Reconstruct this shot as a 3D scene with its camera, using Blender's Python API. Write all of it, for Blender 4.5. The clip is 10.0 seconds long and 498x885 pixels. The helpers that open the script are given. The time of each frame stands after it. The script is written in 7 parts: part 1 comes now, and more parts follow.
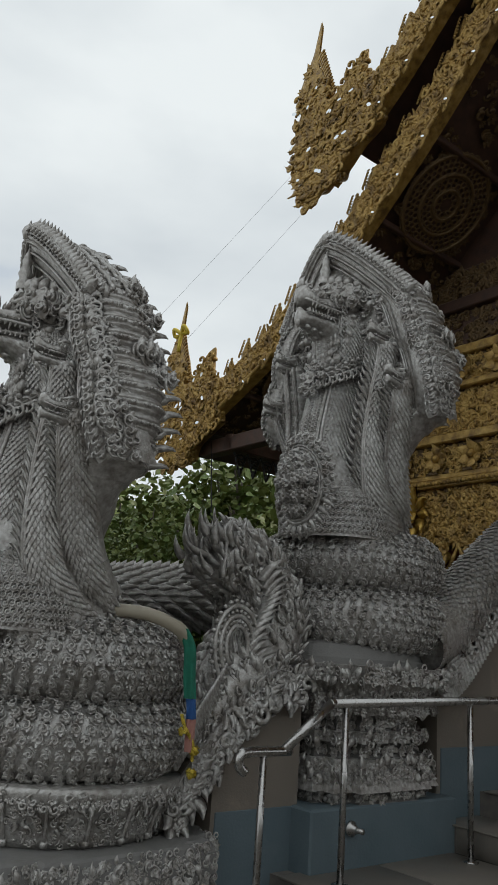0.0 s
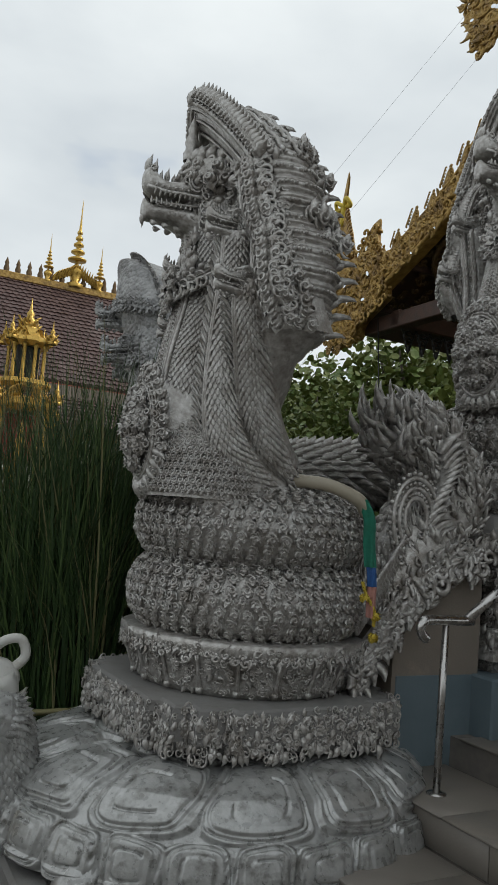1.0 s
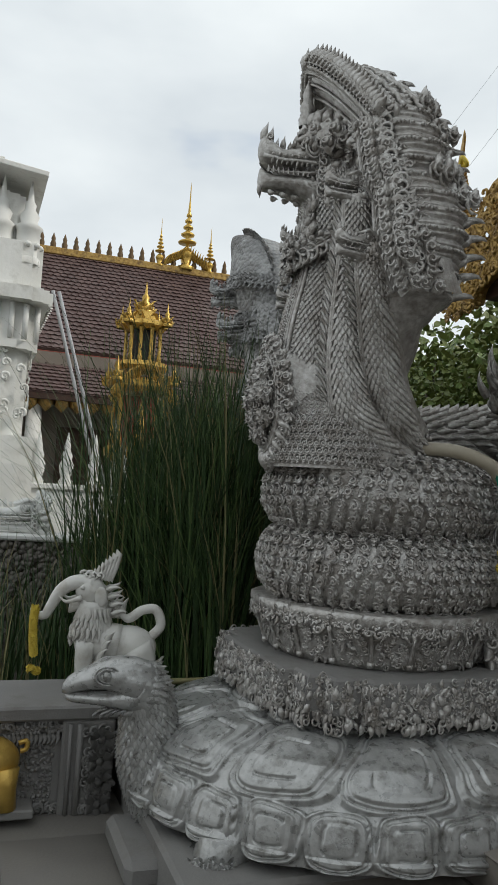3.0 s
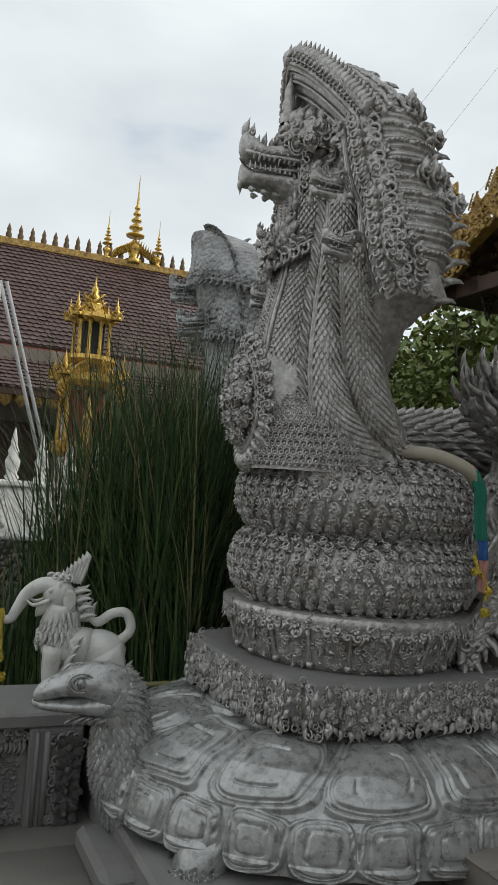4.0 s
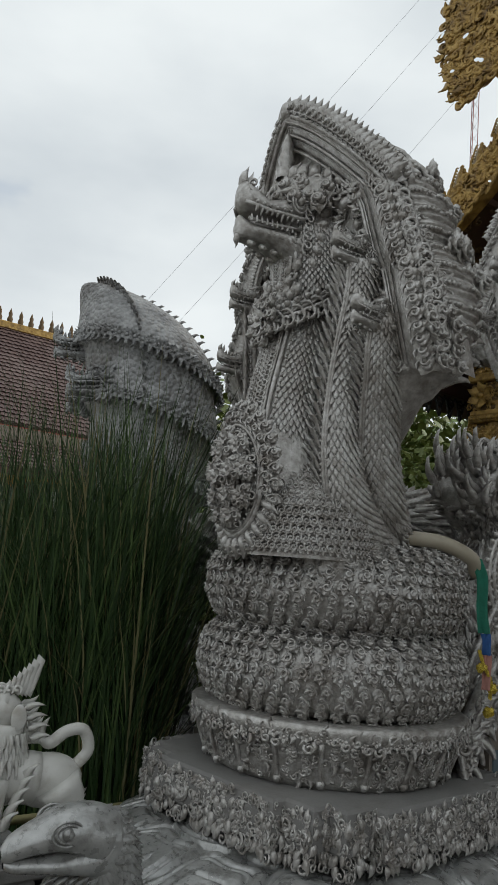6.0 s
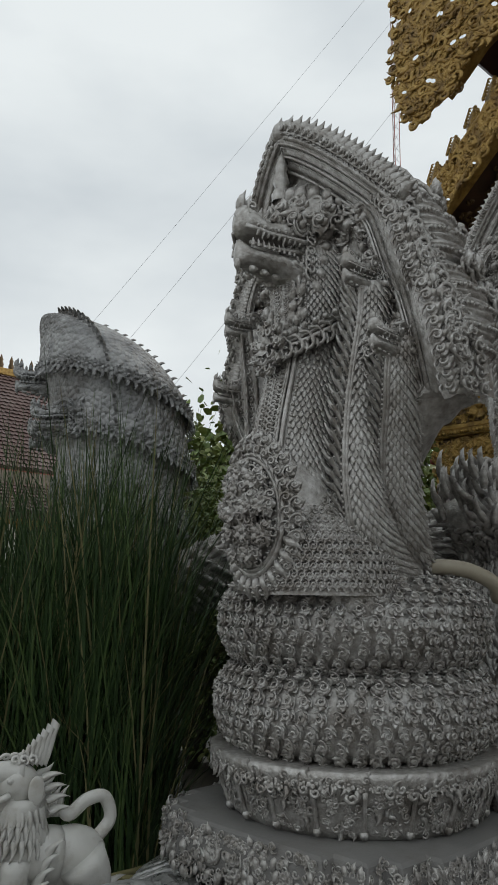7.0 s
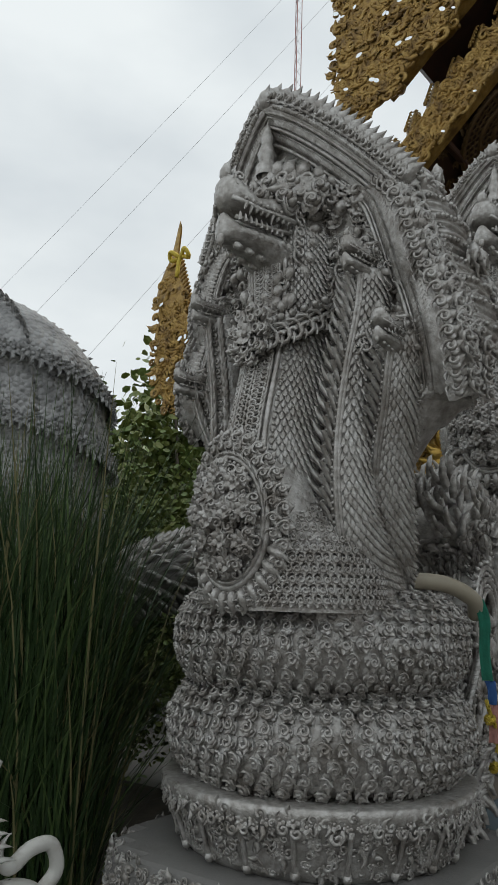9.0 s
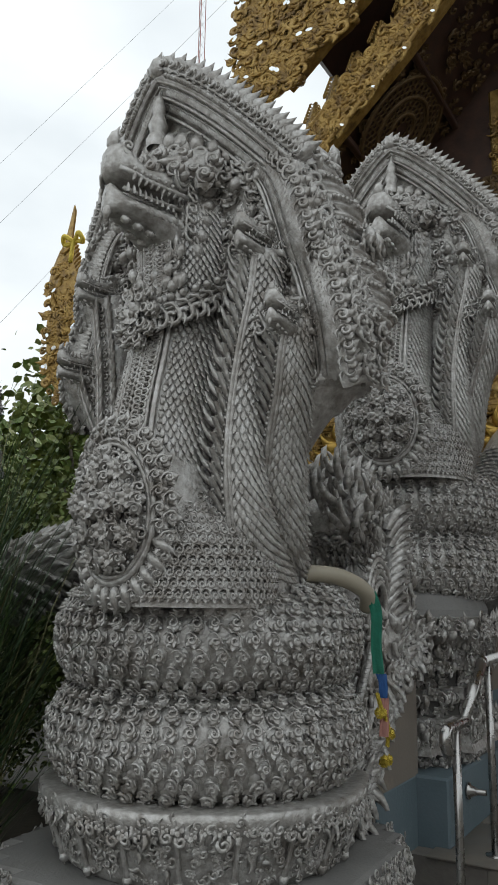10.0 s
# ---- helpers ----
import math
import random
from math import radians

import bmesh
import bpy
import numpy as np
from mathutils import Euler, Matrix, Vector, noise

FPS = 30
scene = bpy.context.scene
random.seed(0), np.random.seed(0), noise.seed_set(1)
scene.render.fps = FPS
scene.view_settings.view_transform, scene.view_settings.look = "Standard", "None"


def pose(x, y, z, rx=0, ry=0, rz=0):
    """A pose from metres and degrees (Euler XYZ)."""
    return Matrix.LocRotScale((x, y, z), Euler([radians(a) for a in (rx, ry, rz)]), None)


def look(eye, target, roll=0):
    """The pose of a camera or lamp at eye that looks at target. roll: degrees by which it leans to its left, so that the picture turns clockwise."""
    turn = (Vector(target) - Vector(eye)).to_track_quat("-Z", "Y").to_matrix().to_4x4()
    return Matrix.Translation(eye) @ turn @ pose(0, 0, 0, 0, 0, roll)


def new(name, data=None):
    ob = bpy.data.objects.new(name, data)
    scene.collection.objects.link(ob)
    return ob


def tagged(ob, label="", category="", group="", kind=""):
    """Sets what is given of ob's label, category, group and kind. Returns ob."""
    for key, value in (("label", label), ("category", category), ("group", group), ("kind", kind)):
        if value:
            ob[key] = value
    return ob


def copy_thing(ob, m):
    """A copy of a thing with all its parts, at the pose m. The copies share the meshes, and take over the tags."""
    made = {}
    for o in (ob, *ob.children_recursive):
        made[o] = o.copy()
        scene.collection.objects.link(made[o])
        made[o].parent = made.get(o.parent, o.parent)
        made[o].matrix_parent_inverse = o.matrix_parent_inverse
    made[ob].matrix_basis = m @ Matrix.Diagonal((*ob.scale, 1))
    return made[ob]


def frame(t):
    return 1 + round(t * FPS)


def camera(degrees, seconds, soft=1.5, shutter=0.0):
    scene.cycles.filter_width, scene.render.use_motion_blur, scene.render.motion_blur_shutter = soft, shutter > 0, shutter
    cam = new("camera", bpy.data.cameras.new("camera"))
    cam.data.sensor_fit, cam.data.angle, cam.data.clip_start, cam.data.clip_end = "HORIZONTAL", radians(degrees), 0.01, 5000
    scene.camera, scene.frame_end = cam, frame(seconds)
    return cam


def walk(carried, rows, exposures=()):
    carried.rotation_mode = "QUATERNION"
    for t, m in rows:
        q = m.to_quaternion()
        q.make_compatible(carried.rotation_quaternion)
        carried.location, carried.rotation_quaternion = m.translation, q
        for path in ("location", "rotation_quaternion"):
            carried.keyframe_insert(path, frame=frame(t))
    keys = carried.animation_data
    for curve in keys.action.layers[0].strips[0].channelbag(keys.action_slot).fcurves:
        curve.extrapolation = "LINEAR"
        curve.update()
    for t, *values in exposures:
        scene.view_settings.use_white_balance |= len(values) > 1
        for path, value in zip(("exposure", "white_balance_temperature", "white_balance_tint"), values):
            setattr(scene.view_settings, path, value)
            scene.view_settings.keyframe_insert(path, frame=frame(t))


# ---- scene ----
cam = camera(35.3, 10.0, shutter=0.0)
PATH = [
    (0, (-0.059, 0.860, 1.844), (-0.122, 3.276, 2.484), 4.1),
    (0.5, (-0.119, 0.914, 1.795), (-0.429, 3.360, 2.206), 4.8),
    (1, (-0.154, 0.940, 1.767), (-0.694, 3.367, 2.016), 4.8),
    (1.5, (-0.179, 0.950, 1.744), (-0.848, 3.353, 1.917), 4.9),
    (2, (-0.185, 0.956, 1.735), (-0.931, 3.336, 1.896), 4.5),
    (2.5, (-0.213, 0.956, 1.726), (-1.096, 3.290, 1.879), 3.7),
    (3.8, (-0.312, 0.948, 1.736), (-1.109, 3.314, 1.883), 4.0),
    (4, (-0.441, 0.955, 1.741), (-1.134, 3.353, 1.895), 4.3),
    (4.5, (-0.734, 0.996, 1.754), (-1.249, 3.435, 1.940), 3.5),
    (5, (-0.929, 1.146, 1.755), (-1.356, 3.601, 1.965), 3.3),
    (5.5, (-1.144, 1.239, 1.765), (-1.455, 3.703, 2.049), 3.8),
    (5.7, (-1.286, 1.246, 1.770), (-1.479, 3.713, 2.135), 4.5),
    (6.8, (-1.751, 1.406, 1.860), (-1.651, 3.865, 2.300), 2.3),
    (7, (-1.806, 1.439, 1.860), (-1.683, 3.890, 2.336), 0.9),
    (7.5, (-1.943, 1.619, 1.877), (-1.713, 4.060, 2.364), 1.1),
    (8, (-2.087, 1.752, 1.901), (-1.684, 4.171, 2.385), 1.3),
    (8.5, (-2.152, 1.811, 1.909), (-1.691, 4.221, 2.391), 1.4),
    (9, (-2.161, 1.845, 1.909), (-1.670, 4.248, 2.394), 1.7),
    (9.5, (-2.156, 1.889, 1.910), (-1.536, 4.263, 2.394), 1.4),
    (10, (-2.079, 1.986, 1.906), (-1.281, 4.306, 2.385), 0.8),
]
walk(cam, [(t, look(eye, target, roll)) for t, eye, target, roll in PATH],
     exposures=[(0.0, -0.08), (2.5, 0.08), (4.5, 0.08), (7.0, -0.12), (9.0, -0.05), (9.5, 0.08), (10.0, 0.28)])

# ---- light: bright broken overcast, soft sun from behind the temple ----
world = bpy.data.worlds.new("sky")
scene.world = world
world.use_nodes = True
wn, wl = world.node_tree.nodes, world.node_tree.links
wn.clear()
w_out = wn.new("ShaderNodeOutputWorld")
w_bg = wn.new("ShaderNodeBackground")
w_sky = wn.new("ShaderNodeTexSky")
w_sky.sky_type, w_sky.sun_disc = "NISHITA", False
w_sky.sun_elevation, w_sky.sun_rotation = radians(42), radians(81)
w_gain = wn.new("ShaderNodeVectorMath")
w_gain.operation = "SCALE"
w_gain.inputs["Scale"].default_value = 0.16
w_co = wn.new("ShaderNodeTexCoord")
w_map = wn.new("ShaderNodeMapping")
w_map.inputs["Scale"].default_value = (1.0, 1.0, 2.2)
w_no = wn.new("ShaderNodeTexNoise")
w_no.inputs["Scale"].default_value = 2.1
w_no.inputs["Detail"].default_value = 5.0
w_no.inputs["Roughness"].default_value = 0.5
w_ramp = wn.new("ShaderNodeValToRGB")
w_ramp.color_ramp.elements[0].position, w_ramp.color_ramp.elements[0].color = 0.20, (0.0, 0.0, 0.0, 1)
w_ramp.color_ramp.elements[1].position, w_ramp.color_ramp.elements[1].color = 0.36, (1, 1, 1, 1)
w_shade = wn.new("ShaderNodeValToRGB")
w_shade.color_ramp.elements[0].position, w_shade.color_ramp.elements[0].color = 0.36, (0.70, 0.76, 0.80, 1)
w_shade.color_ramp.elements[1].position, w_shade.color_ramp.elements[1].color = 0.64, (0.93, 0.985, 1.0, 1)
w_mix = wn.new("ShaderNodeMix")
w_mix.data_type = "RGBA"
wl.new(w_sky.outputs[0], w_gain.inputs[0])
wl.new(w_co.outputs["Generated"], w_map.inputs[0])
wl.new(w_map.outputs[0], w_no.inputs["Vector"])
wl.new(w_no.outputs["Fac"], w_ramp.inputs[0])
wl.new(w_no.outputs["Fac"], w_shade.inputs[0])
wl.new(w_ramp.outputs[0], w_mix.inputs[0])
wl.new(w_gain.outputs[0], w_mix.inputs[6])
wl.new(w_shade.outputs[0], w_mix.inputs[7])
wl.new(w_mix.outputs[2], w_bg.inputs[0])
w_bg.inputs[1].default_value = 0.94
wl.new(w_bg.outputs[0], w_out.inputs[0])

sun = new("sun", bpy.data.lights.new("sun", "SUN"))
sun.data.energy, sun.data.angle, sun.data.color = 1.6, radians(12), (1.0, 0.95, 0.87)
sun.matrix_world = look((11.5, 1.8, 10.4), (0, 0, 0))

# ---- materials ----
def material(name, colors, rough=0.6, metal=0.0, scale=8.0, bump=0.3, bump_scale=60.0, spread=0.5, dirt=None, dirt_scale=3.0, dirt_amount=0.5, rand=0.0, bump_dist=0.01, rough_var=0.15, spec=0.5, voro=0.0, voro_depth=0.5):
    """Two-scale noise colour, optional dirt blotches, fine relief."""
    m = bpy.data.materials.new(name)
    m.use_nodes = True
    n, l = m.node_tree.nodes, m.node_tree.links
    b = n["Principled BSDF"]
    co = n.new("ShaderNodeTexCoord")
    no = n.new("ShaderNodeTexNoise")
    no.inputs["Scale"].default_value, no.inputs["Detail"].default_value = scale, 6.0
    l.new(co.outputs["Object"], no.inputs["Vector"])
    ramp = n.new("ShaderNodeValToRGB")
    els = ramp.color_ramp.elements
    while len(els) < len(colors):
        els.new(0.5)
    for i, c in enumerate(colors):
        els[i].position = 0.5 - spread / 2 + spread * i / max(1, len(colors) - 1)
        els[i].color = (*c, 1)
    l.new(no.outputs["Fac"], ramp.inputs[0])
    col = ramp.outputs[0]
    if dirt:
        n2 = n.new("ShaderNodeTexNoise")
        n2.inputs["Scale"].default_value, n2.inputs["Detail"].default_value, n2.inputs["Roughness"].default_value = dirt_scale, 8.0, 0.65
        l.new(co.outputs["Object"], n2.inputs["Vector"])
        r2 = n.new("ShaderNodeValToRGB")
        r2.color_ramp.elements[0].position, r2.color_ramp.elements[1].position = 0.62 - 0.3 * dirt_amount, 0.72
        l.new(n2.outputs["Fac"], r2.inputs[0])
        mx = n.new("ShaderNodeMix")
        mx.data_type = "RGBA"
        l.new(r2.outputs[0], mx.inputs[0])
        l.new(col, mx.inputs[6])
        mx.inputs[7].default_value = (*dirt, 1)
        col = mx.outputs[2]
    if rand:
        oi = n.new("ShaderNodeObjectInfo")
        mr = n.new("ShaderNodeMapRange")
        mr.inputs["To Min"].default_value, mr.inputs["To Max"].default_value = 1 - rand, 1 + rand
        l.new(oi.outputs["Random"], mr.inputs["Value"])
        vm = n.new("ShaderNodeVectorMath")
        vm.operation = "SCALE"
        l.new(col, vm.inputs[0])
        l.new(mr.outputs[0], vm.inputs["Scale"])
        col = vm.outputs[0]
    l.new(col, b.inputs["Base Color"])
    b.inputs["Metallic"].default_value = metal
    b.inputs["Specular IOR Level"].default_value = spec
    rr = n.new("ShaderNodeMapRange")
    rr.inputs["To Min"].default_value, rr.inputs["To Max"].default_value = max(0.02, rough - rough_var), min(1, rough + rough_var)
    l.new(no.outputs["Fac"], rr.inputs["Value"])
    l.new(rr.outputs[0], b.inputs["Roughness"])
    if bump:
        n3 = n.new("ShaderNodeTexNoise")
        n3.inputs["Scale"].default_value, n3.inputs["Detail"].default_value = bump_scale, 4.0
        l.new(co.outputs["Object"], n3.inputs["Vector"])
        bp = n.new("ShaderNodeBump")
        bp.inputs["Strength"].default_value, bp.inputs["Distance"].default_value = bump, bump_dist
        height = n3.outputs["Fac"]
        if voro:
            vo = n.new("ShaderNodeTexVoronoi")
            vo.inputs["Scale"].default_value = voro
            l.new(co.outputs["Object"], vo.inputs["Vector"])
            mm = n.new("ShaderNodeMath")
            mm.operation = "MULTIPLY_ADD"
            l.new(vo.outputs["Distance"], mm.inputs[0])
            mm.inputs[1].default_value = -voro_depth * 2
            l.new(n3.outputs["Fac"], mm.inputs[2])
            height = mm.outputs[0]
        l.new(height, bp.inputs["Height"])
        l.new(bp.outputs[0], b.inputs["Normal"])
    return m


SILVER = material("weathered_silver_paint", [(0.31, 0.292, 0.270), (0.43, 0.412, 0.388), (0.58, 0.568, 0.55)], 0.34, 0.4, 34, 0.35, 150, 0.38, (0.20, 0.175, 0.15), 7.0, 0.42, voro=80, voro_depth=0.6, bump_dist=0.004)
SILVER_SCALE = material("scaled_silver_paint", [(0.22, 0.22, 0.22), (0.34, 0.34, 0.335), (0.44, 0.44, 0.435)], 0.5, 0.15, 9, 0.9, 60, 0.4, (0.17, 0.16, 0.15), 3.0, 0.35, voro=27, voro_depth=2.2, bump_dist=0.008)
SILVER_LIGHT = material("bright_silver_paint", [(0.28, 0.28, 0.27), (0.40, 0.40, 0.39), (0.50, 0.50, 0.49)], 0.30, 0.45, 22, 0.35, 70, 0.5, (0.13, 0.125, 0.11), 14.0, 0.4, bump_dist=0.005)
CEMENT = material("grey_painted_cement", [(0.167, 0.161, 0.155), (0.223, 0.217, 0.205)], 0.75, 0, 6, 0.3, 90, 0.5, (0.15, 0.14, 0.13), 3, 0.3)
BEIGE = material("beige_wall_paint", [(0.18, 0.153, 0.126), (0.216, 0.185, 0.153)], 0.8, 0, 3, 0.2, 80, 0.5, (0.3, 0.25, 0.2), 2, 0.3)
BLUE = material("faded_blue_paint", [(0.098, 0.139, 0.16), (0.135, 0.176, 0.197)], 0.65, 0, 4, 0.2, 60, 0.5, (0.14, 0.18, 0.2), 3, 0.4)
TILE = material("beige_step_tile", [(0.153, 0.135, 0.117), (0.189, 0.171, 0.149)], 0.45, 0, 5, 0.1, 80, 0.5, (0.22, 0.19, 0.16), 2.5, 0.35, rand=0.06)
GROUT = material("dark_grout", [(0.12, 0.11, 0.10), (0.18, 0.16, 0.14)], 0.9, 0, 20, 0.2)
STEEL = material("brushed_stainless_steel", [(0.4, 0.392, 0.376), (0.496, 0.48, 0.464)], 0.28, 1.0, 20, 0.05, 200)
GOLD = material("aged_gold_paint", [(0.208, 0.12, 0.032), (0.384, 0.24, 0.064), (0.496, 0.336, 0.112)], 0.45, 0.35, 14, 0.7, 55, 0.4, (0.12, 0.07, 0.03), 6, 0.4)
GOLD_BRIGHT = material("bright_gold_paint", [(0.42, 0.26, 0.055), (0.66, 0.44, 0.11)], 0.35, 0.6, 10, 0.4, 50)
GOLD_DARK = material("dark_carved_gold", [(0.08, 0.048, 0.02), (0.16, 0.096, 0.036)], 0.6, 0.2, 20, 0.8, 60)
MIRROR = material("mirror_glass_chip", [(0.8, 0.85, 0.88), (0.9, 0.93, 0.95)], 0.05, 1.0, 5, 0.0)
WOOD_DARK = material("dark_red_brown_wood", [(0.035, 0.018, 0.012), (0.08, 0.038, 0.024)], 0.6, 0, 10, 0.3, 40)
RED = material("red_lacquer", [(0.20, 0.045, 0.03), (0.30, 0.07, 0.045)], 0.5, 0, 6, 0.1)
ROOF = material("brown_roof_tile", [(0.068, 0.041, 0.038), (0.117, 0.072, 0.065)], 0.55, 0, 3, 0.2, 30, 0.5, (0.16, 0.12, 0.11), 0.6, 0.3, rand=0.12)
WHITE = material("white_stucco", [(0.66, 0.66, 0.63), (0.80, 0.80, 0.77)], 0.7, 0, 3, 0.3, 20, 0.5, (0.40, 0.39, 0.35), 1.5, 0.25)
PEARL = material("pearl_white_paint", [(0.51, 0.501, 0.468), (0.629, 0.62, 0.586)], 0.32, 0.05, 6, 0.15, 50, 0.5, (0.40, 0.37, 0.32), 7, 0.35)
REED = material("reed_blade", [(0.019, 0.043, 0.012), (0.043, 0.085, 0.025)], 0.5, 0, 4, 0.0)
REED_LIGHT = material("light_reed_blade", [(0.07, 0.12, 0.035), (0.12, 0.18, 0.06)], 0.45, 0, 4, 0.0)
REED_DRY = material("dry_reed_blade", [(0.16, 0.15, 0.07), (0.25, 0.22, 0.10)], 0.7, 0, 4, 0.0)
LEAF = material("bush_leaf", [(0.09, 0.125, 0.025), (0.19, 0.22, 0.055)], 0.5, 0, 2, 0.0)
LEAF_LIGHT = material("young_leaf", [(0.10, 0.16, 0.04), (0.17, 0.23, 0.06)], 0.5, 0, 2, 0.0)
BARK = material("bark", [(0.06, 0.05, 0.04), (0.12, 0.10, 0.08)], 0.9, 0, 10, 0.6)
MARIGOLD = material("orange_petal", [(0.72, 0.28, 0.01), (0.85, 0.42, 0.02)], 0.6, 0, 30, 0.0)
YELLOW = material("yellow_garland_petal", [(0.50, 0.36, 0.03), (0.70, 0.55, 0.08)], 0.6, 0, 30, 0.0)
PVC = material("tan_plastic_hose", [(0.33, 0.29, 0.22), (0.40, 0.36, 0.28)], 0.5, 0, 10, 0.1)
GREEN_CLOTH = material("green_cloth", [(0.01, 0.13, 0.08), (0.02, 0.20, 0.13)], 0.8, 0, 20, 0.3)
BLUE_CLOTH = material("blue_cloth", [(0.02, 0.08, 0.25), (0.03, 0.12, 0.33)], 0.8, 0, 20, 0.3)
PINK_CLOTH = material("pink_cloth", [(0.38, 0.18, 0.15), (0.46, 0.23, 0.19)], 0.8, 0, 20, 0.3)
DIRT = material("pond_earth", [(0.035, 0.03, 0.022), (0.07, 0.06, 0.045)], 0.9, 0, 5, 0.6, 20)
PAVE = material("grey_paving", [(0.144, 0.132, 0.12), (0.192, 0.18, 0.162)], 0.6, 0, 3, 0.2, 60, 0.5, (0.16, 0.15, 0.13), 1.5, 0.35, rand=0.06)
BLACK = material("black_iron", [(0.012, 0.012, 0.012), (0.03, 0.03, 0.03)], 0.5, 0.3, 10, 0.1)
CABLE = material("grey_cable", [(0.35, 0.36, 0.38), (0.42, 0.43, 0.45)], 0.6, 0, 10, 0.0)

# ---- mesh helpers ----
rnd = random.Random(7)


class Build:
    """Collects vertices and faces of one mesh, with material slots."""

    def __init__(self):
        self.v, self.f, self.m, self.n = [], [], [], 0

    def add(self, verts, faces, mat=None, slot=0):
        a = np.asarray(verts, dtype=float).reshape(-1, 3)
        if mat is not None:
            k = np.array(mat)
            a = a @ k[:3, :3].T + k[:3, 3]
        self.v.append(a)
        o = self.n
        self.f.extend([tuple(i + o for i in q) for q in faces])
        self.m.extend([slot] * len(faces))
        self.n += len(a)
        return self

    def mesh(self, name, *mats, smooth=True):
        me = bpy.data.meshes.new(name)
        me.from_pydata(np.concatenate(self.v).tolist() if self.v else [], [], self.f)
        for m in mats:
            me.materials.append(m)
        me.polygons.foreach_set("material_index", self.m)
        me.polygons.foreach_set("use_smooth", [smooth] * len(self.f))
        me.update()
        return me


def thing(name, build, mats, m=None, label="", category="", group="", kind="", smooth=True):
    """A top-level mesh object."""
    mats = mats if isinstance(mats, (list, tuple)) else [mats]
    ob = new(name, build.mesh(name, *mats, smooth=smooth) if build else None)
    if m is not None:
        ob.matrix_world = m
    return tagged(ob, label, category, group, kind)


def part(name, build, mats, parent, label="", m=None, smooth=False, data=None):
    """One mesh under a thing or under a part."""
    mats = mats if isinstance(mats, (list, tuple)) else [mats]
    ob = new(name, data or build.mesh(name, *mats, smooth=smooth))
    ob.parent = parent
    if m is not None:
        ob.matrix_local = m
    return tagged(ob, label) if label else ob


def lattice(fn, nu, nv, cu=False, cv=False):
    """A grid of points fn(i, j) in 0..1 and its quads."""
    vs = [fn(i / (nu if cu else nu - 1), j / (nv if cv else nv - 1)) for i in range(nu) for j in range(nv)]
    fs = []
    for i in range(nu if cu else nu - 1):
        for j in range(nv if cv else nv - 1):
            a, b = i * nv + j, ((i + 1) % nu) * nv + j
            c, d = ((i + 1) % nu) * nv + (j + 1) % nv, i * nv + (j + 1) % nv
            fs.append((a, b, c, d))
    return vs, fs


def tube(points, radii, n=8, flat=1.0, cap=True):
    """A tapered tube along points."""
    pts = [Vector(p) for p in points]
    rs = radii if isinstance(radii, (list, tuple)) else [radii] * len(pts)
    vs, fs = [], []
    up = Vector((0.13, 0.21, 1)).normalized()
    for i, p in enumerate(pts):
        t = (pts[min(i + 1, len(pts) - 1)] - pts[max(i - 1, 0)]).normalized()
        if abs(t.dot(up)) > 0.97:
            up = Vector((1, 0.2, 0.1)).normalized()
        a = t.cross(up).normalized()
        b = a.cross(t)
        up = b
        for k in range(n):
            g = 2 * math.pi * k / n
            vs.append(p + a * (math.cos(g) * rs[i]) + b * (math.sin(g) * rs[i] * flat))
    for i in range(len(pts) - 1):
        for k in range(n):
            fs.append((i * n + k, i * n + (k + 1) % n, (i + 1) * n + (k + 1) % n, (i + 1) * n + k))
    if cap:
        fs.append(tuple(range(n - 1, -1, -1)))
        fs.append(tuple((len(pts) - 1) * n + k for k in range(n)))
    return [tuple(v) for v in vs], fs


def smooth_path(ctrl, n):
    """Catmull-Rom through the control points (any width of row)."""
    c = np.array(ctrl, dtype=float)
    c = np.vstack([2 * c[0] - c[1], c, 2 * c[-1] - c[-2]])
    out = []
    k = len(c) - 3
    for s in np.linspace(0, k - 1e-6, n):
        i = int(s)
        t = s - i
        p0, p1, p2, p3 = c[i:i + 4]
        out.append(0.5 * (2 * p1 + (p2 - p0) * t + (2 * p0 - 5 * p1 + 4 * p2 - p3) * t * t + (3 * p1 - p0 - 3 * p2 + p3) * t ** 3))
    return np.array(out)


def lathe(profile, n=16, fn=None):
    """Turned shape from (radius, z) rows; fn(angle, r, z) may change the radius."""
    def at(a, b):
        k = int(round(b * (len(profile) - 1)))
        r, z = profile[k]
        g = 2 * math.pi * a
        if fn:
            r = fn(g, r, z)
        return (r * math.cos(g), r * math.sin(g), z)
    return lattice(at, n, len(profile), cu=True)


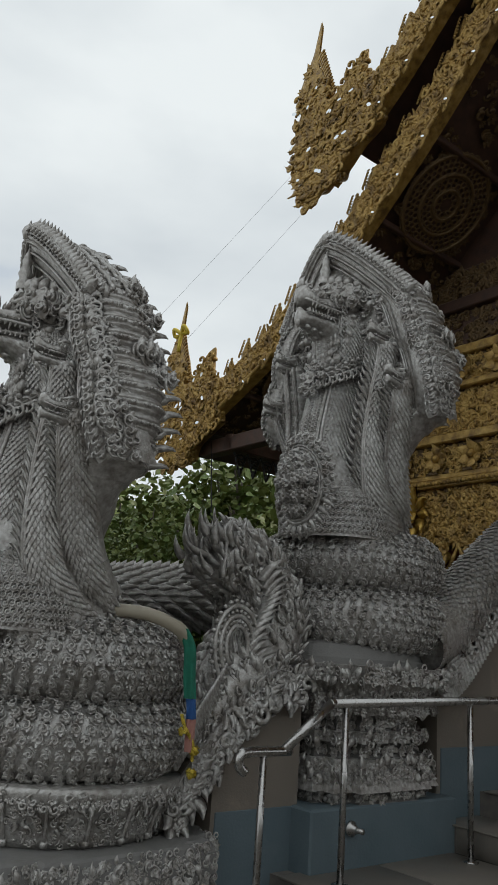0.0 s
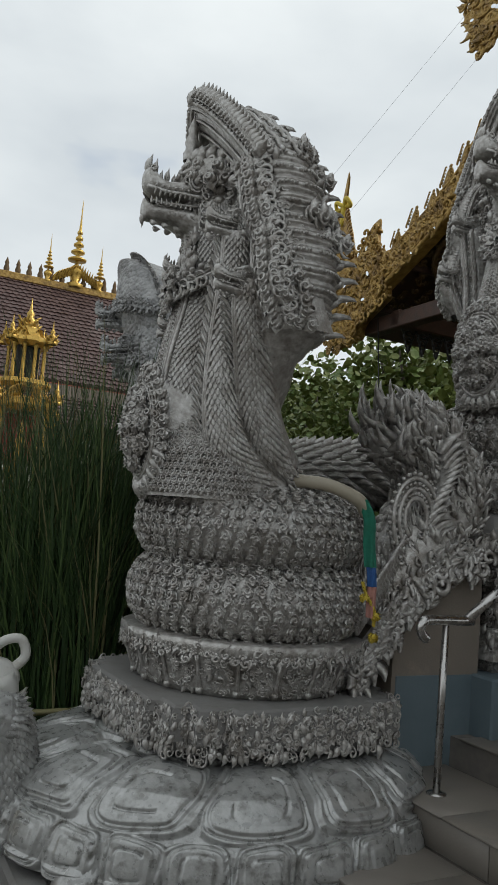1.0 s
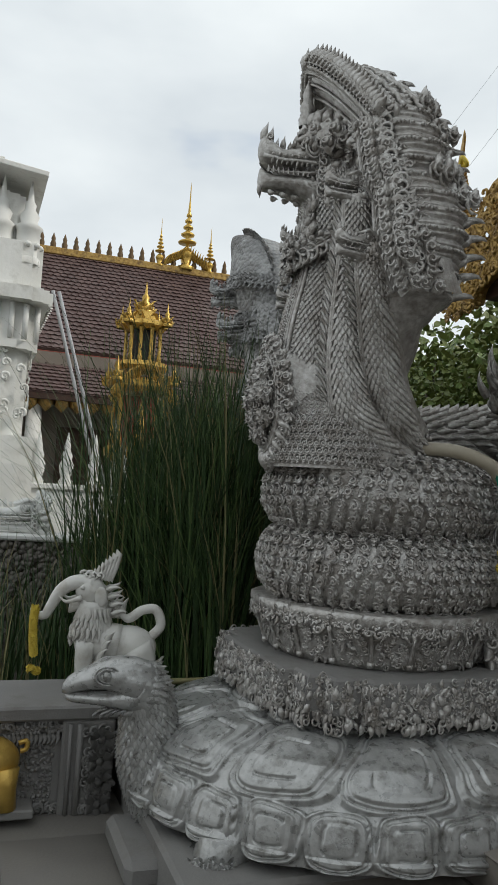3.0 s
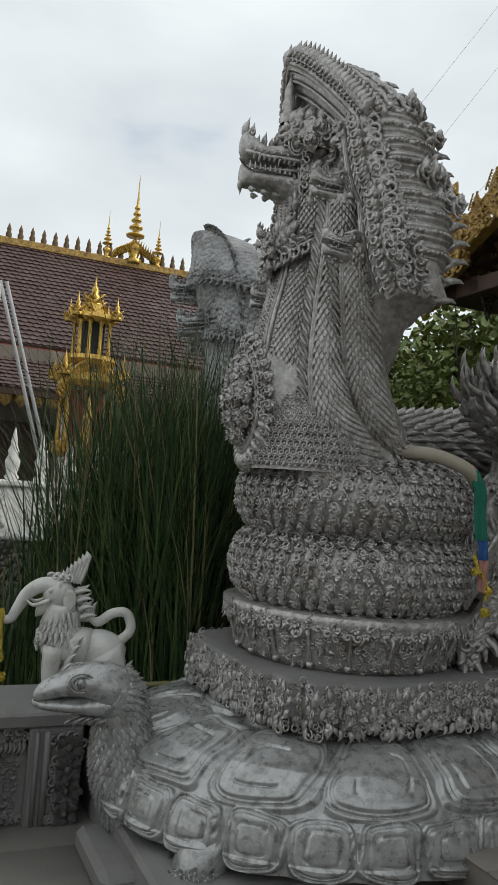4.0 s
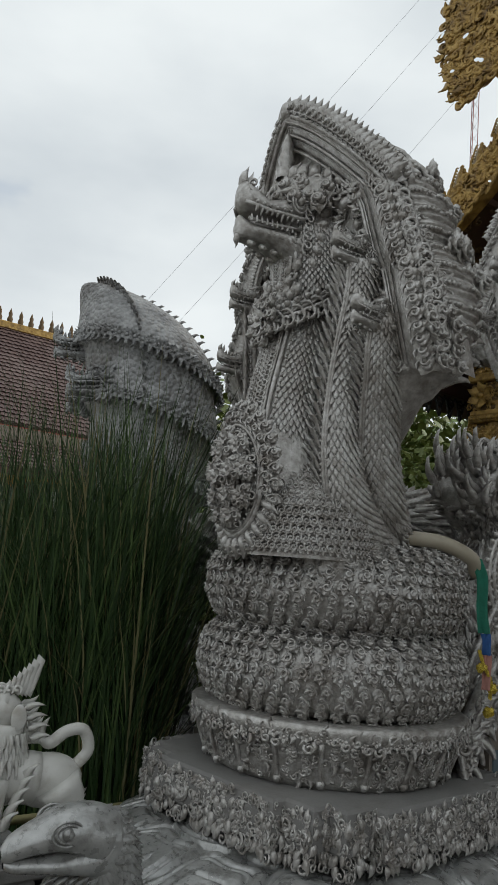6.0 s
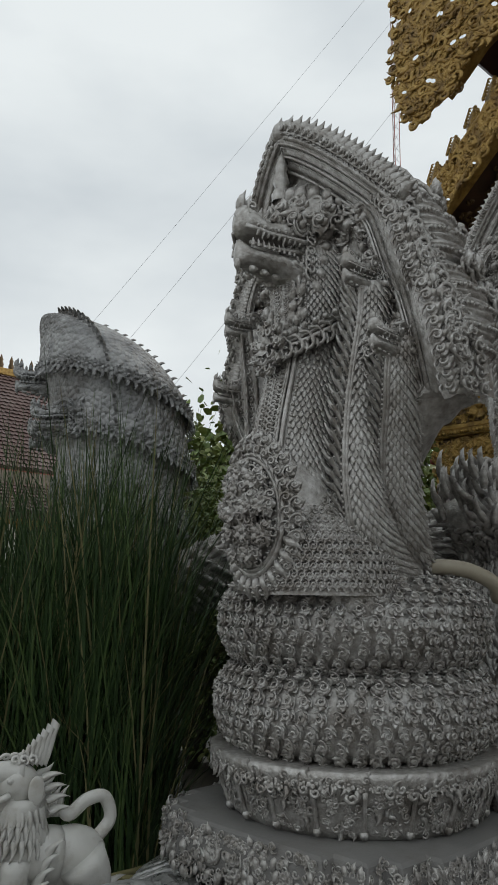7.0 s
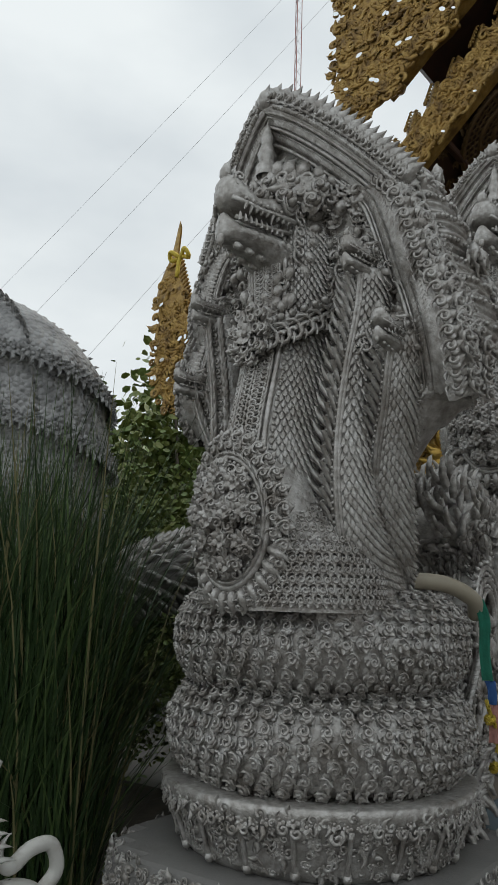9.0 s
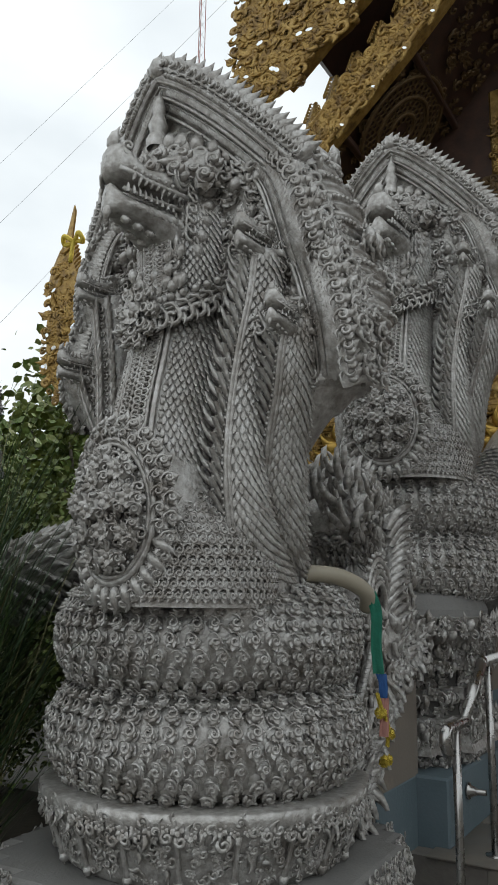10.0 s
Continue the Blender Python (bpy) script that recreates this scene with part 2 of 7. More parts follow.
def block(x0, x1, y0, y1, z0, z1, bevel=0.0):
    """A box with chamfered edges."""
    b = min(bevel, (x1 - x0) / 2.01, (y1 - y0) / 2.01, (z1 - z0) / 2.01)
    if b <= 0:
        v = [(x, y, z) for x in (x0, x1) for y in (y0, y1) for z in (z0, z1)]
        return v, [(0, 1, 3, 2), (4, 6, 7, 5), (0, 4, 5, 1), (2, 3, 7, 6), (0, 2, 6, 4), (1, 5, 7, 3)]
    bm = bmesh.new()
    bmesh.ops.create_cube(bm, size=1)
    for q in bm.verts:
        q.co = ((x0 + x1) / 2 + q.co.x * (x1 - x0), (y0 + y1) / 2 + q.co.y * (y1 - y0), (z0 + z1) / 2 + q.co.z * (z1 - z0))
    bmesh.ops.bevel(bm, geom=bm.edges[:], offset=b, segments=1, affect="EDGES")
    bm.verts.index_update()
    v = [tuple(q.co) for q in bm.verts]
    f = [tuple(q.index for q in p.verts) for p in bm.faces]
    bm.free()
    return v, f


def prism(outline, depth):
    """A flat outline in x, z pushed along y from 0 to depth."""
    n = len(outline)
    v = [(x, 0, z) for x, z in outline] + [(x, depth, z) for x, z in outline]
    f = [tuple(range(n)), tuple(range(2 * n - 1, n - 1, -1))]
    f += [(i, i + n, (i + 1) % n + n, (i + 1) % n) for i in range(n)]
    return v, f


def on(p, normal, up, size=1.0, width=None, high=None):
    """The pose of an ornament: its z along normal, its y along up."""
    z = Vector(normal).normalized()
    y = Vector(up) - z * Vector(up).dot(z)
    y = y.normalized() if y.length > 1e-6 else z.orthogonal().normalized()
    x = y.cross(z)
    m = Matrix((x, y, z)).transposed().to_4x4()
    m.translation = Vector(p)
    return m @ Matrix.Diagonal((width or size, size, high or size, 1))


# small ornaments, about 1 unit tall, lying in x, y with z outward
def make_scale():
    v, f = [], []
    for i, (w, y, z) in enumerate(((0.36, -0.1, 0.05), (0.52, 0.3, 0.22), (0.36, 0.7, 0.34), (0.03, 1.05, 0.55))):
        v += [(-w, y, z - 0.16), (0, y, z + 0.08), (w, y, z - 0.16)]
        if i:
            a = (i - 1) * 3
            f += [(a, a + 1, a + 4, a + 3), (a + 1, a + 2, a + 5, a + 4)]
    return v, f


def make_hook():
    pts = [(0, -0.05, 0), (0, 0.3, 0.16), (0.05, 0.62, 0.3), (0.16, 0.88, 0.42), (0.36, 1.0, 0.5)]
    return tube(pts, [0.26, 0.25, 0.19, 0.12, 0.02], 5, 0.8, cap=False)


def make_bead():
    return lathe([(0.02, 0.5), (0.36, 0.36), (0.5, 0.05), (0.42, -0.2)], 7)


def make_curl():
    pts, rs = [], []
    for i in range(13):
        t = i / 12
        g = -0.6 + t * 6.6
        r = 0.5 * (1 - 0.78 * t)
        pts.append((0.1 + r * math.cos(g), 0.45 + r * math.sin(g), 0.1 + 0.22 * t))
        rs.append(0.19 * (1 - 0.3 * t) * (0.5 if i == 0 else 1))
    return tube(pts, rs, 5, cap=False)


def make_rosette(k=6):
    b = Build()
    sv, sf = make_scale()
    for i in range(k):
        g = 2 * math.pi * i / k
        b.add(sv, sf, Matrix.Rotation(g, 4, "Z") @ Matrix.Translation((0, 0.12, 0)) @ Matrix.Diagonal((0.5, 0.42, 0.6, 1)))
    b.add(*make_bead(), Matrix.Translation((0, 0, 0.12)) @ Matrix.Scale(0.34, 4))
    return np.concatenate(b.v), b.f


def make_flame():
    """A curling flame leaf with a spine, as on temple carvings."""
    v, f = [], []
    rows = ((0.30, 0.0, 0.0, 0.0), (0.42, 0.02, 0.25, 0.1), (0.34, -0.04, 0.5, 0.2), (0.24, 0.0, 0.72, 0.32), (0.14, 0.12, 0.9, 0.42), (0.02, 0.28, 1.05, 0.5))
    for i, (w, x, y, z) in enumerate(rows):
        v += [(x - w, y, z - 0.14), (x, y, z + 0.1), (x + w, y, z - 0.14), (x, y, z - 0.2)]
        if i:
            a = (i - 1) * 4
            f += [(a, a + 1, a + 5, a + 4), (a + 1, a + 2, a + 6, a + 5), (a + 2, a + 3, a + 7, a + 6), (a + 3, a, a + 4, a + 7)]
    return v, f


SCALE_V, HOOK_V, BEAD_V, CURL_V, ROSETTE_V, FLAME_V = make_scale(), make_hook(), make_bead(), make_curl(), make_rosette(), make_flame()
SITE = Matrix.Translation((-1.085, 5.37, 0)) @ Matrix.Rotation(radians(40), 4, "Z")


# ---- the crowned serpents ----
def make_bud():
    """A round bud with a hooked tip."""
    pts = [(0, -0.12, -0.05), (0, 0.12, 0.1), (0, 0.38, 0.17), (0.0, 0.62, 0.16), (0.05, 0.82, 0.1), (0.2, 1.05, 0.12)]
    return tube(pts, [0.18, 0.36, 0.38, 0.28, 0.13, 0.015], 7, 0.85, cap=False)


def make_swirl():
    """A flat scroll with a rolled eye, lying in x, y."""
    b = Build()
    pts, rs = [], []
    for i in range(12):
        t = i / 11
        g = 4.2 - t * 7.0
        r = 0.46 * (1 - 0.72 * t)
        pts.append((r * math.cos(g), 0.5 + r * math.sin(g), 0.05 + 0.12 * t))
        rs.append(0.13 * (0.35 if i == 0 else 1 - 0.25 * t))
    b.add(*tube(pts, rs, 5, cap=False))
    b.add(*tube([(-0.4, 0.2, 0.03), (-0.1, -0.1, 0.06), (0.3, -0.12, 0.08)], [0.04, 0.12, 0.02], 5, cap=False))
    return np.concatenate(b.v), b.f


def make_bract():
    """A crumpled scale: a rolled eye over three curling tips."""
    b = Build()
    v, f = [], []
    for n, (y, w, z) in enumerate(((-0.5, 0.3, 0.0), (-0.2, 0.5, 0.2), (0.2, 0.52, 0.26), (0.55, 0.3, 0.2))):
        v += [(-w, y, z - 0.25), (0, y, z), (w, y, z - 0.25)]
        if n:
            a = (n - 1) * 3
            f += [(a, a + 1, a + 4, a + 3), (a + 1, a + 2, a + 5, a + 4)]
    b.add(v, f)
    tip = tube([(0, 0.02, 0.05), (0, 0.25, 0.24), (0.02, 0.46, 0.26), (0.08, 0.62, 0.5)], [0.2, 0.34, 0.27, 0.02], 6, 0.7, cap=False)
    for g, q in ((-1.05, 0.9), (0.0, 1.05), (1.05, 0.9)):
        b.add(*tip, Matrix.Rotation(g, 4, "Z") @ Matrix.Scale(q, 4))
    b.add(*SWIRL_V, Matrix.Translation((0, -0.36, 0.30)) @ Matrix.Diagonal((0.8, 0.8, 1.2, 1)))
    return np.concatenate(b.v), b.f


BUD_V, SWIRL_V = make_bud(), make_swirl()
BRACT_V = make_bract()


def dragon_head(b, m, teeth=True):
    """A crested serpent head; forward is -x, jaw hinge at the origin, snout 1 long."""
    def jaw(rows, n=14):
        def at(s, g):
            r = rows_s[int(round(s * (len(rows_s) - 1)))]
            a = 2 * math.pi * g
            c, d = math.cos(a), math.sin(a)
            z = r[1] + (r[2] - r[1]) * (0.5 + 0.5 * d)
            return (r[0], r[3] * math.copysign(abs(c) ** 0.7, c), z)
        rows_s = smooth_path(rows, 22)
        b.add(*lattice(at, len(rows_s), n, cv=True), m)
    jaw([(0.46, -0.12, 0.42, 0.3), (0.2, 0.0, 0.5, 0.38), (0.0, 0.04, 0.46, 0.38), (-0.3, 0.05, 0.34, 0.32), (-0.6, 0.04, 0.27, 0.27), (-0.8, 0.05, 0.33, 0.25), (-0.97, 0.08, 0.44, 0.19), (-1.07, 0.16, 0.40, 0.08), (-1.10, 0.26, 0.30, 0.003)])
    jaw([(0.46, -0.62, 0.0, 0.22), (0.2, -0.50, 0.0, 0.3), (-0.1, -0.38, -0.04, 0.3), (-0.4, -0.30, -0.07, 0.25), (-0.7, -0.29, -0.09, 0.20), (-0.9, -0.31, -0.06, 0.15), (-1.0, -0.26, 0.0, 0.07), (-1.03, -0.15, -0.11, 0.003)])
    b.add(*tube([(0.1, 0, -0.02), (-0.3, 0, -0.05), (-0.6, 0, -0.06), (-0.75, 0, -0.02)], [0.14, 0.13, 0.1, 0.03], 7, 0.4), m)
    for s in (-1, 1):
        # lips, teeth, brow, eye, nostril, cheek curls
        b.add(*tube(smooth_path([(0.02, s * 0.385, 0.06), (-0.3, s * 0.325, 0.07), (-0.6, s * 0.275, 0.06), (-0.82, s * 0.24, 0.08), (-1.0, s * 0.13, 0.14)], 14), 0.028, 5), m)
        b.add(*tube(smooth_path([(0.02, s * 0.32, -0.05), (-0.3, s * 0.27, -0.07), (-0.6, s * 0.225, -0.09), (-0.9, s * 0.14, -0.06)], 12), 0.024, 5), m)
        for i in range(9 if teeth else 5):
            q = 0.095 if teeth else 0.17
            x = -0.08 - i * q
            y = s * (0.36 - 0.14 * (-x))
            b.add(*tube([(x, y, 0.08), (x - 0.01, y, 0.02), (x - 0.02, y * 0.98, -0.005 - 0.07 * (i == 3) - 0.04 * (i == 7))], [0.032, 0.026, 0.003], 5, cap=False), m)
            b.add(*tube([(x - 0.04, y * 0.84, -0.12), (x - 0.05, y * 0.84, -0.06), (x - 0.06, y * 0.83, -0.02)], [0.028, 0.022, 0.003], 5, cap=False), m)
        b.add(*BEAD_V, m @ on((-0.10, s * 0.36, 0.30), (-0.3, s, 0.2), (0, 0, 1), 0.17))
        for rr_ in (0.12, 0.17):
            b.add(*tube([(-0.10 + rr_ * math.cos(g), s * 0.365, 0.30 + rr_ * math.sin(g)) for g in np.linspace(0, 2 * math.pi, 13)], 0.02, 5, cap=False), m)
        b.add(*tube(smooth_path([(0.12, s * 0.36, 0.40), (-0.08, s * 0.37, 0.50), (-0.28, s * 0.30, 0.42), (-0.42, s * 0.2, 0.40)], 10), [0.03, 0.05, 0.06, 0.06, 0.06, 0.055, 0.05, 0.045, 0.03, 0.01], 6), m)
        b.add(*SWIRL_V, m @ on((-0.95, s * 0.17, 0.30), (-0.4, s, 0.3), (0.2, 0, 1), 0.17))
        for i in range(7):
            g = i / 6
            b.add(*BUD_V, m @ on((0.24 + 0.1 * g, s * (0.36 + 0.06 * math.sin(3 * g)), -0.42 + 0.95 * g), (0.1, s, 0.1), (0.8, 0.6 * s, 1.3 * g - 0.5), 0.24, 0.2))
            b.add(*SWIRL_V, m @ on((0.12 - 0.06 * g, s * 0.38, -0.36 + 0.7 * g), (-0.3, s, 0.1), (0.3, 0, 1), 0.2))
            b.add(*BEAD_V, m @ on((-0.1 - 0.125 * i, s * (0.34 - 0.018 * i), 0.13), (0, s, 0), (0.4, 0, 1), 0.06))
            b.add(*SCALE_V, m @ on((0.0 - 0.12 * i, s * (0.3 - 0.02 * i), -0.2), (0, s, -0.5), (1, 0, -0.2), 0.1))
    for i in range(7):
        x = -0.2 - i * 0.13
        b.add(*BUD_V, m @ on((x, 0, 0.33 + 0.09 * (i > 4)), (-1, 0, 0), (0.25, 0, 1), 0.13 + 0.05 * (i % 2) + 0.06 * (i == 6)))
    b.add(*BUD_V, m @ on((-1.0, 0, 0.40), (-1, 0, 0.2), (-0.1, 0, 1), 0.24, 0.2))
    b.add(*BUD_V, m @ on((-0.95, 0, -0.24), (-1, 0, -0.2), (-0.5, 0, -1), 0.17, 0.14))
    for i in range(6):
        b.add(*BUD_V, m @ on((-0.2 - 0.12 * i, 0.1 * (-1) ** i, -0.34), (0, 0.2, -1), (0.4, 0, -1), 0.13))
    # tiered crown band of buds and curls
    for row, (n, s0, dx, dz) in enumerate(((11, 0.24, 0.0, 0.0), (9, 0.22, 0.1, 0.16))):
        for i in range(n):
            y = 2 * i / (n - 1) - 1
            p = (0.10 + 0.2 * abs(y) + dx, 0.42 * y, 0.44 + dz - 0.2 * y * y)
            b.add(*(BUD_V if row else SWIRL_V), m @ on(p, (-1, 0.8 * y, 0.4), (0.1, 0.5 * y, 1), s0))
            b.add(*BEAD_V, m @ on((p[0] - 0.05, p[1], p[2] - 0.02), (-1, y, 0.4), (0, 0, 1), 0.1))


# rows of height, front, back and half width
HOOD = smooth_path([(0.60, -0.5, 0.05, 0.4), (0.70, -0.52, 0.05, 0.4), (0.88, -0.52, 0.02, 0.38), (1.05, -0.46, -0.01, 0.38), (1.20, -0.4, -0.01, 0.42), (1.32, -0.38, 0.01, 0.49), (1.42, -0.37, 0, 0.58), (1.52, -0.36, 0.04, 0.67),
                    (1.62, -0.36, 0.06, 0.74), (1.75, -0.36, 0.07, 0.785), (1.88, -0.36, 0.06, 0.785), (2.02, -0.37, 0.03, 0.74), (2.11, -0.38, 0, 0.69), (2.22, -0.39, -0.02, 0.69), (2.38, -0.42, -0.07, 0.62), (2.50, -0.44, -0.11, 0.54),
                    (2.62, -0.48, -0.19, 0.43), (2.74, -0.52, -0.24, 0.29), (2.84, -0.55, -0.36, 0.15), (2.90, -0.575, -0.46, 0.05), (2.92, -0.59, -0.53, 0.012)], 130)


def hood_row(z):
    i = np.searchsorted(HOOD[:, 0], z)
    i = min(max(i, 1), len(HOOD) - 1)
    a, c = HOOD[i - 1], HOOD[i]
    t = min(1, max(0, (z - a[0]) / max(1e-6, c[0] - a[0])))
    return a + (c - a) * t


RIB = 0.088


def hood_point(z, g, lift=0.0):
    """Surface of neck and hood; g = pi is the front, 0 the back."""
    _, xf, xb, w = hood_row(z)
    xc, hx = (xf + xb) / 2, (xb - xf) / 2
    c, s = math.cos(g), math.sin(g)
    e = 0.62 if z > 1.45 else 0.8
    x = xc + (hx + lift) * math.copysign(abs(c) ** e, c)
    y = (w + lift) * math.copysign(abs(s) ** e, s)
    if c > -0.62 and 1.52 < z < 2.8:
        k = min(1, (c + 0.62) / 0.15)
        t = (z / RIB) % 1.0
        q = 0.030 * math.sin(math.pi * t) ** 0.5
        q -= 0.010 * math.exp(-((t - 0.3) / 0.05) ** 2) + 0.010 * math.exp(-((t - 0.62) / 0.05) ** 2)
        q *= k
        x, y = x + q * c, y + q * math.copysign(1, s) * abs(s) ** 0.5
    return (x, y, z)


def front(y, z, lift=0.0):
    """A point on the front face at the given y."""
    _, xf, xb, w = hood_row(z)
    r = min(0.97, abs(y) / max(w, 0.01))
    e = 0.62 if z > 1.45 else 0.8
    g = math.pi - math.asin(r ** (1 / e)) * (1 if y >= 0 else -1)
    p = hood_point(z, g)
    return (p[0] - lift, y, z)


def neck(b, ctrl, radii, inner, n=60):
    """A scaled serpent neck: scales on its outer side, twin cords and a flame fringe on its inner edge."""
    path = [Vector(p) for p in smooth_path(ctrl, n)]
    rs = np.interp(np.linspace(0, 1, n), np.linspace(0, 1, len(radii)), radii)
    b.add(*tube(path, list(rs), 18))
    frames = []
    for i in range(n):
        d = (path[min(i + 1, n - 1)] - path[max(i - 1, 0)]).normalized()
        f = Vector((-1, 0, 0))
        f = (f - d * f.dot(d)).normalized()
        frames.append((d, f, d.cross(f).normalized() * (1 if d.cross(f).y > 0 else -1)))
    def at(i, deg, lift=0.0):
        d, f, s = frames[i]
        a = radians(deg)
        e = f * math.cos(a) + s * math.sin(a)
        return path[i] + e * (rs[i] + lift), e, d
    step = max(1, int(0.026 / ((path[-1] - path[0]).length * 1.1 / n) + 0.5))
    if inner == 0:
        spans = ((36, 100), (-100, -36))
    else:
        spans = ((26, 122) if inner < 0 else (-122, -26),)
    for lo, hi in spans:
        for q, i in enumerate(range(1, n - 1, step)):
            cnt = max(3, int(rs[i] * radians(hi - lo) / 0.027))
            for j in range(cnt):
                p, e, d = at(i, lo + (hi - lo) * (j + 0.5 * (q % 2) + 0.25) / cnt)
                b.add(*SCALE_V, on(p - e * 0.001, e, -d, 0.034, 0.026, 0.036))
    edges = (30, -30) if inner == 0 else ((18,) if inner < 0 else (-18,))
    for deg in edges:
        sg = inner or (1 if deg > 0 else -1)
        for off, r in ((0, 0.012), (7 * -sg, 0.009)):
            b.add(*tube([at(i, deg + off, 0.006)[0] for i in range(1, n - 1)], r, 6), None)
        for i in range(1, n - 1):
            p, e, d = at(i, deg + 8 * sg, 0.004)
            b.add(*BEAD_V, on(p, e, d, 0.019))
            if inner and i % 2 == 0 and 8 < i < n - 5:
                p, e, d = at(i, deg + 16 * sg, 0.0)
                b.add(*FLAME_V, on(p, e + Vector((0, sg, 0)), d * 0.8 + Vector((-0.7, sg * 0.5, 0.1)), 0.085, 0.05, 0.07))
                b.add(*FLAME_V, on(at(i, deg + 44 * sg)[0], e, d * 0.8 + Vector((-0.2, sg * 0.6, 0.1)), 0.08, 0.045, 0.06))
                b.add(*SWIRL_V, on(at(i, deg + 30 * sg)[0], e, d, 0.045))
    if inner == 0:
        # belly plates between the cords
        for i in range(2, n - 1, max(1, step)):
            for j in range(5):
                p, e, d = at(i, -19 + 9.5 * j, 0.002)
                b.add(*SWIRL_V, on(p, e, Vector((0, (-1) ** j, 0.25)), 0.058, 0.045, 0.06))
    return path, frames


def side_head(b, p, yaw, pitch, s):
    """A small crested head ringed with curls."""
    m = Matrix.Translation(p) @ Matrix.Rotation(radians(yaw), 4, "Z") @ Matrix.Rotation(radians(pitch), 4, "Y") @ Matrix.Diagonal((s * 0.85, s, s, 1))
    dragon_head(b, m, False)
    for ring, (n, r, q, dx) in enumerate(((14, 0.50, 0.26, 0.2), (17, 0.66, 0.24, 0.4))):
        for j in range(n):
            a = radians(-50 + 280 * j / (n - 1))
            o = Vector((dx, r * math.cos(a), 0.10 + r * math.sin(a)))
            b.add(*(SWIRL_V if (j + ring) % 3 else BUD_V), m @ on(o, (-1, 0.5 * math.cos(a), 0.5 * math.sin(a)), (0, math.cos(a), math.sin(a)), q))


def naga_statue():
    b = Build()
    # two coils of pointed bracts
    for k, (zc, big) in enumerate(((0.195, 0.462), (0.572, 0.450))):
        def ring(a, c):
            g, h = 2 * math.pi * a, 2 * math.pi * c
            r = big + 0.185 * math.copysign(abs(math.cos(h)) ** 0.85, math.cos(h))
            return (r * math.cos(g), r * math.sin(g), zc + 0.19 * math.sin(h))
        b.add(*lattice(ring, 72, 18, True, True))
        rows = 10
        for i in range(rows):
            h = radians(-64 + 150 * i / (rows - 1))
            r = big + 0.185 * abs(math.cos(h)) ** 0.85 * (1 if math.cos(h) > 0 else -1)
            n = int(56 * r / 0.65)
            for j in range(n):
                g = 2 * math.pi * (j + 0.5 * (i % 2) + rnd.uniform(-0.1, 0.1)) / n + k * 0.05
                nn = (math.cos(g) * math.cos(h), math.sin(g) * math.cos(h), math.sin(h))
                dn = (math.cos(g) * math.sin(h) - 0.3 * math.sin(g), math.sin(g) * math.sin(h) + 0.3 * math.cos(g), -math.cos(h))
                p = Vector((r * math.cos(g), r * math.sin(g), zc + 0.19 * math.sin(h) + 0.006 + rnd.gauss(0, 0.003))) + Vector(nn) * 0.004
                s = rnd.uniform(0.054, 0.062)
                tw = Matrix.Rotation(rnd.uniform(-0.5, 0.5), 4, "Z") @ Matrix.Rotation(rnd.uniform(-0.08, 0.16), 4, "X")
                b.add(*BRACT_V, on(p, nn, dn, s, s * rnd.uniform(0.85, 1.05), s * rnd.uniform(0.8, 1.1)) @ tw)
    b.add(*lathe([(0.5, 0.70), (0.3, 0.745), (0.02, 0.75)], 24))
    coils, b = b, Build()
    # hood
    zs = np.linspace(0.60, 2.92, 520)
    b.add(*lattice(lambda a, c: hood_point(zs[int(round(a * 519))], 2 * math.pi * c), 520, 84, False, True))
    # breast skirt with rows of ruffled scales
    def skirt(a, c):
        z = 0.70 + 0.54 * c
        g = 2 * math.pi * a
        k = 1 - 0.62 * max(0, (c - 0.35) / 0.65) ** 1.6
        return (-0.30 + 0.385 * k * math.cos(g) * (1 if math.cos(g) < 0 else 0.62), 0.395 * k * math.copysign(abs(math.sin(g)) ** 0.85, math.sin(g)), z)
    b.add(*lattice(skirt, 60, 16, True, False))
    for i in range(13):
        c = 0.03 + 0.072 * i
        for j in range(50):
            a = 0.5 + (-0.33 + 0.66 * (j + 0.5 * (i % 2)) / 49)
            p, q = Vector(skirt(a, c)), Vector(skirt(a + 0.01, c))
            t = q - p
            nn = Vector((t.y, -t.x, 0)).normalized()
            if nn.dot(Vector((p.x + 0.30, p.y, 0))) < 0:
                nn = -nn
            b.add(*BRACT_V, on(p + Vector((0, 0, 0.03)), nn, (0, 0, -1), 0.046, 0.042, 0.040))
    # main arch of the crest: moulding, beads, buds
    for side in (-1, 1):
        rim = []
        for t in np.linspace(0, 1, 60):
            z = 2.38 + 0.52 * t
            y = 0.60 * max(0.0, 1 - t) ** 0.74
            rim.append(Vector((-0.42 - 0.20 * t ** 1.1, side * y, z)))
        def inset(i, off):
            t = (rim[min(i + 1, 59)] - rim[max(i - 1, 0)]).normalized()
            nrm = Vector((0, side * -t.z, side * t.y)).normalized()
            if nrm.z > 0:
                nrm = -nrm
            q = rim[i] + nrm * off
            if q.y * side < 0:
                q = Vector((q.x, 0.0, q.z))
            return q
        def face(a, c):
            i = int(round(a * 59))
            off = (-0.03, 0.0, 0.045, 0.06, 0.10, 0.115, 0.16, 0.18)[int(round(c * 7))]
            dx = (0.10, 0.0, -0.012, 0.02, 0.03, 0.045, 0.055, 0.12)[int(round(c * 7))]
            return tuple(inset(i, off) + Vector((dx, 0, 0)))
        b.add(*lattice(face, 60, 8))
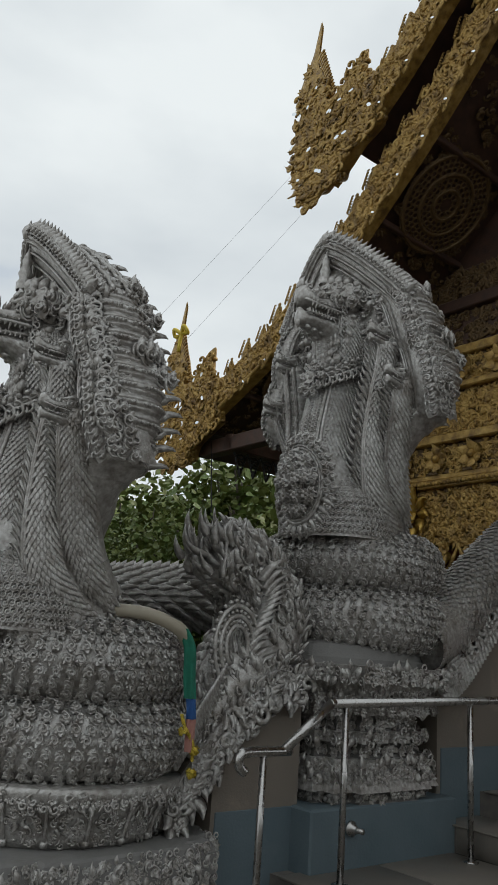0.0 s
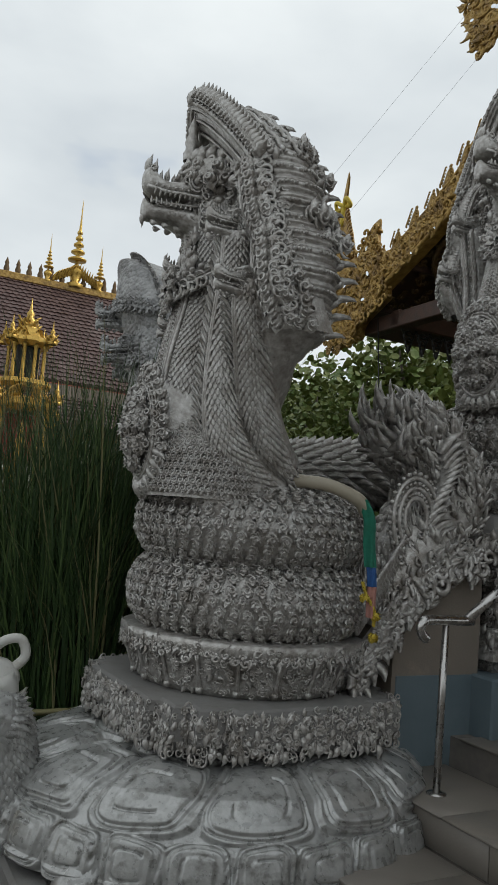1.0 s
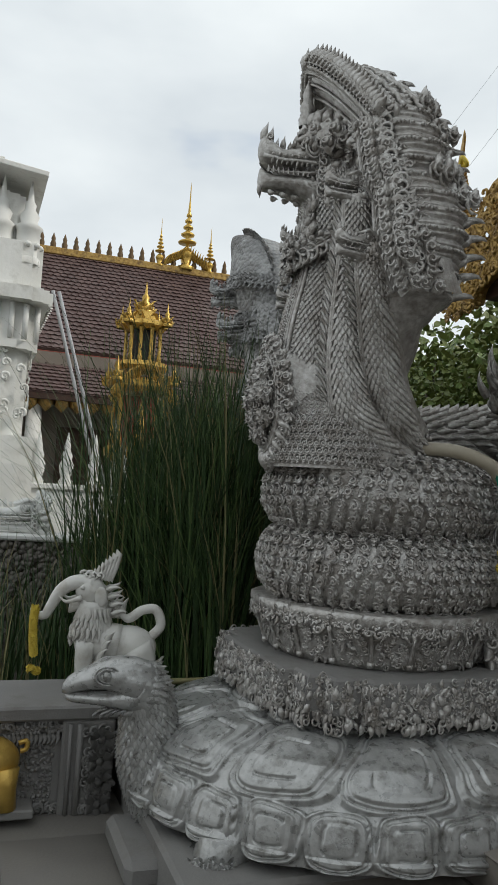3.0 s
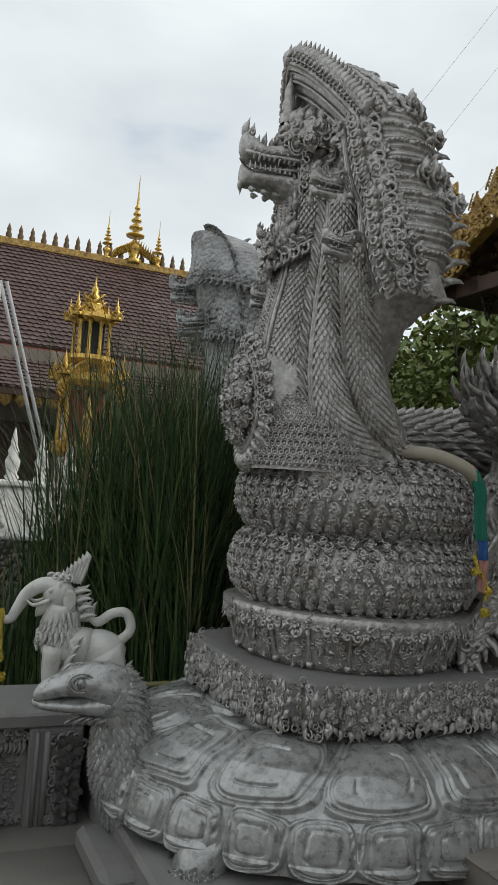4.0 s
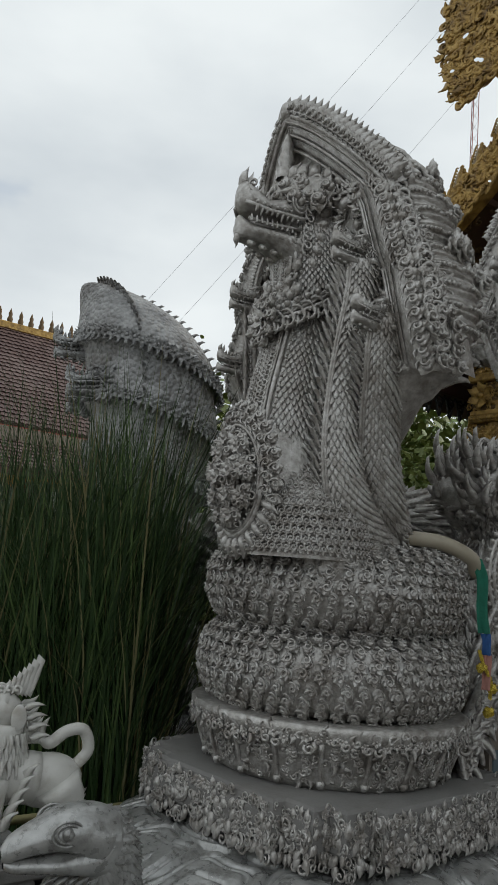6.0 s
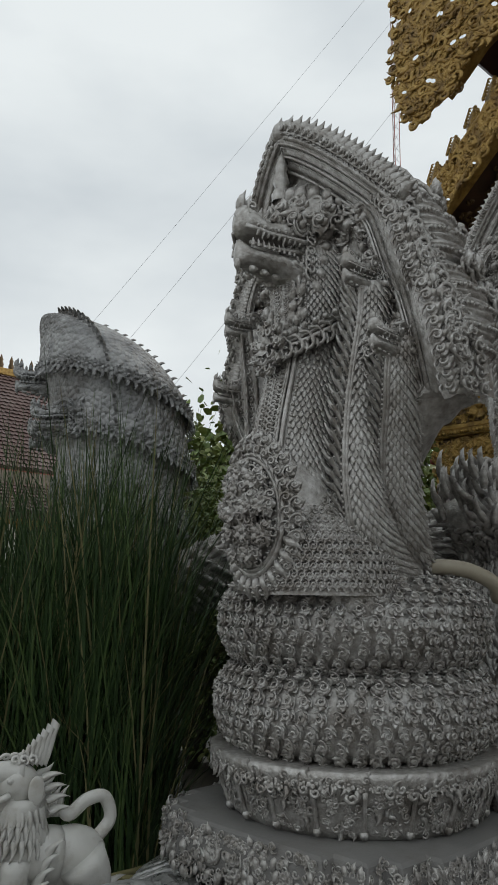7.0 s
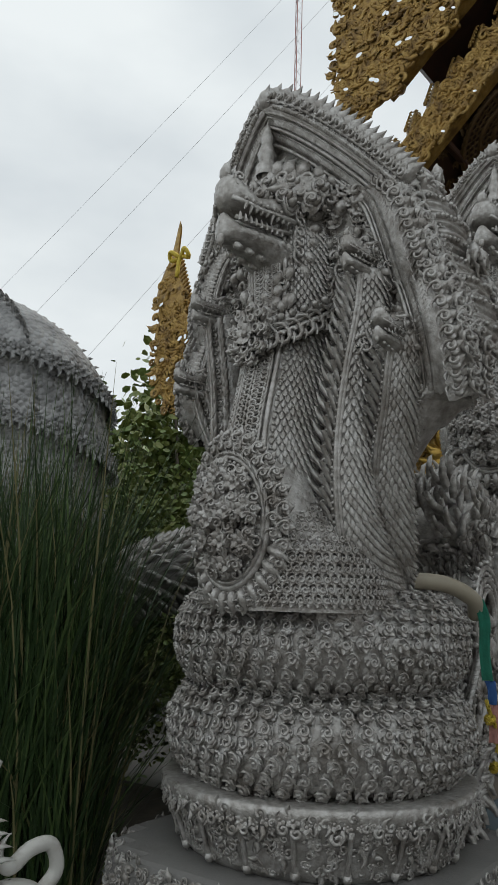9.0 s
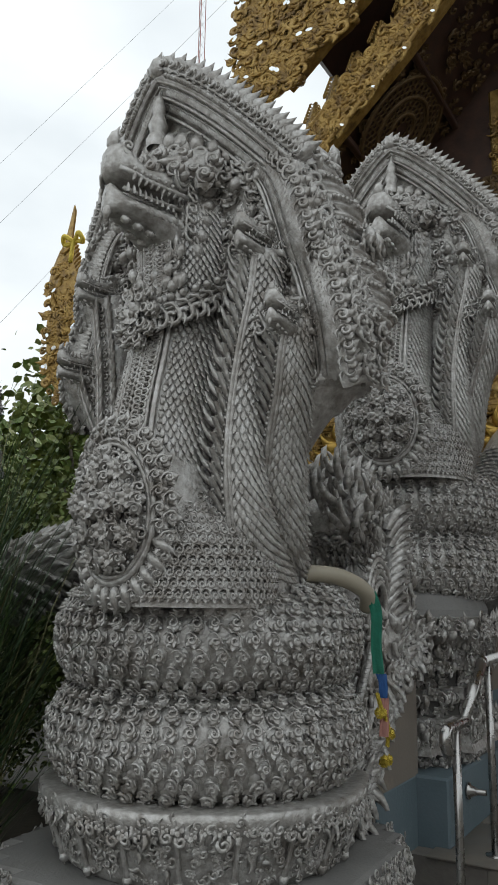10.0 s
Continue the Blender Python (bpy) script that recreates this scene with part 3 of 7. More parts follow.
        for off, r, dx in ((0.0, 0.010, -0.004), (0.05, 0.008, 0.0), (0.066, 0.005, 0.015), (0.105, 0.008, 0.02), (0.12, 0.005, 0.035), (0.165, 0.008, 0.045)):
            b.add(*tube([inset(i, off) + Vector((dx, 0, 0)) for i in range(60)], r, 6))
        for i in range(0, 59):
            for off, s, dx in ((0.026, 0.026, -0.012), (0.088, 0.026, 0.022), (0.143, 0.022, 0.04)):
                if i < 57:
                    b.add(*(BEAD_V if off < 0.08 else SCALE_V), on(inset(i, off) + Vector((dx, 0, 0)), (-1, 0, 0.1), (0, side, 1.0), s))
        for i in range(1, 59, 3):
            d = (rim[i] - Vector((-0.5, 0, 2.35))).normalized()
            o = (d + Vector((0, 0, 0.5))).normalized()
            b.add(*BUD_V, on(rim[i] - o * 0.01 + Vector((0.03, 0, 0)), (-1, 0, 0.2), o, 0.105, 0.08 * -side))
            b.add(*BUD_V, on(rim[i] + Vector((0.10, side * 0.02, -0.01)), (0.2, side, 0.3), o, 0.08, 0.07 * -side))
            b.add(*BRACT_V, on(rim[i] + Vector((0.01, 0, 0.01)), (-1, 0, 0.2), o, 0.062))
            b.add(*BRACT_V, on(rim[i] + Vector((0.05, side * 0.02, 0.015)), (-0.3, side, 0.6), (0.6, 0, 0.5), 0.07))
        # fluted shoulder of the crest between the arch and the back ribs
        for gd in (70, 82, 94, 106, 118, 130):
            pts = [hood_point(z, side * radians(gd), 0.012) for z in np.linspace(2.42, 2.86, 24)]
            b.add(*tube(pts, 0.013, 5))
    b.add(*BUD_V, on((-0.61, 0, 2.87), (-1, 0, 0), (0, 0, 1), 0.10))
    for side in (-1, 1):
        # two stepped side lobes: beaded face bands with buds along their edges
        for lobe in (((-0.42, 0.44, 2.42), (-0.44, 0.53, 2.32), (-0.44, 0.59, 2.18), (-0.42, 0.62, 2.06), (-0.38, 0.63, 1.97)),
                     ((-0.37, 0.60, 2.06), (-0.39, 0.67, 1.96), (-0.39, 0.725, 1.80), (-0.36, 0.745, 1.65), (-0.29, 0.72, 1.53))):
            p = [Vector((q[0], side * q[1], q[2])) for q in smooth_path(lobe, 34)]
            cross = ((0.03, -0.12), (0.012, -0.10), (0.0, -0.05), (-0.012, 0.0), (0.03, 0.045), (0.16, 0.065), (0.30, 0.03))
            b.add(*lattice(lambda a, c: tuple(p[int(round(a * 33))] + Vector((cross[int(round(c * 6))][0], side * cross[int(round(c * 6))][1], 0))), 34, 7))
            for off, r in ((-0.115, 0.008), (-0.098, 0.005), (-0.055, 0.006), (-0.010, 0.008), (0.006, 0.005)):
                b.add(*tube([q + Vector((0.006, side * off, 0)) for q in p], r, 6))
            for i in range(34):
                for off, s in ((-0.078, 0.026), (-0.033, 0.026)):
                    b.add(*SCALE_V, on(p[i] + Vector((0.0, side * off, 0)), (-1, 0, 0), (0, side, 0.8), s))
            for i in range(0, 34, 3):
                up = Vector((0, side * 0.55, 1.0)) if i < 12 else Vector((0, side, 0.5))
                b.add(*BRACT_V, on(p[i] + Vector((0.01, side * 0.03, 0)), (-1, side * 0.5, 0.2), up, 0.075))
                b.add(*BUD_V, on(p[i] + Vector((0.03, side * 0.045, 0.01)), (-0.6, side, 0.2), up, 0.075, 0.06 * -side))
                b.add(*SWIRL_V, on(p[i] + Vector((0.07, side * 0.07, 0)), (-0.3, side, 0), (0.2, 0, 1), 0.08))
            for j in range(9):
                q = p[0] + Vector((0.05 * j, side * (0.06 + 0.011 * j), 0.012 * (j % 2) - 0.012 * j))
                b.add(*BUD_V, on(q, (0.1, side, 0.3), (0.25, side * 0.6, 1), 0.08, 0.055 * -side))
                b.add(*BRACT_V, on(q, (0.0, side, 0.4), (0.25, side * 0.3, 1), 0.07))
                b.add(*SWIRL_V, on(q + Vector((0, side * 0.01, -0.05)), (0, side, 0), (0, 0, 1), 0.08))
            for i in range(0, 34, 2):
                for ox in (0.05, 0.11, 0.17):
                    q = p[i] + Vector((ox + rnd.uniform(-0.015, 0.015), side * 0.066, rnd.uniform(-0.015, 0.015)))
                    b.add(*(SWIRL_V, BRACT_V, BRACT_V)[rnd.randrange(3)], on(q, (-0.2, side, 0.1), (rnd.uniform(-0.4, 0.6), 0, 1), rnd.uniform(0.055, 0.075)))
        # bands of buds round the back where the ribs are divided
        for kz, cnt, g1 in ((2.09, 13, 84), (2.46, 8, 70)):
            for j in range(cnt):
                g = side * radians(3 + g1 * j / (cnt - 1))
                q = hood_point(kz + 0.02 * math.sin(j * 2.1), g, 0.015)
                nn = (math.cos(g), math.sin(g), 0)
                b.add(*BUD_V, on(q, nn, (0.35 * math.cos(g), 0.35 * math.sin(g), 1), 0.085, 0.06))
                b.add(*BRACT_V, on(q, nn, (0, 0, 1), 0.075))
                b.add(*SWIRL_V, on(Vector(q) + Vector((0, 0, -0.05)), nn, (0, 0, 1), 0.085))
        # hooked spikes down the back edge
        for z in np.arange(1.56, 2.84, 0.088):
            q = hood_point(z, side * radians(40), 0.0)
            b.add(*HOOK_V, on(Vector(q), (0.2, side, 0.3), (0.85, side * 0.55, 0.35), 0.10, 0.085))
            b.add(*BUD_V, on(Vector(hood_point(z + 0.03, side * radians(58), 0.0)), (0.2, side, 0.3), (0.5, side * 0.8, 0.5), 0.07, 0.05))
        # bead strings along the ribs
        for z in np.arange(1.54, 2.70, RIB):
            z0 = (math.floor(z / RIB) + 0.46) * RIB
            for k2 in range(26):
                g = side * radians(2 + 4.3 * k2)
                b.add(*BEAD_V, on(hood_point(z0, g, 0.002), (math.cos(g), math.sin(g), 0), (0, 0, 1), 0.022))
        # inner and outer side necks with their heads
        inner = 1 if side < 0 else -1
        neck(b, [(q[0], side * q[1], q[2]) for q in ((-0.02, 0.23, 0.80), (-0.19, 0.28, 0.87), (-0.33, 0.315, 1.00), (-0.385, 0.325, 1.18), (-0.40, 0.335, 1.42), (-0.40, 0.365, 1.66), (-0.40, 0.41, 1.88), (-0.41, 0.43, 2.04))],
             [0.11, 0.12, 0.12, 0.105, 0.093, 0.09, 0.088, 0.09], inner, n=64)
        neck(b, [(q[0], side * q[1], q[2]) for q in ((0.0, 0.26, 0.90), (-0.11, 0.32, 1.00), (-0.195, 0.365, 1.16), (-0.25, 0.42, 1.34), (-0.30, 0.485, 1.50), (-0.345, 0.53, 1.65), (-0.36, 0.56, 1.78))],
             [0.10, 0.115, 0.115, 0.11, 0.105, 0.10, 0.09], inner, n=50)
        side_head(b, (-0.455, side * 0.44, 2.05), -side * 6, 6, 0.165)
        side_head(b, (-0.425, side * 0.565, 1.73), -side * 12, 6, 0.165)
        # throat plates and collars under the small heads
        for hy, hz, hx in ((0.41, 1.86, -0.43),):
            for rr_, zz in ((0.115, 0.0), (0.125, -0.03)):
                b.add(*tube([(hx + 0.08 - rr_ * math.cos(a), side * hy + rr_ * math.sin(a), hz + zz - 0.07 * math.cos(a)) for a in np.linspace(-1.4, 1.4, 15)], 0.010, 5))
            for j in range(10):
                a = -1.2 + 2.4 * j / 9
                b.add(*SWIRL_V, on((hx + 0.08 - 0.12 * math.cos(a), side * hy + 0.12 * math.sin(a), hz - 0.05 - 0.07 * math.cos(a)), (-math.cos(a), math.sin(a), 0), (0, math.sin(a), -1), 0.06))
        # curls filling the ground between the necks
        for j in range(420):
            z = rnd.uniform(1.2, 2.48)
            y = rnd.uniform(0.14, 0.92) * hood_row(z)[3]
            p = Vector(front(side * y, z, 0.008))
            o = (SWIRL_V, SWIRL_V, CURL_V, BUD_V, ROSETTE_V)[rnd.randrange(5)]
            s = rnd.uniform(0.045, 0.075)
            b.add(*o, on(p, (-1, 0.25 * side, 0.05), (0, rnd.uniform(-1, 1), 1), s, high=s * 1.3))
    # main neck, collar and head
    neck(b, [(-0.40, 0, 0.95), (-0.455, 0, 1.15), (-0.45, 0, 1.4), (-0.41, 0, 1.65), (-0.38, 0, 1.9), (-0.38, 0, 2.12), (-0.40, 0, 2.30), (-0.43, 0, 2.40)], [0.23, 0.225, 0.205, 0.195, 0.19, 0.20, 0.20, 0.16], 0, n=76)
    for rr_, dz, th in ((0.215, 0.0, 0.013), (0.222, -0.022, 0.009), (0.232, -0.05, 0.013)):
        b.add(*tube([(-0.405 - rr_ * math.cos(a) * 0.95, rr_ * math.sin(a), 1.98 + dz - 0.14 * math.cos(a)) for a in np.linspace(-1.75, 1.75, 30)], th, 6))
    for j in range(15):
        a = -1.4 + 2.8 * j / 14
        q = (-0.405 - 0.235 * math.cos(a), 0.235 * math.sin(a), 1.955 - 0.14 * math.cos(a))
        b.add(*SWIRL_V, on(q, (-math.cos(a), math.sin(a), -0.1), (0, 0.4 * math.sin(a), -1), 0.085))
        b.add(*FLAME_V, on((q[0] + 0.005, q[1], q[2] - 0.03), (-math.cos(a), math.sin(a), -0.1), (0, 0.4 * math.sin(a), -1), 0.06, 0.04))
        b.add(*BEAD_V, on((q[0], q[1], q[2] + 0.04), (-math.cos(a), math.sin(a), 0), (0, 0, 1), 0.036))
    for n, r, s in ((1, 0.0, 0.12), (7, 0.055, 0.085), (9, 0.09, 0.075)):
        for j in range(n):
            a = 2 * math.pi * j / n + 0.3
            q = (-0.64 - 0.025 * (n == 1), r * math.cos(a), 1.815 + 1.15 * r * math.sin(a))
            b.add(*(ROSETTE_V if n == 1 else BRACT_V), on(q, (-1, 0, 0.1), (0, math.cos(a), math.sin(a)), s * 0.8))
    for j in range(46):
        y, z = rnd.uniform(-0.15, 0.15), rnd.uniform(1.87, 2.12)
        b.add(*(BUD_V if j % 2 else SWIRL_V), on((-0.57 + 0.8 * y * y, y, z), (-1, y * 3, 0), (y, 0, -1), 0.06))
    dragon_head(b, Matrix.Translation((-0.565, 0.0, 2.275)) @ Matrix.Rotation(radians(4), 4, "Y") @ Matrix.Diagonal((0.272, 0.40, 0.38, 1)))
    # crown behind the brow, and the small upright figure under the arch
    for row, (n, w, z0, s) in enumerate(((13, 0.25, 2.40, 0.10), (13, 0.27, 2.47, 0.10), (11, 0.24, 2.53, 0.11))):
        for j in range(n):
            y = 2 * j / (n - 1) - 1
            q = (-0.645 + 0.17 * y * y + 0.03 * row, w * y, z0 + 0.01 - 0.05 * y * y)
            b.add(*(BUD_V if row == 2 else (SWIRL_V, BRACT_V)[j % 2]), on(q, (-1, y, 0.3), (0, 0.5 * y, 1), s * 0.8))
            b.add(*BEAD_V, on((q[0] - 0.012, q[1], q[2] + 0.0), (-1, y, 0.3), (0, 0, 1), 0.03))
    b.add(*lathe([(0.10, 2.33), (0.24, 2.40), (0.26, 2.44), (0.25, 2.5), (0.16, 2.56), (0.02, 2.58)], 24), Matrix.Translation((-0.43, 0, 0)) @ Matrix.Diagonal((0.78, 0.97, 1, 1)))
    b.add(*lathe([(0.05, 0), (0.055, 0.04), (0.035, 0.07), (0.05, 0.1), (0.03, 0.15), (0.036, 0.18), (0.012, 0.24), (0.002, 0.27)], 10), Matrix.Translation((-0.60, 0.0, 2.55)) @ Matrix.Diagonal((0.85, 0.85, 1, 1)))
    # breast medallion: clustered flowers inside a twin ring with a leaf border
    ma, mb, mz = 0.185, 0.245, 1.045
    def med(r, g, lift=0.0):
        y, z = ma * r * math.cos(g), mb * r * math.sin(g)
        return Vector((-0.745 + 1.4 * y * y + 0.25 * z * z - 0.12 * min(0, z) - lift, y, mz + z))
    def med_n(r, g):
        return Vector((-1, 3.4 * ma * r * math.cos(g), 0.4 * mb * r * math.sin(g))).normalized()
    b.add(*lattice(lambda a, c: tuple(med(1.42 * c, 2 * math.pi * a) + Vector((0.16 * max(0, c - 0.78) / 0.22, 0, 0))), 48, 12, True, False))
    for r, th in ((1.0, 0.011), (1.08, 0.013)):
        b.add(*tube([med(r, g, 0.008) for g in np.linspace(0, 2 * math.pi, 61)], th, 6))
    for j in range(44):
        g = 2 * math.pi * j / 44
        b.add(*BEAD_V, on(med(0.92, g, 0.006), med_n(0.92, g), (0, 0, 1), 0.022))
    for j in range(30):
        g = 2 * math.pi * j / 30
        d = Vector((0.15, math.cos(g), 1.1 * math.sin(g)))
        low = math.sin(g) < -0.3
        b.add(*(BUD_V if low else BRACT_V), on(med(1.16, g, 0.0), med_n(1.16, g), d, 0.085 if low else 0.06, 0.055))
        b.add(*BRACT_V, on(med(1.32, g + 0.1, 0.0), med_n(1.3, g) + d * 0.5, d, 0.062))
    for n, r, s, lift in ((1, 0, 0.13, 0.07), (5, 0.40, 0.12, 0.055), (9, 0.72, 0.115, 0.035)):
        for j in range(n):
            g = 2 * math.pi * (j + 0.25) / n
            q, nn = med(r, g, lift * 0.5), med_n(r, g)
            b.add(*lathe([(0.5, 0), (0.45, 0.35), (0.25, 0.5), (0.02, 0.55)], 9), on(q, nn, (0, 0, 1), s * 0.72))
            b.add(*ROSETTE_V, on(q + nn * s * 0.30, nn, (0, 0, 1), s * 0.6))
            b.add(*BEAD_V, on(q + nn * s * 0.40, nn, (0, 0, 1), s * 0.2))
            for k in range(7):
                h = 2 * math.pi * k / 7 + j
                o = Vector((0, math.cos(h), math.sin(h)))
                b.add(*(SWIRL_V if k % 2 else BRACT_V), on(q + o * s * 0.26 + nn * s * 0.12, nn + o * 0.8, o + nn * 0.4, s * 0.45))
    # curls where the neck meets the coil behind
    for j in range(60):
        g = rnd.uniform(-1.0, 1.0)
        b.add(*SWIRL_V, on((0.04 + rnd.uniform(-0.08, 0.06), 0.36 * g, 0.75 + rnd.uniform(0, 0.16)), (0.5, g, 0.6), (g, 0, 1), 0.09))
    # the raised body stands a little off the axis of the coils
    v = np.concatenate(b.v)
    v[:, 1] -= 0.14 + 0.03 * np.clip(v[:, 2] - 1.2, 0, 2)
    return coils.add(v, b.f)


NAGA_A = SITE @ Matrix.Translation((0, 0, 1.16)) @ Matrix.Rotation(radians(-8), 4, "Z")
naga = thing("naga_statue", naga_statue(), SILVER, NAGA_A, "silver-grey many-headed serpent statue coiled on a lotus base", "statue", "serpent statues on the stairs")
NAGA_B = SITE @ Matrix.Translation((2.09, -0.126, 1.90)) @ Matrix.Rotation(radians(2), 4, "Z")
naga_b = copy_thing(naga, NAGA_B)
tagged(naga_b, "silver-grey many-headed serpent statue above an ornate pedestal on the stairs")


# ---- ground, stairs, walls ----
def place(u, w, z, turn=0.0):
    return SITE @ Matrix.Translation((u, w, z)) @ Matrix.Rotation(radians(turn), 4, "Z")


gb = Build().add(*block(-900, 900, -900, 900, -0.6, -0.012))
ground = thing("ground", gb, PAVE, None, "grey concrete temple ground reaching far away", "ground", kind="structure")

pave_mesh = Build().add(*block(-0.297, 0.297, -0.297, 0.297, -0.03, 0.0, 0.006)).mesh("paving_tile", PAVE)
pavement = thing("pavement", Build().add(*block(-5.2, -0.7, -4.6, 0.02, -0.03, -0.008)), GROUT, SITE, "grey square paving tiles beside the stairs", "pavement", kind="structure", smooth=False)
for i in range(7):
    for j in range(7):
        part("paving_tile", None, PAVE, pavement, m=Matrix.Translation((-1.02 - 0.6 * i, -0.29 - 0.6 * j, 0.0)), data=pave_mesh)

STEPS = ((-0.66, 0.14), (-0.06, 0.31), (0.537, 0.48), (1.15, 0.65), (2.62, 0.82), (3.1, 0.99), (3.6, 1.16))
stairs_core = Build()
for i, (u, z) in enumerate(STEPS):
    stairs_core.add(*block(u + 0.012, STEPS[i + 1][0] + 0.02 if i + 1 < len(STEPS) else 9.0, -7.0, -0.35, -0.02, z - 0.012))
stairs = thing("stairs", stairs_core, GROUT, SITE, "broad low stairs faced with beige tiles", "stairs", kind="structure", smooth=False)
tread_cache = {}
for i, (u, z) in enumerate(STEPS[:6]):
    u1 = STEPS[i + 1][0]
    for j in range(8):
        w0 = -0.36 - 0.75 * j - (0.2 if i % 2 else 0.0)
        rows = max(1, round((u1 - u) / 0.6))
        dl = (u1 - u) / rows
        for r in range(rows):
            key = round(dl, 3)
            if key not in tread_cache:
                tread_cache[key] = Build().add(*block(0.0, dl - 0.004, -0.746, 0.0, -0.012, 0.0, 0.003)).mesh("tread_tile", TILE)
            part("tread_tile", None, TILE, stairs, m=Matrix.Translation((u - 0.012 + dl * r, w0, z)), data=tread_cache[key])
        h = z - (STEPS[i - 1][1] if i else 0.0) - 0.014
        key = ("r", round(h, 3))
        if key not in tread_cache:
            tread_cache[key] = Build().add(*block(0.0, 0.012, -0.746, 0.0, -h, 0.0, 0.003)).mesh("riser_tile", TILE)
        part("riser_tile", None, TILE, stairs, m=Matrix.Translation((u, w0 - 0.3, z - 0.0125)), data=tread_cache[key])

# added unseen wall behind the camera; blocks low light so lower fronts darken
shade_wall = thing("light_blocking_wall", Build().add(*block(-16, 16, -12.4, -12.0, -0.02, 3.4)).add(*block(-16, 16, -12.6, -11.8, 3.4, 3.55)), BEIGE, SITE @ Matrix.Rotation(radians(-20), 4, "Z"), "plain beige wall added out of view to block low sky light", "wall", kind="structure", smooth=False)

# beige balustrade wall between the serpents, with a slot and a blue dado
wb = Build()
def arch_top(u):
    return 1.70 - 0.62 * max(0.0, min(1.0, (1.25 - u) / 0.75)) ** 2.2
for k in range(24):
    u0, u1 = 0.45 + 0.9 * k / 24, 0.45 + 0.9 * (k + 1) / 24
    gap = 0.56 < (u0 + u1) / 2 < 0.72
    z0, z1 = arch_top(u0), arch_top(u1)
    cuts = ((0.3, 0.62), (1.12, None)) if gap else ((0.3, None),)
    for a, c in cuts:
        wb.add([(u0, -0.46, a), (u1, -0.46, a), (u1, -0.46, c or z1), (u0, -0.46, c or z0), (u0, -0.24, a), (u1, -0.24, a), (u1, -0.24, c or z1), (u0, -0.24, c or z0)],
               [(0, 1, 2, 3), (7, 6, 5, 4), (3, 2, 6, 7), (0, 3, 7, 4), (1, 5, 6, 2), (0, 4, 5, 1)])
balustrade_wall = thing("balustrade_wall", wb, BEIGE, SITE, "beige plastered balustrade wall with a narrow slot", "wall", kind="structure", smooth=False)
part("dado", Build().add(*block(0.74, 1.38, -0.467, -0.44, 0.3, 0.98, 0.004)), BLUE, balustrade_wall, "faded blue painted dado")
part("dado", Build().add(*block(0.40, 0.56, -0.467, -0.44, 0.3, 0.60, 0.004)), BLUE, balustrade_wall, "faded blue painted dado")
up_wall = Build()
up_wall.add([(2.62, -0.5, 0.6), (6.5, -0.5, 0.6), (6.5, -0.5, 3.6), (2.62, -0.5, 1.85), (2.62, -0.2, 0.6), (6.5, -0.2, 0.6), (6.5, -0.2, 3.6), (2.62, -0.2, 1.85)],
            [(0, 1, 2, 3), (7, 6, 5, 4), (3, 2, 6, 7), (0, 3, 7, 4), (1, 5, 6, 2), (0, 4, 5, 1)])
upper_wall = thing("upper_balustrade_wall", up_wall, BEIGE, SITE, "beige plastered balustrade wall rising with the stairs", "wall", kind="structure", smooth=False)
part("dado", Build().add(*block(2.66, 4.5, -0.508, -0.48, 0.6, 1.28, 0.004)), BLUE, upper_wall, "faded blue painted dado")


def fringe(b, path, out, n, size, drop=0.0, seed=1, kinds=(3, 0, 4, 2, 3, 5)):
    """Crowded rosettes, curls and leaves along a line that faces out."""
    r = random.Random(seed)
    pts = smooth_path(path, n)
    for i, p in enumerate(pts):
        o = (SCALE_V, HOOK_V, BEAD_V, CURL_V, ROSETTE_V, FLAME_V)[kinds[r.randrange(len(kinds))]]
        s = size * r.uniform(0.75, 1.2) * (0.6 if o is BEAD_V else 1)
        d = Vector(out) if not callable(out) else Vector(out(i / (n - 1)))
        b.add(*o, on(Vector(p) + Vector((0, 0, r.uniform(-0.5, 0.5) * drop)), d + Vector((r.uniform(-.3, .3), r.uniform(-.3, .3), r.uniform(-.2, .2))), (r.uniform(-0.8, 0.8), r.uniform(-0.8, 0.8), r.choice((1, -1, -1))), s, high=s * 0.9))


# ---- base under the first serpent: slab and lotus drum ----
def redented(h):
    """Square outline with stepped corners."""
    c, q = h, 0.16
    one = [(c, c - 2 * q), (c - 0.07, c - 2 * q), (c - 0.07, c - q), (c - q, c - q), (c - q, c - 0.07), (c - 2 * q, c - 0.07), (c - 2 * q, c)]
    out = []
    for k in range(4):
        a = math.pi / 2 * k
        out += [(x * math.cos(a) - y * math.sin(a), x * math.sin(a) + y * math.cos(a)) for x, y in one]
    return out


def tiered(levels):
    """Stacked redented outlines: rows of (half side, z)."""
    b = Build()
    rings = [[(x, y, z) for x, y in redented(h)] for h, z in levels]
    n = len(rings[0])
    v = [p for r in rings for p in r]
    f = [(k * n + i, k * n + (i + 1) % n, (k + 1) * n + (i + 1) % n, (k + 1) * n + i) for k in range(len(rings) - 1) for i in range(n)]
    f.append(tuple((len(rings) - 1) * n + i for i in range(n)))
    f.append(tuple(range(n - 1, -1, -1)))
    return b.add(v, f)


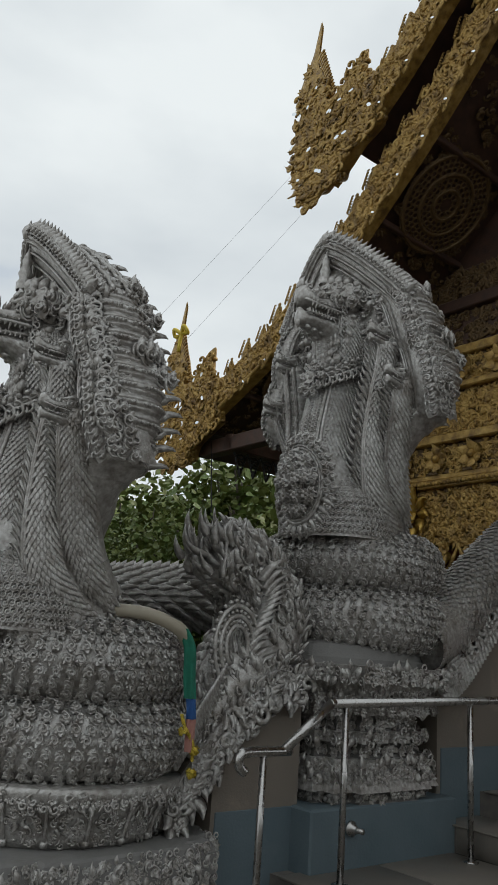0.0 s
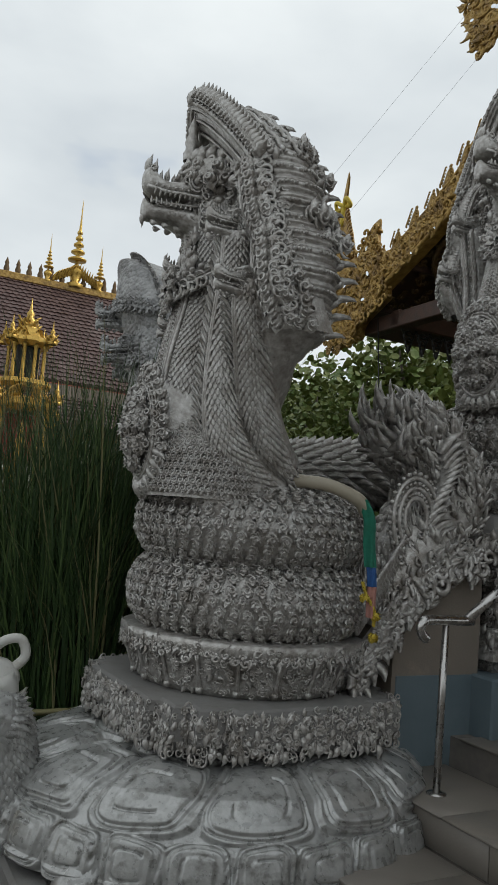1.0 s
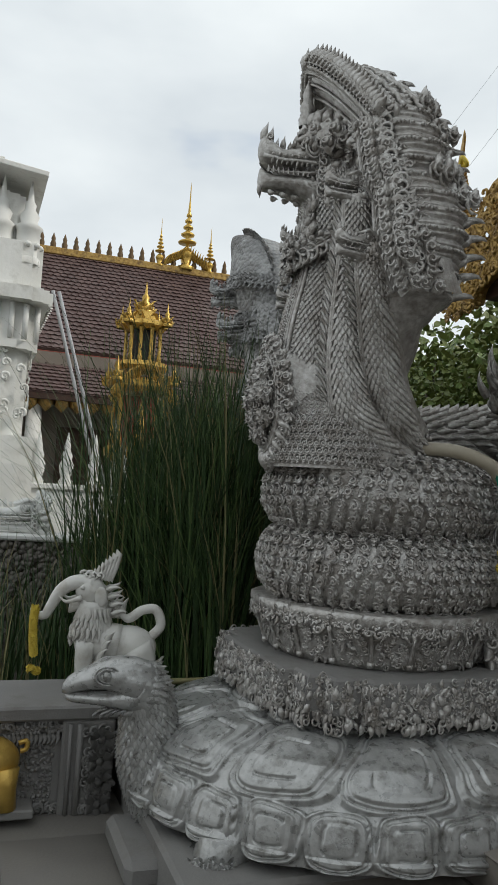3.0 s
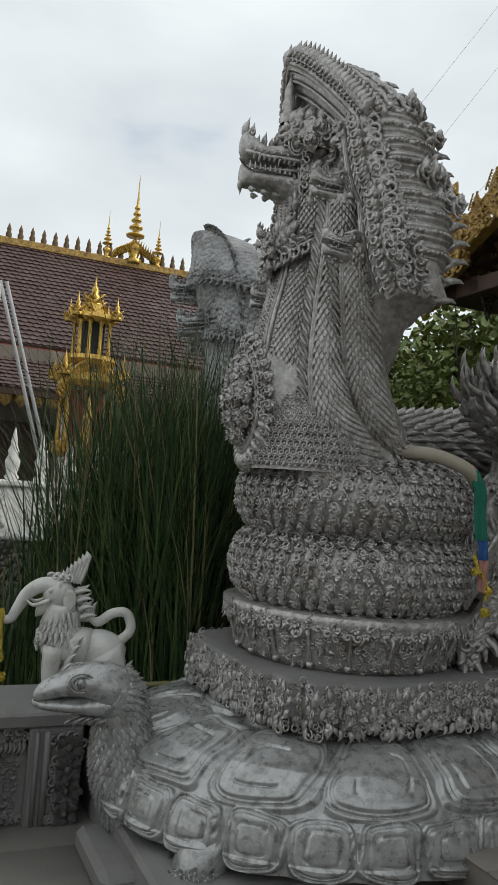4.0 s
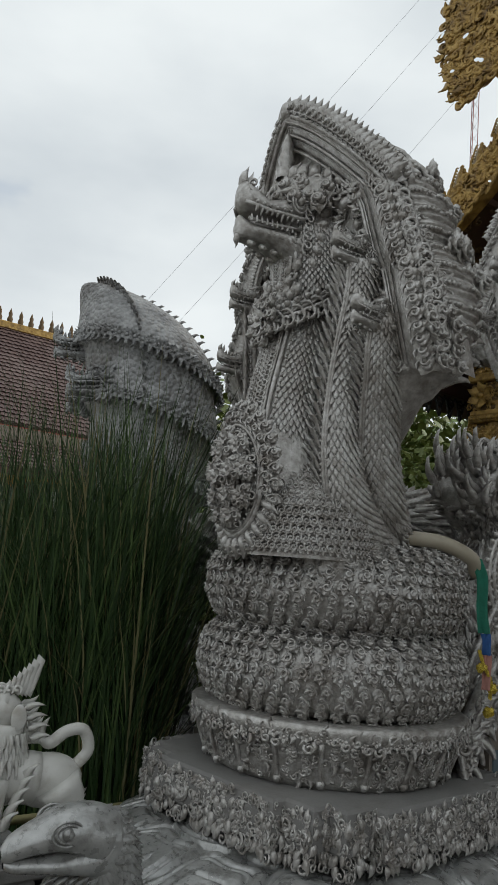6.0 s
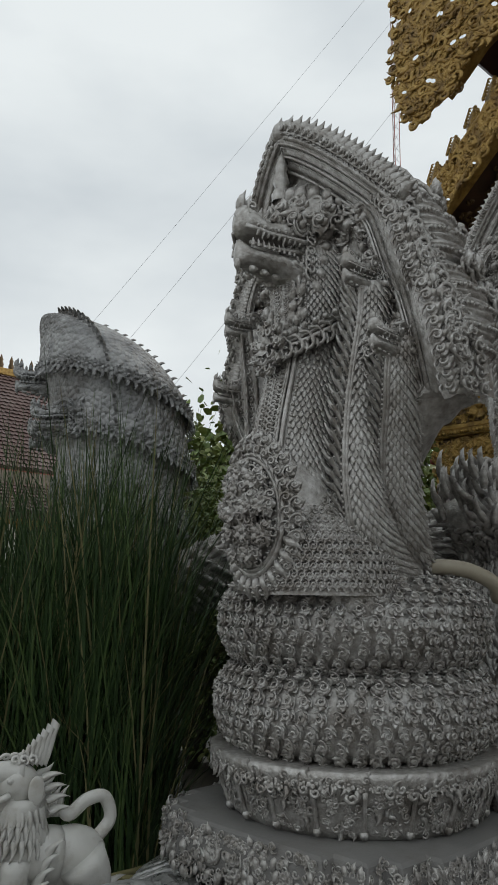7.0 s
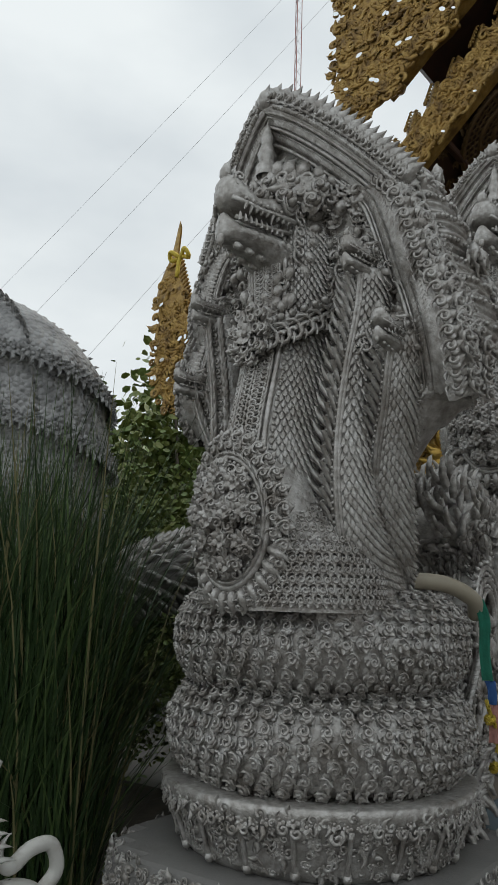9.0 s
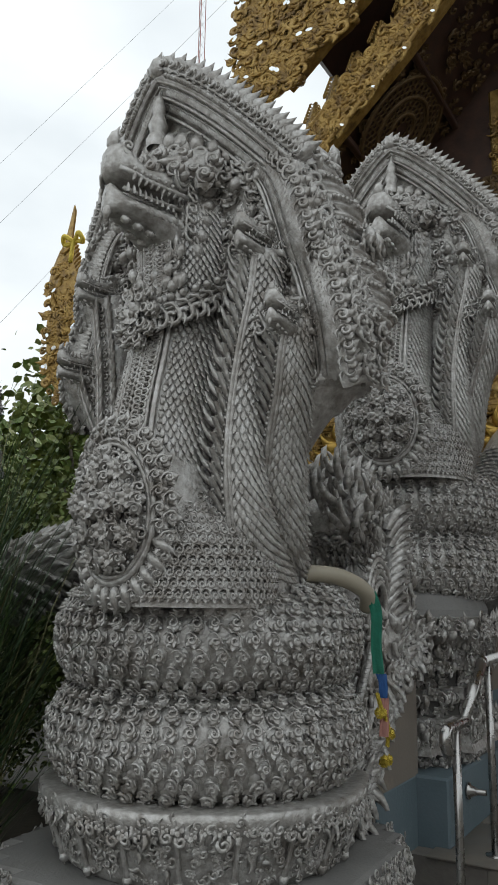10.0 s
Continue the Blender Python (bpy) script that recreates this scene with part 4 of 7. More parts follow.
base = new("lotus_pedestal")
base.matrix_world = SITE @ Matrix.Rotation(radians(2), 4, "Z")
tagged(base, "silver stucco slab and round lotus drum under the serpent", "pedestal")
slab_b = tiered([(0.64, 0.50), (0.64, 0.665), (0.72, 0.69), (0.75, 0.74), (0.75, 0.84), (0.73, 0.885), (0.71, 0.895)])
part("slab", slab_b, CEMENT, base, "grey stucco slab with stepped corners", smooth=False)
fr = Build()
rr = random.Random(3)
ol = redented(0.745)
for i in range(len(ol)):
    x0, y0 = ol[i]
    x1, y1 = ol[(i + 1) % len(ol)]
    ln = math.hypot(x1 - x0, y1 - y0)
    nx, ny = (y1 - y0) / ln, -(x1 - x0) / ln
    for k in range(max(1, int(ln / 0.026))):
        t = (k + rr.random()) / max(1, int(ln / 0.026))
        for z, sz in ((0.862, 0.04), (0.83, 0.05), (0.795, 0.056), (0.76, 0.056), (0.73, 0.05), (0.705, 0.05)):
            o = rr.choice((ROSETTE_V, SWIRL_V, SWIRL_V, BUD_V, BRACT_V)) if z > 0.72 else rr.choice((BUD_V, SWIRL_V, BUD_V))
            s = sz * rr.uniform(0.7, 1.15) * (0.6 if o is BEAD_V else 1)
            p = (x0 + (x1 - x0) * t, y0 + (y1 - y0) * t, z + rr.uniform(-0.015, 0.015))
            fr.add(*o, on(p, (nx + rr.uniform(-.3, .3), ny + rr.uniform(-.3, .3), 0.1), (rr.uniform(-.7, .7), rr.uniform(-.7, .7), -1 if z < 0.76 else rr.choice((-1, 1))), s, high=s * 0.7))
part("leaf_frieze", fr, SILVER, base, "silver frieze of crowded flowers and curls", smooth=True)

drum = Build().add(*lathe([(0.40, 0.885), (0.545, 0.885), (0.575, 0.90), (0.60, 0.93), (0.635, 1.04), (0.665, 1.10), (0.68, 1.13), (0.685, 1.165), (0.66, 1.172), (0.30, 1.175), (0.0, 1.176)], 72))
for j in range(20):
    g = 2 * math.pi * (j + 0.3) / 20
    c, s = math.cos(g), math.sin(g)
    drum.add(*tube([((0.595 + 0.075 * t) * c, (0.595 + 0.075 * t) * s, 0.91 + 0.19 * t) for t in (0, 0.25, 0.5, 0.75, 1)], [0.017, 0.01, 0.01, 0.01, 0.015], 6))
    drum.add(*BEAD_V, on((0.60 * c, 0.60 * s, 0.925), (c, s, -0.3), (0, 0, 1), 0.042))
    for k in range(46):
        h = g + 2 * math.pi / 20 * rr.uniform(0.14, 0.86)
        t = rr.random()
        c2, s2 = math.cos(h), math.sin(h)
        o = rr.choice((CURL_V, ROSETTE_V, FLAME_V, BEAD_V))
        q = rr.uniform(0.025, 0.042) * (0.5 if o is BEAD_V else 1)
        drum.add(*o, on(((0.592 + 0.075 * t) * c2, (0.592 + 0.075 * t) * s2, 0.92 + 0.17 * t), (c2, s2, -0.2), (rr.uniform(-1, 1), rr.uniform(-1, 1), rr.uniform(-1, 1)), q, high=q * 0.45))
for k in range(260):
    h = 2 * math.pi * k / 260
    c2, s2 = math.cos(h), math.sin(h)
    o = (ROSETTE_V, CURL_V, FLAME_V)[k % 3]
    q = rr.uniform(0.035, 0.052)
    drum.add(*o, on((0.675 * c2, 0.675 * s2, 1.115 + rr.uniform(-0.02, 0.02)), (c2, s2, 0), (rr.uniform(-.5, .5), 0, rr.choice((-1, 1))), q, high=q * 0.7))
part("lotus_drum", drum, SILVER, base, "silver drum with upright petals and scrolls", smooth=True)
kerb = Build().add(*block(-1.28, 0.1, -0.95, 0.6, -0.02, 0.17, 0.02)).add(*block(-1.42, -1.12, -0.55, 0.0, -0.02, 0.10, 0.03))
thing("turtle_plinth", kerb, CEMENT, SITE, "low cracked grey cement plinth under the turtle", "plinth", smooth=False)


# ---- turtle ----
def turtle_statue():
    b = Build()
    cu, cw, ru, rw = -0.10, -0.05, 1.16, 1.05
    def scute(a, s):
        """Height of the carved plates: a in turns, s from rim (0) to crown (1)."""
        if s < 0.30:
            n, lo, hi, sh = 26, 0.0, 0.30, 0.0
        elif s < 0.72:
            n, lo, hi, sh = 13, 0.30, 0.72, 0.25
        else:
            n, lo, hi, sh = 7, 0.72, 1.0, 0.1
        fa = (a * n + sh) % 1.0
        fs = (s - lo) / (hi - lo)
        wob = 0.05 * math.sin(fs * 5 + n) * (n == 13)
        ex = abs(2 * (fa + wob) - 1) * (1.0 + 0.10 * math.sin(9 * a * n + 3 * fs))
        ey = abs(2 * fs - 1) * (0.97 + 0.08 * math.sin(5.3 * a * n))
        d = max(0.0, 1 - (ex ** 5 + ey ** 5) ** 0.2)
        d += 0.02 * math.sin(37 * a + 11 * s) * d
        step = 0.026 * min(1, d / 0.07)
        for lv in (0.17, 0.25, 0.55):
            step += 0.008 * (1 / (1 + math.exp(-(d - lv) * 60)))
            step -= (0.014 if lv != 0.55 or math.sin(6.28 * fa + 40 * int(a * n)) > -0.3 else 0.0) * math.exp(-((d - lv) / 0.028) ** 2)
        return step
    def shell(a, s):
        g = 2 * math.pi * a
        prof = [(1.03, 0.21), (1.02, 0.30), (1.0, 0.39), (0.955, 0.475), (0.88, 0.545), (0.75, 0.60), (0.55, 0.635), (0.28, 0.645), (0.0, 0.65)]
        k = s * (len(prof) - 1)
        i = min(len(prof) - 2, int(k))
        t = k - i
        r = prof[i][0] + (prof[i + 1][0] - prof[i][0]) * t
        z = prof[i][1] + (prof[i + 1][1] - prof[i][1]) * t
        if s < 0.06:
            r += 0.022 * abs(math.sin(13 * g))
        h = scute(a, s)
        r += h * 1.0 * (1 - s)
        return (cu + ru * r * math.cos(g), cw + rw * r * math.sin(g), z + h * (0.4 + 0.6 * s))
    b.add(*lattice(shell, 1200, 230, True, False))
    b.add(*lattice(lambda a, c: (cu + ru * (1.0 - 0.22 * c) * math.cos(2 * math.pi * a), cw + rw * (1.0 - 0.22 * c) * math.sin(2 * math.pi * a), 0.27 - 0.02 * math.sin(3.1 * c) - 0.14 * c), 80, 6, True, False))
    b.add(*lattice(lambda a, c: (cu + ru * (0.8 - 0.12 * c) * math.cos(2 * math.pi * a), cw + rw * (0.8 - 0.12 * c) * math.sin(2 * math.pi * a), 0.24 - 0.26 * c), 60, 4, True, False))
    # neck and head
    path = smooth_path([(-1.05, -0.10, 0.10), (-1.17, -0.10, 0.22), (-1.25, -0.11, 0.40), (-1.27, -0.13, 0.58), (-1.30, -0.15, 0.72), (-1.37, -0.17, 0.77)], 34)
    b.add(*tube(path, [0.175 - 0.05 * min(1, i / 24) for i in range(34)], 18))
    r = random.Random(5)
    for i in range(2, 31):
        rad = 0.175 - 0.05 * min(1, i / 24)
        d = (Vector(path[i + 1]) - Vector(path[i - 1])).normalized()
        ax = d.orthogonal().normalized()
        bx = d.cross(ax)
        n = int(26 * rad / 0.15)
        for j in range(n):
            g = 2 * math.pi * (j + 0.5 * (i % 2)) / n
            e = ax * math.cos(g) + bx * math.sin(g)
            b.add(*SCALE_V, on(Vector(path[i]) + e * (rad - 0.004), e, d * -1, 0.04, 0.036, 0.04))
    head = Matrix.Translation((-1.39, -0.165, 0.760)) @ Matrix.Rotation(radians(-10), 4, "Z") @ Matrix.Rotation(radians(-2), 4, "Y") @ Matrix.Scale(0.305, 4)
    def hull(rows, n=20):
        q = smooth_path(rows, 22)
        def at(s, g):
            x, z0, z1, w = q[int(round(s * 21))]
            a = 2 * math.pi * g
            return (x, w * math.cos(a), z0 + (z1 - z0) * (0.5 + 0.5 * math.sin(a)))
        b.add(*lattice(at, 22, n, cv=True), head)
    hull([(0.35, -0.34, 0.36, 0.34), (0.1, -0.3, 0.44, 0.4), (-0.25, -0.08, 0.44, 0.39), (-0.55, -0.06, 0.33, 0.3), (-0.78, -0.09, 0.23, 0.23), (-0.92, -0.12, 0.14, 0.17), (-1.0, -0.1, 0.03, 0.07)])
    hull([(0.3, -0.42, 0.1, 0.32), (0.0, -0.38, 0.05, 0.36), (-0.35, -0.30, -0.04, 0.30), (-0.7, -0.26, -0.05, 0.23), (-0.88, -0.23, -0.07, 0.16), (-0.96, -0.18, -0.1, 0.05)])
    for s in (-1, 1):
        b.add(*BEAD_V, head @ on((-0.32, s * 0.35, 0.22), (-0.3, s, 0.2), (0, 0, 1), 0.16))
        for rr_ in (0.1, 0.14):
            b.add(*tube([(-0.32 + rr_ * 1.3 * math.cos(g), s * (0.355 - 0.12 * abs(math.cos(g)) * rr_), 0.22 + rr_ * math.sin(g)) for g in np.linspace(0, 2 * math.pi, 17)], 0.018, 5), head)
    for i in range(9):
        y = (i - 4) / 4
        b.add(*FLAME_V, head @ on((-0.3 + 0.35 * abs(y), 0.34 * y, -0.36), (0, y, -1), (-0.6, y, -0.3), 0.22))
    # front legs
    for s in (-1, 1):
        b.add(*tube(smooth_path([(-0.80, s * 0.52 - 0.06, 0.3), (-1.0, s * 0.60 - 0.06, 0.22), (-1.08, s * 0.64 - 0.06, 0.1), (-1.1, s * 0.65 - 0.06, 0.0)], 12), [0.14, 0.14, 0.135, 0.13, 0.125, 0.12, 0.11, 0.105, 0.1, 0.1, 0.11, 0.12], 14))
        for i in range(60):
            g, h = r.uniform(0, 6.28), r.uniform(0.0, 0.2)
            e = Vector((math.cos(g), math.sin(g), 0))
            b.add(*ROSETTE_V, on(Vector((-1.07, s * 0.63 - 0.06, h)) + e * 0.115, e, (0, 0, 1), 0.05))
    return b


thing("turtle_statue", turtle_statue(), SILVER_LIGHT, SITE, "silver-painted stucco turtle statue with carved shell plates carrying the serpent", "statue")

# ---- pedestal under the second serpent ----
ped = new("tiered_pedestal")
ped.matrix_world = SITE @ Matrix.Translation((2.0, -0.02, 0)) 
tagged(ped, "tiered silver stucco pedestal on a faded blue block", "pedestal")
part("block", Build().add(*block(-0.70, 0.66, -0.62, 0.62, 0.5, 0.985, 0.012)), BLUE, ped, "faded blue painted block")
TIERS = ((0.985, 1.06, 0.60, 0.60, CEMENT), (1.06, 1.24, 0.66, 0.60, SILVER), (1.24, 1.335, 0.55, 0.55, CEMENT), (1.335, 1.40, 0.60, 0.60, SILVER), (1.40, 1.50, 0.54, 0.54, CEMENT), (1.50, 1.70, 0.60, 0.66, SILVER), (1.70, 1.80, 0.72, 0.74, SILVER))
for z0, z1, h0, h1, mat in TIERS:
    tb = tiered([(h0, z0), ((h0 + h1) / 2 - 0.01, (z0 + z1) / 2), (h1, z1)])
    part("tier", tb, mat, ped, smooth=False)
for kz, (z0, z1, h0, h1, mat) in enumerate(TIERS):
    fb = Build()
    ol = redented((h0 + h1) / 2 + 0.005)
    rows = max(1, int((z1 - z0) / 0.05))
    for i in range(len(ol)):
        x0, y0 = ol[i]
        x1, y1 = ol[(i + 1) % len(ol)]
        if max(y0, y1) > 0.5 and min(x0, x1) > 0.2:
            continue
        ln = math.hypot(x1 - x0, y1 - y0)
        nx, ny = (y1 - y0) / ln, -(x1 - x0) / ln
        for q in range(rows):
            cnt = max(1, int(ln / 0.036))
            for k in range(cnt):
                t = (k + rr.random()) / cnt
                o = rr.choice((ROSETTE_V, SWIRL_V, BUD_V, ROSETTE_V)) if mat is SILVER else rr.choice((ROSETTE_V, BEAD_V, ROSETTE_V))
                s = rr.uniform(0.05, 0.075) * (0.6 if o is BEAD_V else 1)
                fb.add(*o, on((x0 + (x1 - x0) * t, y0 + (y1 - y0) * t, z0 + (z1 - z0) * (q + 0.5 + rr.uniform(-.2, .2)) / rows), (nx, ny, 0), (rr.uniform(-.7, .7), rr.uniform(-.7, .7), rr.choice((-1, 1))), s, high=s * 0.7))
    part("flower_frieze", fb, SILVER, ped, "silver frieze of small flowers", smooth=True)
part("neck_pad", Build().add(*lathe([(0.60, 1.78), (0.66, 1.80), (0.66, 1.84), (0.63, 1.92), (0.58, 1.945), (0, 1.945)], 40)), CEMENT, ped, "chipped grey cement pad")
spigot = Build().add(*tube([(-0.02, 0, 0), (0.10, 0, 0)], 0.016, 10)).add(*lathe([(0.0, 0), (0.045, 0), (0.045, 0.012), (0.03, 0.02), (0.02, 0.05), (0, 0.05)], 14), Matrix.Translation((0.0, 0, 0)) @ Matrix.Rotation(radians(90), 4, "Y"))
thing("pipe_spigot", spigot, STEEL, SITE @ Matrix.Translation((1.62, -0.645, 0.87)) @ Matrix.Rotation(radians(-90), 4, "Z"), "short steel pipe spigot on the blue block", "pipe")

# leaf band along the top of the balustrade wall
lb = Build()
band_path = [(0.42, -0.47, 1.0), (0.62, -0.47, 1.24), (0.82, -0.47, 1.48), (1.05, -0.47, 1.64), (1.3, -0.48, 1.70)]
lb.add(*tube(smooth_path(band_path, 20), 0.055, 8))
for q, (dz, s) in enumerate(((0.05, 0.07), (0.0, 0.09), (-0.05, 0.1), (-0.09, 0.1))):
    fringe(lb, [(u, w - 0.04, z + dz) for u, w, z in band_path], (-0.2, -1, 0.1), 46, s, 0.03, 10 + q, (3, 4, 5, 5))
thing("leaf_band", lb, SILVER, SITE, "silver leaf band arching along the balustrade wall", "ornament")

# flaming mythical beast on the balustrade between the serpents
mk = Build()
body = smooth_path([(0.62, -0.22, 1.25), (0.82, -0.25, 1.5), (1.05, -0.25, 1.78), (1.2, -0.22, 2.05), (1.05, -0.2, 2.3), (0.78, -0.22, 2.42)], 30)
mk.add(*tube(body, [0.20 + 0.07 * math.sin(math.pi * i / 29) for i in range(30)], 14))
r2 = random.Random(11)
for i in range(1000):
    k = r2.randrange(1, 29)
    d = (Vector(body[k + 0]) - Vector(body[k - 1])).normalized()
    g = r2.uniform(0, 6.28)
    ax = d.orthogonal().normalized()
    e = ax * math.cos(g) + d.cross(ax) * math.sin(g)
    rad = 0.20 + 0.07 * math.sin(math.pi * k / 29)
    s = r2.uniform(0.06, 0.10) * (1.15 if k > 18 else 1)
    o = r2.choice((FLAME_V, BUD_V, SWIRL_V, CURL_V, HOOK_V))
    mk.add(*o, on(Vector(body[k]) + e * (rad - 0.01), e, Vector((-0.6, 0, 0.9)) + e * 0.7 + d * 0.3, s, s * 0.6))
for j in range(5):
    c = Vector((0.72 + 0.05 * j, -0.2, 2.4 - 0.03 * j))
    for i in range(16):
        g = r2.uniform(-0.4, 1.0)
        mk.add(*FLAME_V, on(c + Vector((r2.uniform(-.12, .12), r2.uniform(-.2, .1), r2.uniform(-.15, .15))), (-0.5, -1, 0.3), (-1 + g, 0, 0.8 + g), r2.uniform(0.10, 0.17), 0.07))
for rad in (0.10, 0.15, 0.20):
    mk.add(*tube([(0.80 + 0.8 * rad * math.cos(g), -0.475 - 0.02 * (0.2 - rad), 1.86 + 1.15 * rad * math.sin(g)) for g in np.linspace(-0.6, 4.2, 24)], 0.014, 6))
    for g in np.linspace(-0.6, 4.2, 22):
        mk.add(*BEAD_V, on((0.80 + 0.8 * (rad + 0.024) * math.cos(g), -0.47, 1.86 + 1.15 * (rad + 0.024) * math.sin(g)), (0, -1, 0), (0, 0, 1), 0.03))
for i in range(22):
    t = i / 21
    mk.add(*FLAME_V, on((0.48 + 0.3 * t, -0.44, 1.20 + 0.42 * t), (-0.2, -1, 0), (-0.6, 0, 1), 0.14, 0.09))
    mk.add(*FLAME_V, on((0.95 + 0.06 * math.sin(9 * t), -0.46, 1.35 + 0.9 * t), (0, -1, 0), (0.5, 0, 0.9), 0.17, 0.09))
thing("flame_beast_statue", mk, SILVER, SITE, "silver stucco mythical beast of curling flames on the balustrade", "statue")

# serpent body rising along the upper balustrade
tail = Build()
tp = smooth_path([(2.35, -0.55, 1.98), (2.8, -0.42, 2.12), (3.4, -0.34, 2.55), (4.2, -0.34, 3.1), (6.0, -0.34, 4.1)], 60)
tail.add(*tube(tp, [0.21] * 60, 18))
for i in range(1, 44):
    d = (Vector(tp[i + 1]) - Vector(tp[i - 1])).normalized()
    ax = Vector((0, 1, 0))
    bx = d.cross(ax).normalized()
    for j in range(24):
        g = 2 * math.pi * (j + 0.5 * (i % 2)) / 24
        e = ax * math.cos(g) + bx * math.sin(g)
        tail.add(*SCALE_V, on(Vector(tp[i]) + e * 0.208, e, d * -1, r2.uniform(0.06, 0.075), 0.06, 0.06))
for i in range(2, 44):
    fp = Vector(tp[i]) + Vector((0, -0.16, -0.22))
    tail.add(*r2.choice((FLAME_V, ROSETTE_V, CURL_V)), on(fp, (0, -1, 0), (0, 0, -1), 0.12))
    tail.add(*FLAME_V, on(fp + Vector((0, 0, -0.06)), (0, -1, 0), (0.2, 0, -1), 0.12))
thing("serpent_tail_rail", tail, SILVER, SITE, "silver scaled serpent body rising along the balustrade", "ornament")

# ---- steel handrail ----
def handrail():
    top = new("handrail")
    top.matrix_world = SITE
    tagged(top, "brushed stainless steel handrail standing on the stairs", "handrail")
    w = -0.86
    part("rail", Build().add(*tube(smooth_path([(0.60, w, 1.25), (0.575, w, 1.265), (0.555, w, 1.30), (0.57, w, 1.335), (0.62, w, 1.345), (0.90, w, 1.345)], 24), 0.026, 14)), STEEL, top, smooth=True)
    part("sloping_rail", Build().add(*tube([(0.86, w, 1.35), (1.22, w, 1.60)], 0.026, 14)), STEEL, top, smooth=True)
    part("rail", Build().add(*tube([(1.19, w, 1.585), (6.0, w, 1.72)], 0.026, 14)), STEEL, top, smooth=True)
    for u, z0, z1 in ((0.72, 0.48, 1.345), (1.32, 0.65, 1.59), (2.5, 0.65, 1.62), (3.3, 0.99, 1.64)):
        post = part("post", Build().add(*tube([(u, w, z0), (u, w, z1)], 0.019, 12)), STEEL, top, smooth=True)
        part("flange", Build().add(*lathe([(0.0, 0.008), (0.05, 0.006), (0.05, 0.0)], 16), Matrix.Translation((u, w, z0 + 0.001))), STEEL, post, smooth=True)


handrail()

# ---- hose, cloth and garland on the coils ----
hose = Build().add(*tube(smooth_path([(0.05, -0.48, 2.00), (0.22, -0.60, 1.99), (0.38, -0.66, 1.93), (0.46, -0.64, 1.86)], 20), 0.036, 12))
thing("plastic_hose", hose, PVC, SITE @ Matrix.Translation((-0.09, 0.05, 0)), "tan plastic hose lying over the top coil", "hose")
cloth = new("votive_cloth")
cloth.matrix_world = SITE @ Matrix.Translation((-0.09, 0.05, 0))
tagged(cloth, "hanging green, blue and pink cloth sash on the coils", "cloth")
def sash(rows, width):
    p = smooth_path(rows, 14)
    return Build().add(*lattice(lambda a, c: tuple(Vector(p[int(round(a * 13))]) + Vector((0.8, -0.5, 0)) * (width * (c - 0.5)) + Vector((-0.5, -0.8, 0)) * (0.012 * math.sin(9 * c + 3 * a) + 0.022 * math.sin(math.pi * c))), 14, 7))
part("green_band", sash([(0.40, -0.67, 1.93), (0.45, -0.68, 1.84), (0.47, -0.67, 1.70), (0.48, -0.68, 1.58)], 0.07), GREEN_CLOTH, cloth, "green cloth", smooth=True)
part("blue_band", sash([(0.48, -0.685, 1.58), (0.485, -0.69, 1.54), (0.49, -0.69, 1.48)], 0.055), BLUE_CLOTH, cloth, "blue cloth", smooth=True)
part("pink_band", sash([(0.49, -0.69, 1.48), (0.49, -0.69, 1.40), (0.495, -0.69, 1.32)], 0.055), PINK_CLOTH, cloth, "pink cloth", smooth=True)


def garland(name, rows, thick, label, m, tassels=()):
    top = new(name)
    top.matrix_world = m
    tagged(top, label, "garland")
    b = Build()
    r = random.Random(17)
    for p in smooth_path(rows, 60):
        for k in range(5):
            g = r.uniform(0, 6.28)
            b.add(*ROSETTE_V, on(Vector(p) + Vector((math.cos(g), math.sin(g), r.uniform(-.3, .3))) * thick * 0.6, (math.cos(g), math.sin(g), 0.2), (0, 0, 1), thick * 1.3))
    part("flower_string", b, YELLOW, top, smooth=True)
    for t in tassels:
        tb = Build()
        for k in range(26):
            g, h = r.uniform(0, 6.28), r.uniform(-1, 1)
            tb.add(*ROSETTE_V, on(Vector(t) + Vector((math.cos(g) * 0.016, math.sin(g) * 0.016, 0.014 * h)), (math.cos(g), math.sin(g), h), (0, 0, 1), 0.02))
        part("tassel", tb, YELLOW, top, "yellow flower tassel", smooth=True)


garland("marigold_garland", [(0.43, -0.69, 1.50), (0.45, -0.70, 1.44), (0.50, -0.71, 1.36), (0.51, -0.70, 1.28)], 0.008, "withered yellow flower garland hanging from the coil", SITE @ Matrix.Translation((-0.09, 0.05, 0)), [(0.44, -0.70, 1.42), (0.51, -0.71, 1.33), (0.51, -0.70, 1.22), (0.53, -0.68, 1.21)])


# ---- temple porch with carved gold gable ----
LOW_EDGE = smooth_path([(3.75, 4.10), (3.27, 4.27), (2.6, 4.58), (1.87, 4.95), (1.21, 5.40), (0.62, 5.92), (0.2, 6.30), (-0.2, 6.68), (-0.73, 7.25), (-1.5, 8.15), (-2.4, 9.4), (-3.0, 10.4)], 120)
HIGH_EDGE = smooth_path([(1.25, 6.30), (0.85, 6.60), (0.5, 6.90), (0.1, 7.22), (-0.3, 7.60), (-0.8, 8.1), (-1.5, 9.0), (-2.3, 10.2), (-3.0, 11.4)], 90)
temple = new("temple_porch")
AWAY = Matrix.Translation((-1.1, 1.4, 2.7)) @ Matrix.Scale(1.06, 4) @ Matrix.Translation((1.1, -1.4, -2.7)) @ SITE
temple.matrix_world = AWAY
tagged(temple, "gilded carved temple porch with a steep two-tier gable roof", "temple")
rt = random.Random(23)


